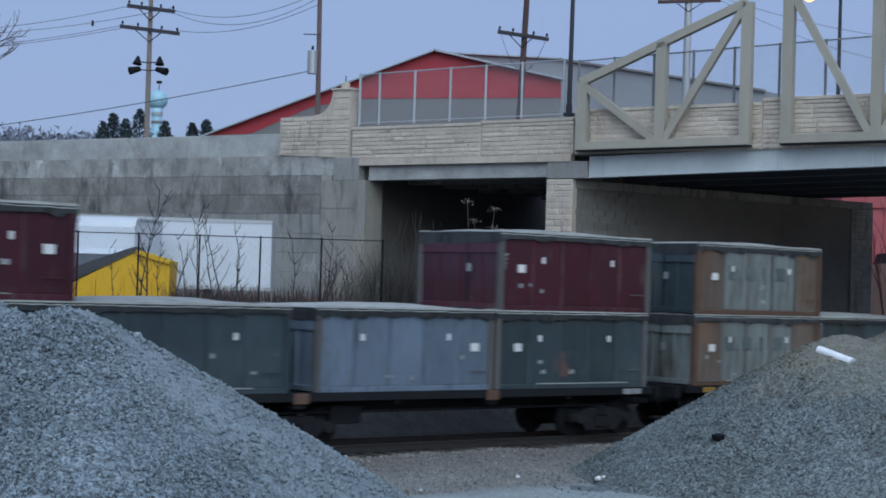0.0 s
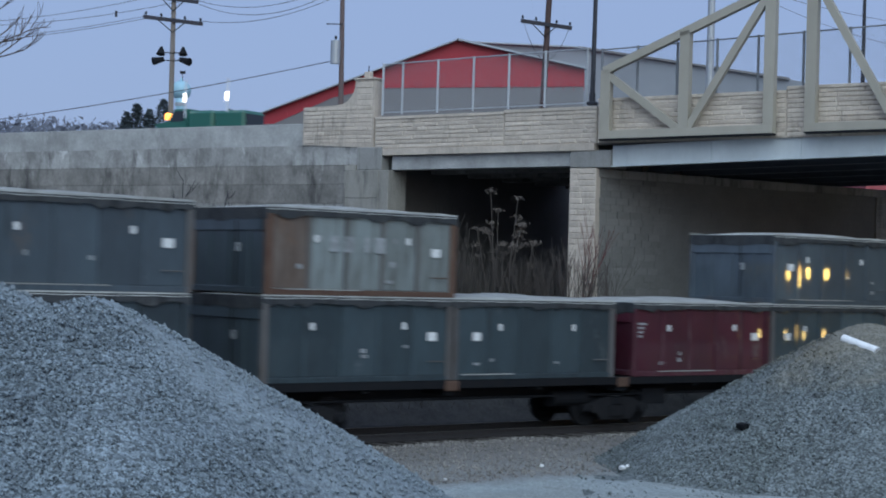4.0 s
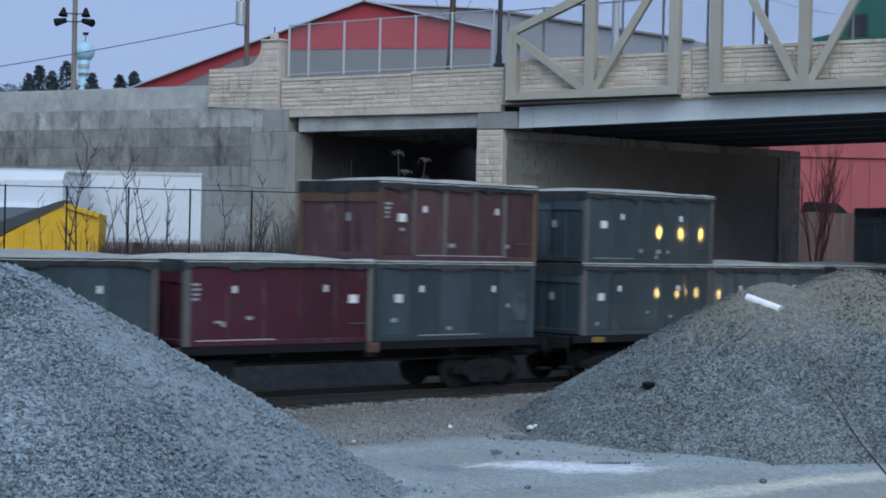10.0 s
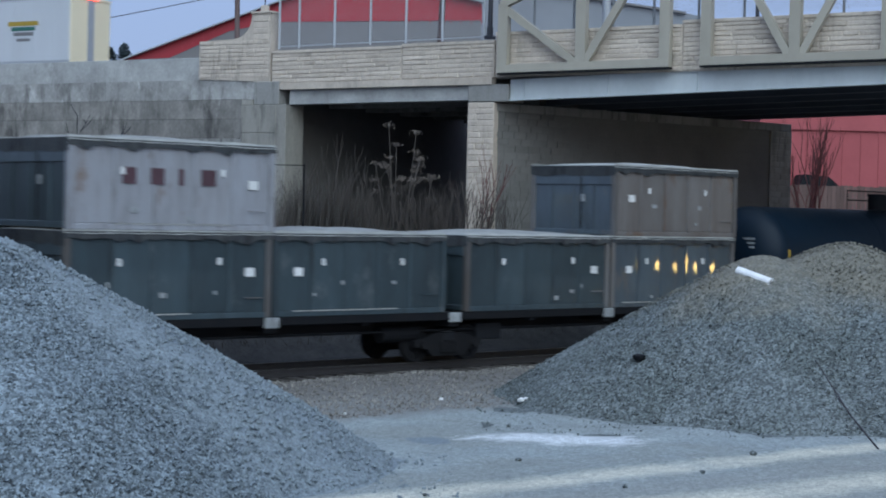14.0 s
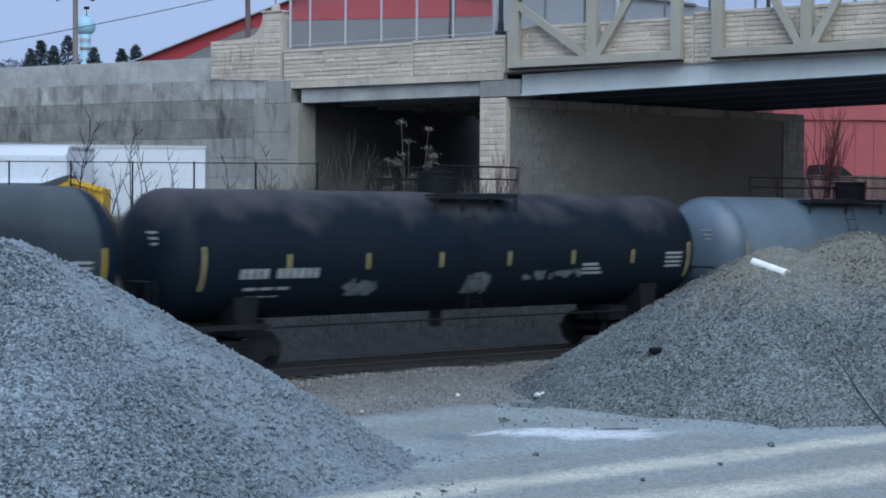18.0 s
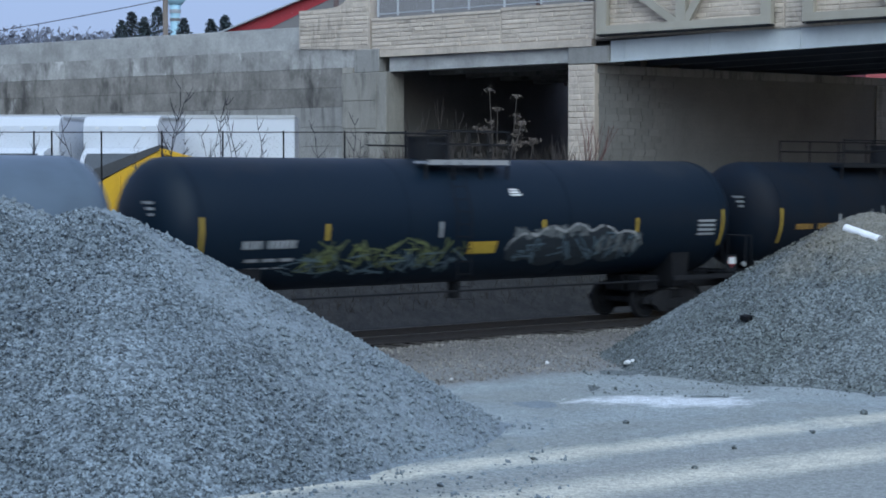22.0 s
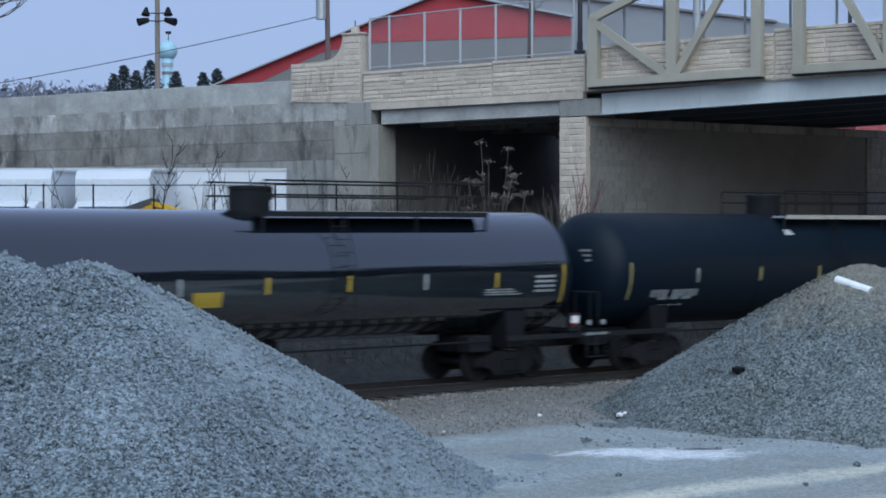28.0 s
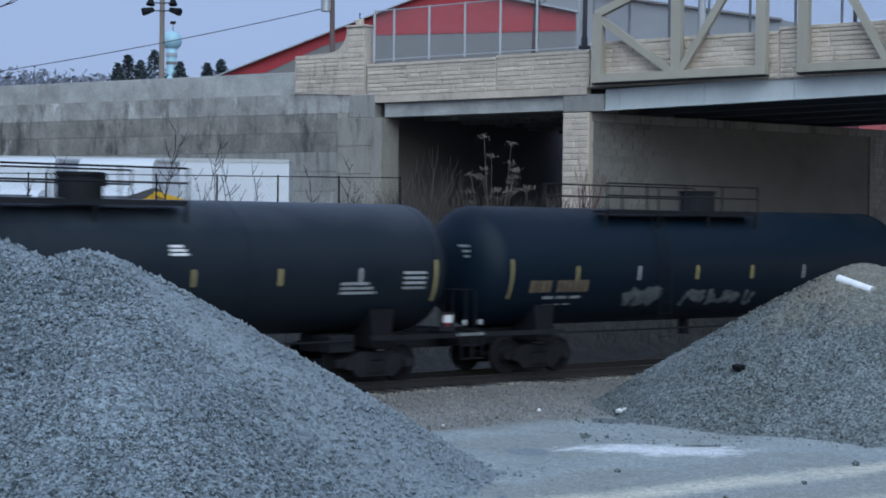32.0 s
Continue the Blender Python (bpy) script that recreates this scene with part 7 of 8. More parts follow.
def scrawl(parent, x0, x1, a0, a1, material, seed, n=14, wide=0.05):
    """Loose paint strokes that cannot be read."""
    rng = random.Random(seed)
    bm = bmesh.new()
    for i in range(n):
        xa = x0 + (x1 - x0) * (i + rng.random()) / n
        pts = []
        for k in range(7):
            pts.append((xa + rng.uniform(-0.35, 0.35) * (x1 - x0) / 4, rng.uniform(a0, a1)))
        for (ua, va), (ub, vb) in zip(pts, pts[1:]):
            if rng.random() < 0.45:
                continue
            steps = 4
            for s in range(steps):
                f0, f1 = s / steps, (s + 1) / steps
                p = on_tank(va + (vb - va) * f0, ua + (ub - ua) * f0, 0.016)
                q = on_tank(va + (vb - va) * f1, ua + (ub - ua) * f1, 0.016)
                d = (q - p)
                if d.length < 1e-4:
                    continue
                nrm = Vector((0, -math.cos(radians(va)), math.sin(radians(va))))
                sd = d.cross(nrm).normalized() * wide * rng.uniform(0.6, 1.4)
                bm.faces.new([bm.verts.new(v) for v in (p - sd, p + sd, q + sd, q - sd)])
    return tagged(part("graffiti", bm, material, parent), "unreadable spray-painted graffiti", kind="stuff")


def tank_words(parent, text, x0, a, size, material, shear=0.0, stretch=1.0):
    cu = bpy.data.curves.new("words", "FONT")
    cu.body, cu.size, cu.shear, cu.space_character, cu.offset = text, size, shear, 1.3, 0.016
    tmp = bpy.data.objects.new("words", cu)
    scene.collection.objects.link(tmp)
    bpy.context.view_layer.update()
    me = bpy.data.meshes.new_from_object(tmp.evaluated_get(bpy.context.evaluated_depsgraph_get()))
    bpy.data.objects.remove(tmp)
    bm = bmesh.new()
    bm.from_mesh(me)
    for k in range(1, 16):
        bmesh.ops.bisect_plane(bm, geom=bm.verts[:] + bm.edges[:] + bm.faces[:], plane_co=(0, size * k / 16, 0), plane_no=(0, 1, 0))
    bm.to_mesh(me)
    bm.free()
    for v in me.vertices:
        v.co = on_tank(a + math.degrees(v.co.y / TANK_R), x0 + v.co.x * stretch, 0.03)
    me.materials.clear()
    me.materials.append(material)
    ob = new("graffiti_word", me)
    ob.parent = parent
    return tagged(ob, "pale painted graffiti word")




def tank_car(ql, qr, paint, label, seed, strips, mid, w0, w1, pale=False):
    """A tank car; ql and qr are the places of the strips at its two ends. x runs from the left strip."""
    span = qr - ql
    rng = random.Random(seed)
    c = empty("tank_car", TRACK @ pose(ql, 0, 0), label, "tank car", "tank cars of the train")
    x0, x1 = -0.82, span + 0.82            # ends of the heads
    prof = []
    for i in range(9):
        a = radians(90 * i / 8)
        prof.append((x0 + 0.78 * (1 - math.cos(a)) , max(0.02, TANK_R * math.sin(a) ** 0.8)))
    prof += [(x0 + 0.78 + (x1 - x0 - 1.56) * k / 6, TANK_R) for k in range(1, 6)]
    for i in range(8, -1, -1):
        a = radians(90 * i / 8)
        prof.append((x1 - 0.78 * (1 - math.cos(a)), max(0.02, TANK_R * math.sin(a) ** 0.8)))
    bm = lathe(bmesh.new(), prof, 56)
    bmesh.ops.translate(bm, vec=(0, 0, TANK_Z), verts=bm.verts)
    tank = part("tank", bm, paint, c, smooth=True)
    for xb in (x0 + 0.85, x1 - 0.85, (x0 + x1) / 2 - 2.6, (x0 + x1) / 2 + 2.6):
        bm = bmesh.new()
        lathe(bm, [(xb - 0.03, TANK_R - 0.02), (xb - 0.03, TANK_R + 0.008), (xb + 0.03, TANK_R + 0.008), (xb + 0.03, TANK_R - 0.02)], 56)
        bmesh.ops.translate(bm, vec=(0, 0, TANK_Z), verts=bm.verts)
        part("seam_band", bm, paint, tank, smooth=False)
    zt = TANK_Z + TANK_R
    # protective housing over the fittings, with a lid
    hb = bmesh.new()
    rod(hb, (mid, 0, zt - 0.1), (mid, 0, zt + 0.48), 0.50, 20)
    housing = part("manway_housing", hb, STEEL_DARK, c)
    part("lid", rodm((mid, 0, zt + 0.48), (mid, 0, zt + 0.55), 0.53, 20), STEEL_DARK, housing)
    part("hinge", boxm(mid + 0.45, mid + 0.62, -0.1, 0.1, zt + 0.25, zt + 0.54, 0.02), STEEL_DARK, housing)
    # walkway and its railing
    edge = GALV if pale else STEEL_DARK
    for y in (-1, 1):
        part("walkway", boxm(w0, w1, y * 0.95 - 0.26, y * 0.95 + 0.26, zt - 0.12, zt - 0.06), edge, c, "steel grating walkway")
        part("toe_board", boxm(w0, w1, y * 1.2 - 0.015, y * 1.2 + 0.015, zt - 0.15, zt - 0.03), edge, c)
        for k in range(4):
            x = w0 + (w1 - w0) * k / 3
            part("bracket", bar(bmesh.new(), (x, y * 1.15, zt - 0.12), (x, y * 1.12, TANK_Z + 0.98), 0.05, 0.05), STEEL_DARK, c)
    rail = bmesh.new()
    for y in (-1, 1):
        for k in range(5):
            x = w0 + (w1 - w0) * k / 4
            rod(rail, (x, y * 1.2, zt - 0.1), (x, y * 1.2, zt + 0.66), 0.022, 6)
        for h in (0.34, 0.66):
            rod(rail, (w0, y * 1.2, zt + h), (w1, y * 1.2, zt + h), 0.022, 6)
    part("railing", rail, STEEL_DARK, c, "thin dark steel railing")
    # ladder on the near side
    lad = bmesh.new()
    lx = w0 + 0.3 * (w1 - w0)
    for dx in (-0.22, 0.22):
        pts = [Vector((lx + dx, -1.24, zt - 0.1)), Vector((lx + dx, -1.66, TANK_Z + 0.3)), Vector((lx + dx, -1.62, 0.75))]
        for p, q in zip(pts, pts[1:]):
            rod(lad, p, q, 0.012, 6)
    for k in range(11):
        z = 0.85 + k * 0.3
        y = -1.64 if z < TANK_Z + 0.3 else -1.66 + 0.42 * (z - TANK_Z - 0.3) / (zt - 0.4 - TANK_Z)
        rod(lad, (lx - 0.22, y, z), (lx + 0.22, y, z), 0.009, 6)
    part("ladder", lad, STEEL_DARK, c)
    # underframe: stub sills, bolsters, platforms, couplers
    for sx, d in ((-0.40, -1), (span + 0.35, 1)):
        part("stub_sill", boxm(min(sx - 0.55 * -d * 0 - (1.2 if d < 0 else 3.0), sx + 3.0 * (d < 0)), max(sx + 3.0 * (d < 0), sx + 0.75 * (d > 0)) if d < 0 else sx + 1.0, -0.32, 0.32, 0.72, 1.15, 0.02) if d > 0 else boxm(sx - 1.0, sx + 3.0, -0.32, 0.32, 0.72, 1.15, 0.02), STEEL_DARK, c)
        tx = sx + 1.75 if d < 0 else sx - 1.75
        bol = bmesh.new()
        prism(bol, [(tx - 0.25, 0.85), (tx + 0.25, 0.85), (tx + 0.35, 1.75), (tx - 0.35, 1.75)], -1.25, 1.25)
        part("body_bolster", bol, STEEL_DARK, c)
        part("side_rail", boxm(min(sx, tx) - 0.5, max(sx, tx) + 0.5, -1.5, -1.42, 1.02, 1.14), STEEL_DARK, c)
        ex = sx + 0.7 * d
        part("end_platform", boxm(ex - 0.35, ex + 0.35, -1.45, 1.45, 1.1, 1.16), STEEL_DARK, c)
        part("platform_edge", boxm(ex - 0.36, ex + 0.36, -1.5, -1.46, 1.06, 1.13), PALE_MARK, c, "pale worn platform edge")
        part("coupler", boxm(min(ex + 0.25 * d, ex + 0.78 * d), max(ex + 0.25 * d, ex + 0.78 * d), -0.14, 0.14, 0.72, 1.0, 0.04), STEEL_DARK, c)
        hr = bmesh.new()
        for y in (-1.4, -0.55):
            rod(hr, (ex + 0.3 * d, y, 1.15), (ex + 0.3 * d, y, 2.15), 0.02, 6)
        rod(hr, (ex + 0.3 * d, -1.4, 2.15), (ex + 0.3 * d, -0.55, 2.15), 0.02, 6)
        for z in (0.5, 0.82):
            rod(hr, (ex - 0.18, -1.48, z), (ex + 0.18, -1.48, z), 0.02, 6)
        for xx in (-0.18, 0.18):
            rod(hr, (ex + xx, -1.48, 0.5), (ex + xx, -1.48, 1.1), 0.02, 6)
        part("hand_rail", hr, STEEL_DARK, c)
        part("end_dot", rodm((ex - 0.1 * d, -1.5, 1.38), (ex - 0.1 * d, -1.46, 1.38), 0.07, 10), PALE_MARK, c)
        truck(c, tx, ql)
    part("brake_pipe", rodm((x0 + 3, -1.2, 1.02), (x1 - 3, -1.2, 1.02), 0.025, 6), STEEL_DARK, c)
    part("bottom_outlet", rodm(((x0 + x1) / 2, 0, 0.75), ((x0 + x1) / 2, 0, 1.3), 0.16, 12), STEEL_DARK, c)
    part("brake_rigging", boxm(x1 - 3.6, x1 - 2.9, -1.1, -0.6, 0.75, 1.15, 0.02), STEEL_DARK, c)
    # marks: yellow strips, stencil rows, a placard
    strip = YELLOW_DIM if seed > 7 or seed in (2, 3) else YELLOW
    for x in (0.0, span):
        tank_patch(c, "yellow_strip", x - 0.042, x + 0.042, -30, 8, strip, "tall yellow reflective strip")
    for k in range(1, strips):
        x = span * k / strips
        tank_patch(c, "yellow_strip", x - 0.05, x + 0.05, -13, 1, strip if (k + seed) % 3 or seed == 2 else PALE_MARK)
    for row, (w0, w1) in enumerate(((1.2, 2.6), (1.3, 2.35))):
        a = -28 - row * 9
        for k in range(3):
            u = w0 + (w1 - w0) * k / 3
            tank_patch(c, "stencil_bar", u, u + (w1 - w0) / 3 - 0.1, a - (3.2 if row == 0 else 1.6), a, PALE_MARK, "row of unreadable stencilled marks")
    for row in range(4):
        tank_patch(c, "data_bar", span - 0.98, span - 0.3, -18 + row * 4.5, -15.6 + row * 4.5, PALE_MARK, "panel of unreadable small print")
    bm = bmesh.new()
    pc = on_tank(-38, span + 0.35, 0.05)
    for dx, dz in ((0, 0.17), (0.17, 0), (0, -0.17), (-0.17, 0)):
        bm.verts.new((pc.x + dx, -1.56, 1.45 + dz))
    bm.faces.new(bm.verts)
    bmesh.ops.solidify(bm, geom=bm.faces[:], thickness=0.02)
    part("placard", bm, RED_MARK, c, "red and white diamond placard")
    part("placard_panel", boxm(span + 0.22, span + 0.48, -1.585, -1.565, 1.40, 1.58), WHITE_MARK, c)
    part("placard_holder", boxm(span + 0.15, span + 0.55, -1.555, -1.50, 1.2, 1.65), STEEL_DARK, c)
    # end of the car: white stencil rows on the near head
    for r in range(3):
        a = radians(14 - 5 * r)
        part("head_stencil", boxm(x0 + 0.05, x0 + 0.09, -0.75, -0.25, TANK_Z + 0.5 - 0.13 * r, TANK_Z + 0.56 - 0.13 * r), PALE_MARK, c)
    return rolling(c, ql)


def wrap(parent, x0, x1, lift, material, name, label):
    """A painted stretch of the tank's shell, open at its ends."""
    n = max(2, int((x1 - x0) / 0.5))
    bm = lathe(bmesh.new(), [(x0 + (x1 - x0) * k / n, TANK_R + lift) for k in range(n + 1)], 56)
    bmesh.ops.delete(bm, geom=[f for f in bm.faces if len(f.verts) > 4], context="FACES_ONLY")
    bmesh.ops.translate(bm, vec=(0, 0, TANK_Z), verts=bm.verts)
    return part(name, bm, material, parent, label, smooth=True)


def build_tanks():
    a = tank_car(155.6, 171.3, TANK_BLACK, "black tank car with graffiti and a yellow panel", 1, 7, 7.35, 7.0, 12.2)
    wrap(a, 12.3, 15.7, 0.007, TANK_PALE, "dusty_section", "dusty grey end section")
    tank_patch(a, "yellow_panel", 8.94, 9.6, -16, 1, YELLOW, "square yellow panel")
    scrawl(a, 5.6, 8.2, -20, -6, GRAFFITI_MARK, 2, 10, 0.035)
    scrawl(a, 10.2, 14.2, -24, -6, GRAFFITI_MARK, 3, 12, 0.035)
    b = tank_car(173.85, 190.5, TANK_DUSTY, "black tank car dusted brown on top with pale smudges", 2, 7, 8.35, 7.3, 10.1)
    name_row(b, 1.0, 3.3, -20, -11, PALE_MARK)
    scrawl(b, 4.2, 5.1, -40, -24, GRAFFITI_MARK, 5, 9, 0.08)
    scrawl(b, 8.1, 9.0, -42, -18, GRAFFITI_MARK, 6, 9, 0.08)
    scrawl(b, 10.2, 12.2, -28, -18, GRAFFITI_MARK, 7, 7, 0.05)
    print_rows(b, 12.3, 13.1, -24, -12, PALE_MARK)
    g = tank_car(193.2, 209.3, TANK_GREY, "grey tank car with a faded orange name and a dark walkway", 3, 1, 7.4, 3.62, 9.4)
    wrap(g, -0.05, 3.35, 0.007, TANK_GREY_CLEAN, "clean_section", "cleaner pale grey end section")
    name_row(g, 0.97, 3.26, -19, -11, FADED_ORANGE)
    tank_patch(g, "yellow_panel", 11.03, 11.76, -37, -25, YELLOW, "small yellow panel")
    d = tank_car(211.85, 228.5, TANK_BLACK, "black tank car covered in yellow-green and pale blue graffiti", 4, 5, 7.45, 6.5, 9.1, True)
    name_row(d, 1.06, 2.5, -19, -12, PALE_MARK)
    scrawl(d, 2.7, 7.2, -46, -12, GREEN_MARK, 11, 22, 0.022)
    scrawl(d, 2.5, 7.4, -52, -22, TEAL_MARK, 31, 20, 0.02)
    cloud(d, 8.8, 13.6, -50, -4, CLOUD_FILL, WORD_MARK, 5, 12)
    scrawl(d, 9.2, 13.2, -44, -12, TEAL_MARK, 19, 14, 0.02)
    scrawl(d, 9.0, 11.4, -16, -5, GRAFFITI_MARK, 41, 9, 0.06)
    scrawl(d, 12.0, 13.5, -36, -14, GRAFFITI_MARK, 42, 8, 0.05)
    print_rows(d, 8.97, 9.34, 24, 31, WHITE_MARK)
    tank_patch(d, "yellow_panel", 7.6, 8.5, -30, -18, YELLOW)
    e = tank_car(231.0, 246.8, TANK_RUSTTOP, "black tank car with rusty patches and a large graffiti word", 5, 6, 6.9, 3.2, 8.9)
    name_row(e, 0.65, 2.6, -15, -9, ORANGE, (4, 5))
    tank_patch(e, "blue_patch", 1.7, 2.6, -38, -18, BLUE_MARK, "faded blue patch")
    tank_words(e, "HICCUP", 4.15, -48, 0.98, WORD_MARK, 0.2, 1.28)
    scrawl(e, 4.1, 5.4, -12, 9, GRAFFITI_MARK, 13, 7, 0.05)
    cloud(e, 10.4, 14.0, -46, -12, CLOUD_FILL, GRAFFITI_MARK, 7, 14)
    scrawl(e, 10.6, 13.8, -40, -16, GRAFFITI_MARK, 14, 12, 0.03)
    tank_patch(e, "pink_panel", 12.5, 13.1, -38, -23, WHITE_MARK)
    tank_patch(e, "data_panel", 14.3, 15.3, -22, -6, PALE_MARK, "white panel of small print")
    tank_patch(e, "yellow_bar", 14.3, 15.3, -3, 5, YELLOW)
    f = tank_car(249.4, 265.1, TANK_BLACK, "black tank car with a glossy section and orange name bars", 6, 5, 7.0, 7.5, 12.2, True)
    wrap(f, 6.7, 15.8, 0.009, TANK_SEMI, "half_gloss_shell", "half-gloss black shell")
    wrap(f, 1.3, 6.7, 0.009, TANK_LACQUER, "glossy_wrap", "freshly painted glossy section")
    name_row(f, 0.95, 2.9, -21, -13, ORANGE, (4, 5))
    tank_patch(f, "orange_line", 0.95, 2.2, -27, -25, ORANGE)
    scrawl(f, 6.6, 7.8, -25, 6, TEAL_MARK, 15, 8, 0.07)
    scrawl(f, 8.8, 9.7, -18, 2, TEAL_MARK, 25, 6, 0.07)
    tank_patch(f, "yellow_panel", 8.78, 9.54, -29, -18, YELLOW)
    h = tank_car(267.6, 283.4, TANK_BLACK, "glossy black tank car that mirrors the sky along its top", 7, 7, 7.3, 6.9, 13.5)
    wrap(h, -0.12, 15.92, 0.0085, TANK_GLOSS, "glossy_shell", "glossy black shell")
    tank_patch(h, "yellow_panel", 4.85, 5.6, -23, -10, YELLOW, "yellow panel")
    print_rows(h, 13.2, 14.4, -20, -14, PALE_MARK)
    name_row(h, 1.0, 3.0, -20, -13, PALE_MARK)
    i = tank_car(285.85, 301.5, TANK_BLACK, "black tank car with short yellow strips along its side", 8, 6, 7.15, 6.7, 13.6, True)
    name_row(i, 0.85, 2.7, -28, -20, PALE_MARK)
    print_rows(i, 6.65, 7.04, 37, 44, WHITE_MARK)
    print_rows(i, 8.6, 9.4, -41, -31, FADED_ORANGE)
    print_rows(i, 9.6, 11.3, -33, -29, PALE_MARK)
    j = tank_car(303.86, 319.55, TANK_SATIN, "black tank car with short yellow strips and a yellow panel", 9, 7, 7.05, 2.4, 9.0)
    tank_patch(j, "yellow_panel", 6.05, 6.8, -40, -24, YELLOW, "slanted yellow panel", lean=0.2)
    name_row(j, 0.85, 3.0, -24, -15, PALE_MARK)
    print_rows(j, 8.4, 8.85, 12, 21, WHITE_MARK)
    print_rows(j, 12.9, 13.95, -22, -11, PALE_MARK)
    k = tank_car(322.0, 337.8, TANK_BLACK, "black tank car with pale smudges and a worn yellow name", 10, 7, 8.4, 3.6, 9.6)
    name_row(k, 0.65, 2.7, -24, -12, FADED_ORANGE)
    scrawl(k, 4.2, 5.6, -42, -20, GRAFFITI_MARK, 16, 12, 0.09)
    scrawl(k, 6.5, 9.2, -44, -24, GRAFFITI_MARK, 17, 12, 0.06)


build_containers()
build_tanks()


# ---- road vehicles that cross the bridge, towards -x of BRIDGE ----
ROAD = []


def road_wheel(parent, x, y, r=0.5):
    wh = part("wheel", rodm((x, y, r), (x, y + 0.3, r), r, 18), RUBBER, parent)
    part("rim", rodm((x, y - 0.02, r), (x, y, r), r * 0.55, 12), GALV, wh)


def build_semi():
    """x = 0 at the trailer's rear doors, its nose at -x; y from the near side."""
    t = empty("semi_truck", BRIDGE @ pose(60, 7.0, DECK), "white box semi-trailer with cream rear doors and a green tractor", "truck")
    tr = part("trailer", boxm(-16.15, -0.02, 0, 2.6, 1.15, 4.12, 0.04), TRAILER_WHITE, t)
    part("top_rail", boxm(-16.15, 0, -0.02, 0.04, 4.02, 4.14), GALV, tr)
    part("bottom_rail", boxm(-16.15, 0, -0.02, 0.04, 1.1, 1.26), GALV, tr)
    for k in range(13):
        part("panel_seam", boxm(-15.6 + 1.22 * k, -15.585 + 1.22 * k, -0.008, 0, 1.3, 4.0), TRAILER_WHITE, tr)
    for y in (0.02, 1.31):
        part("rear_door", boxm(-0.02, 0.05, y, y + 1.27, 1.15, 4.05, 0.01), CREAM_PAINT, tr, "cream rear door")
    part("door_post", boxm(0.0, 0.07, 1.1, 1.5, 1.15, 4.05), GALV, tr)
    part("rear_frame", boxm(-0.04, 0.08, 0.0, 2.6, 4.02, 4.14), CREAM_PAINT, tr)
    for y in (1.05, 1.3, 1.55):
        part("marker_light", boxm(0.06, 0.11, y - 0.1, y + 0.1, 4.03, 4.12), RED_GLOW, tr, "red marker light")
    part("marker_light", boxm(-16.2, -16.05, -0.05, 0.05, 3.95, 4.05), ORANGE_GLOW, tr, "amber marker light")
    # the firm's mark as plain shapes
    part("mark_shape", boxm(-3.75, -1.9, -0.012, -0.002, 2.85, 3.05), YELLOW, tr, "plain yellow shape of a logo")
    part("mark_shape", boxm(-3.55, -2.1, -0.012, -0.002, 2.62, 2.8), GREEN_PAINT, tr, "plain green shape of a logo")
    part("mark_shape", boxm(-3.4, -2.2, -0.012, -0.002, 2.40, 2.56), GREY_WALL, tr)
    part("mark_shape", boxm(-3.2, -2.4, -0.012, -0.002, 2.15, 2.28), GREY_WALL, tr)
    part("skirt", boxm(-12.0, -5.0, 0.05, 0.1, 0.4, 1.15), WHITE_PAINT, t)
    for x in (-1.3, -2.6):
        road_wheel(t, x, 0.05)
    part("under_frame", boxm(-15.5, -0.5, 0.9, 1.7, 0.75, 1.15), STEEL_DARK, t)
    cab = part("tractor_cab", prism(bmesh.new(), [(-19.6, 0.7), (-16.5, 0.7), (-16.5, 3.55), (-17.2, 3.75), (-18.1, 3.3), (-18.6, 2.3), (-19.6, 2.15)], 0.1, 2.5), GREEN_PAINT, t, "dark green tractor cab")
    part("side_window", prism(bmesh.new(), [(-18.35, 2.15), (-17.6, 2.15), (-17.6, 2.9), (-18.15, 2.9)], 0.08, 0.1), GLASS_DARK, cab)
    part("windshield", prism(bmesh.new(), [(-18.62, 2.3), (-18.56, 2.3), (-18.1, 3.25), (-18.16, 3.28)], 0.25, 2.35), GLASS_DARK, cab)
    part("exhaust", rodm((-16.6, 0.2, 0.9), (-16.6, 0.2, 3.9), 0.08, 10), GALV, cab)
    for x in (-15.0, -14.0, -19.0):
        road_wheel(t, x, 0.12)
    ROAD.append((t, 7.0, [(0.0, 166.0), (10.0, 27.9), (11.0, 14.2), (12.0, 0.9), (13.0, -12.1), (14.0, -25.6), (14.5, -32.4), (16.0, -53.0), (32.0, -270.0)]))


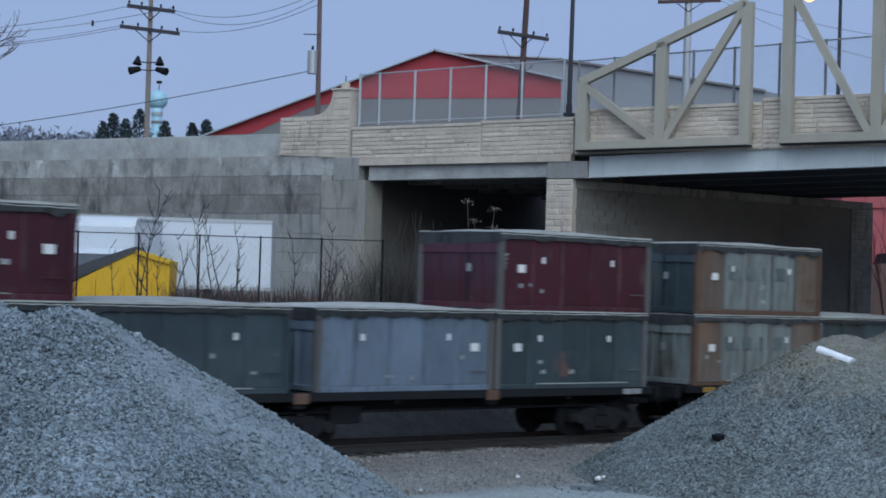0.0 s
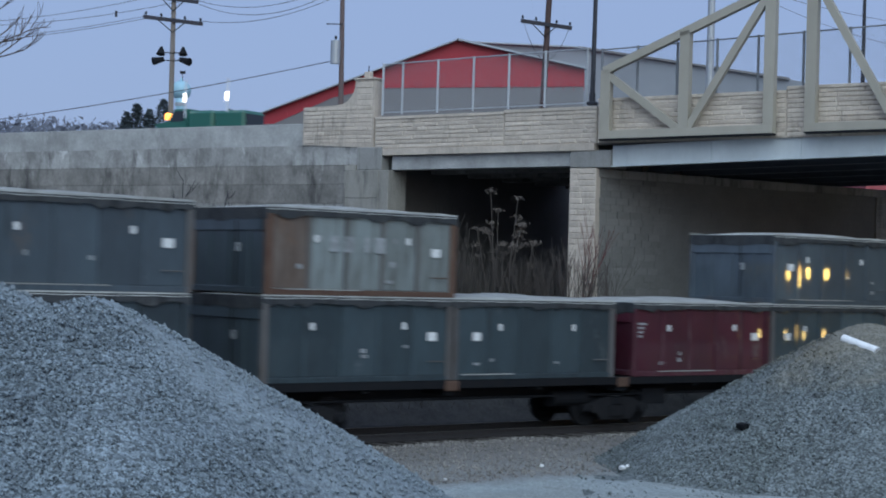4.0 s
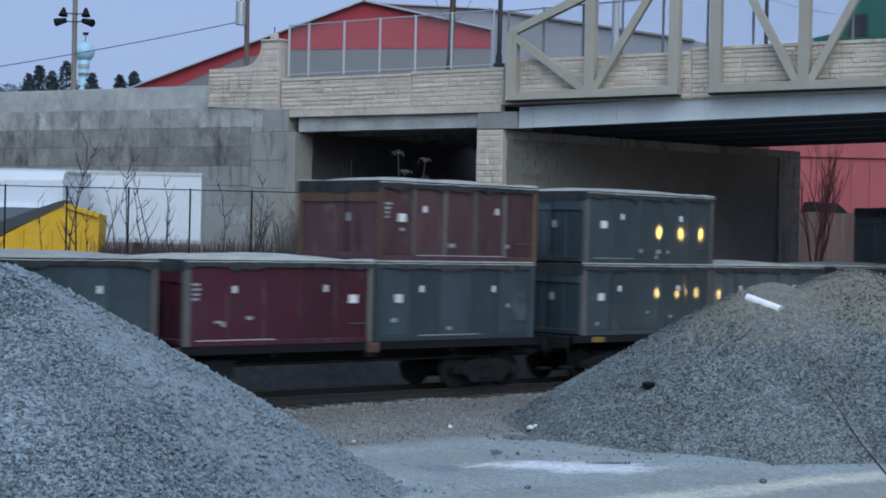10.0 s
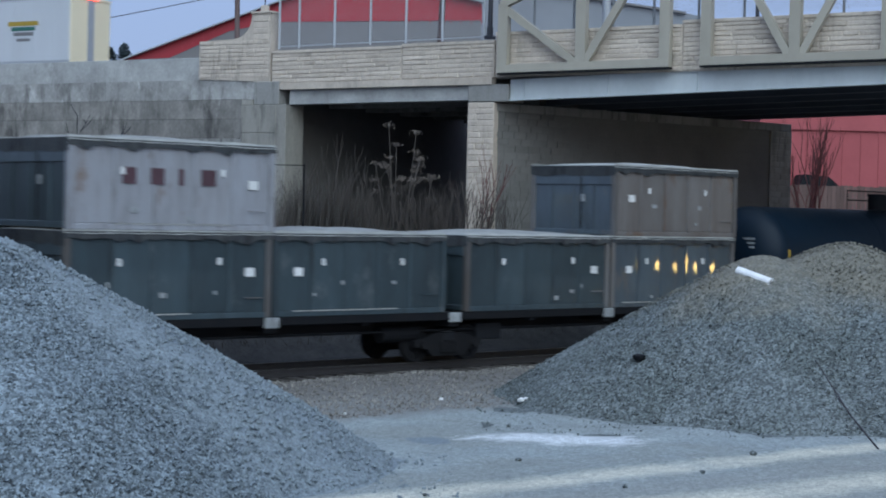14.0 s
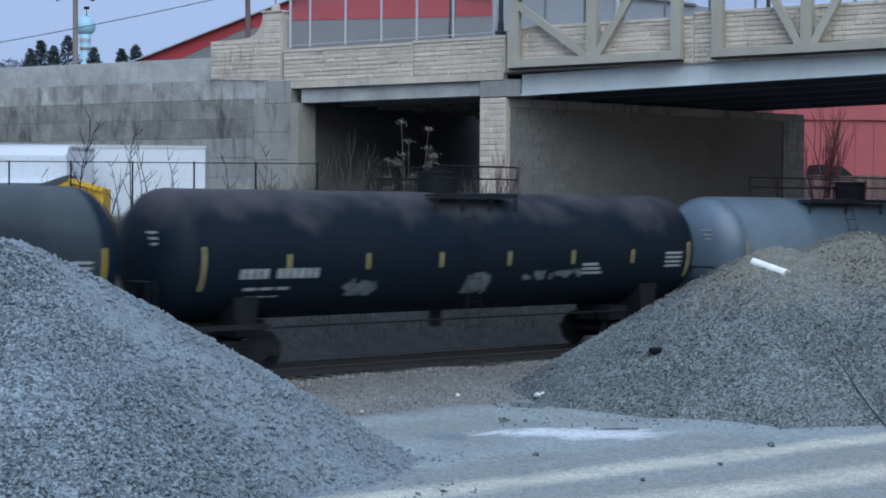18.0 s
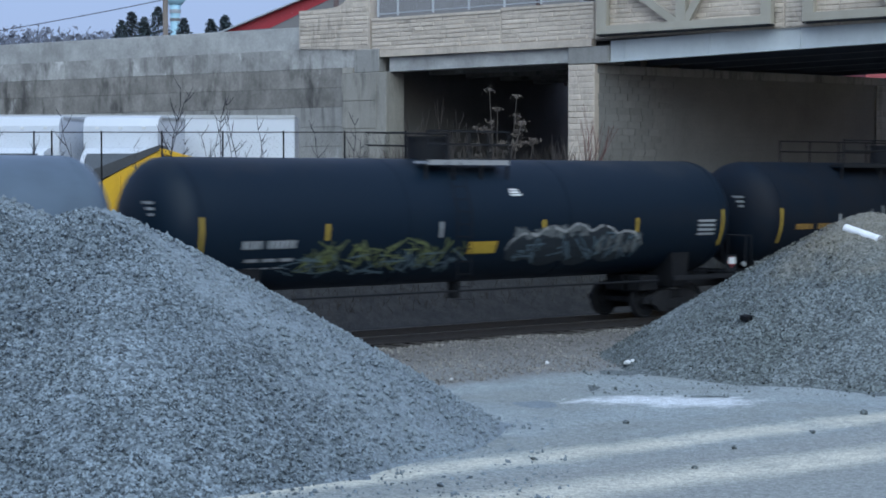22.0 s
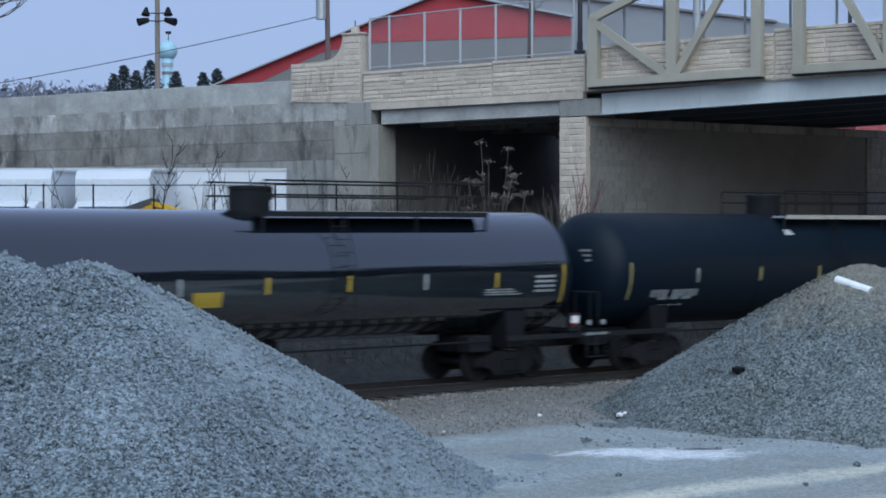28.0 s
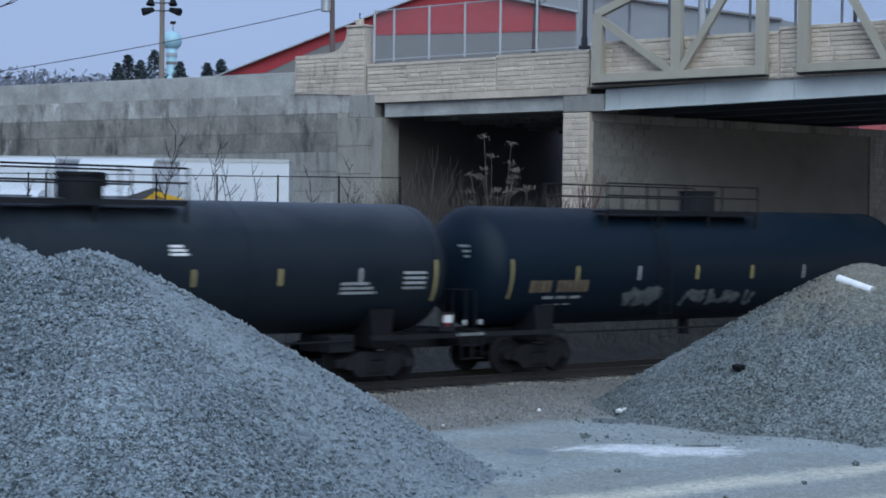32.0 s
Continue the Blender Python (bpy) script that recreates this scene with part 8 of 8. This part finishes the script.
def build_green_truck():
    """A low green service truck: x = 0 at its rear, nose at -x."""
    t = empty("service_truck", BRIDGE @ pose(30, 7.0, DECK), "green service truck with lit white poles and an amber light", "truck")
    part("body", boxm(-1.75, 0.0, 0, 1.5, 0.55, 1.86, 0.12), GREEN_PAINT, t, "dark green box body")
    part("rear_panel", boxm(-0.65, 0.03, 0.15, 1.35, 0.8, 1.7), GLASS_DARK, t, "dark open bay")
    part("bed", boxm(-3.35, -1.8, 0, 1.5, 0.55, 1.9, 0.12), GREEN_PAINT, t)
    cab = part("cab", prism(bmesh.new(), [(-5.3, 0.5), (-3.4, 0.5), (-3.4, 2.0), (-4.2, 2.0), (-4.6, 1.45), (-5.3, 1.35)], 0.1, 1.45), GREEN_PAINT, t)
    part("window", prism(bmesh.new(), [(-4.45, 1.45), (-3.6, 1.45), (-3.6, 1.9), (-4.15, 1.9)], 0.07, 0.1), GLASS_DARK, cab)
    for x in (-3.55, -1.05):
        part("light_pole", rodm((x, 0.1, 1.6), (x, 0.1, 3.3), 0.045, 8), WHITE_PAINT, t)
        part("lamp_tube", rodm((x, 0.05, 2.3), (x, 0.05, 2.7), 0.045, 8), WHITE_GLOW, t, "lit white lamp tube")
    part("beacon", boxm(-4.9, -4.62, 0.2, 0.45, 1.55, 1.85, 0.05), ORANGE_GLOW, t, "amber warning light")
    for x in (-1.0, -4.5):
        road_wheel(t, x, 0.05, 0.38)
    ROAD.append((t, 7.0, [(0.0, 23.0), (1.0, 12.3), (2.0, 0.5), (3.0, -10.7), (4.0, -21.6), (4.5, -26.6), (6.5, -49.0), (32.0, -330.0)]))


build_semi()
build_green_truck()


# ---- what moves ----
def motions():
    for ob, q, y in TRAIN:
        z = ob.matrix_world.translation.z - 0.40
        ts = [0.0, 0.1, 0.5, 1.0] + list(range(2, 32)) + [31.9, 32.0]
        walk(ob, [(t, TRACK @ pose(q - SPEED * t - 0.7 * max(0.0, 1 - t / 0.5), y, z)) for t in ts])
    for ws, (x, y, z), q in WHEELS:
        # a wheel turns while it passes before the camera
        a, b = max(0.0, (q - 26) / SPEED), min(32.0, (q + 20) / SPEED)
        n = max(1, int((b - a) * 15))
        rows = [(0.0, pose(x, y, z))] if a > 0 else []
        rows += [(a + (b - a) * k / n, pose(x, y, z, 0, -math.degrees((b - a) * k / n * SPEED / 0.457), 0)) for k in range(n + 1)]
        if b < 32.0:
            rows.append((32.0, rows[-1][1]))
        walk(ws, rows)
    for ob, y, rows in ROAD:
        walk(ob, [(t, BRIDGE @ pose(x, y, DECK)) for t, x in rows])


motions()
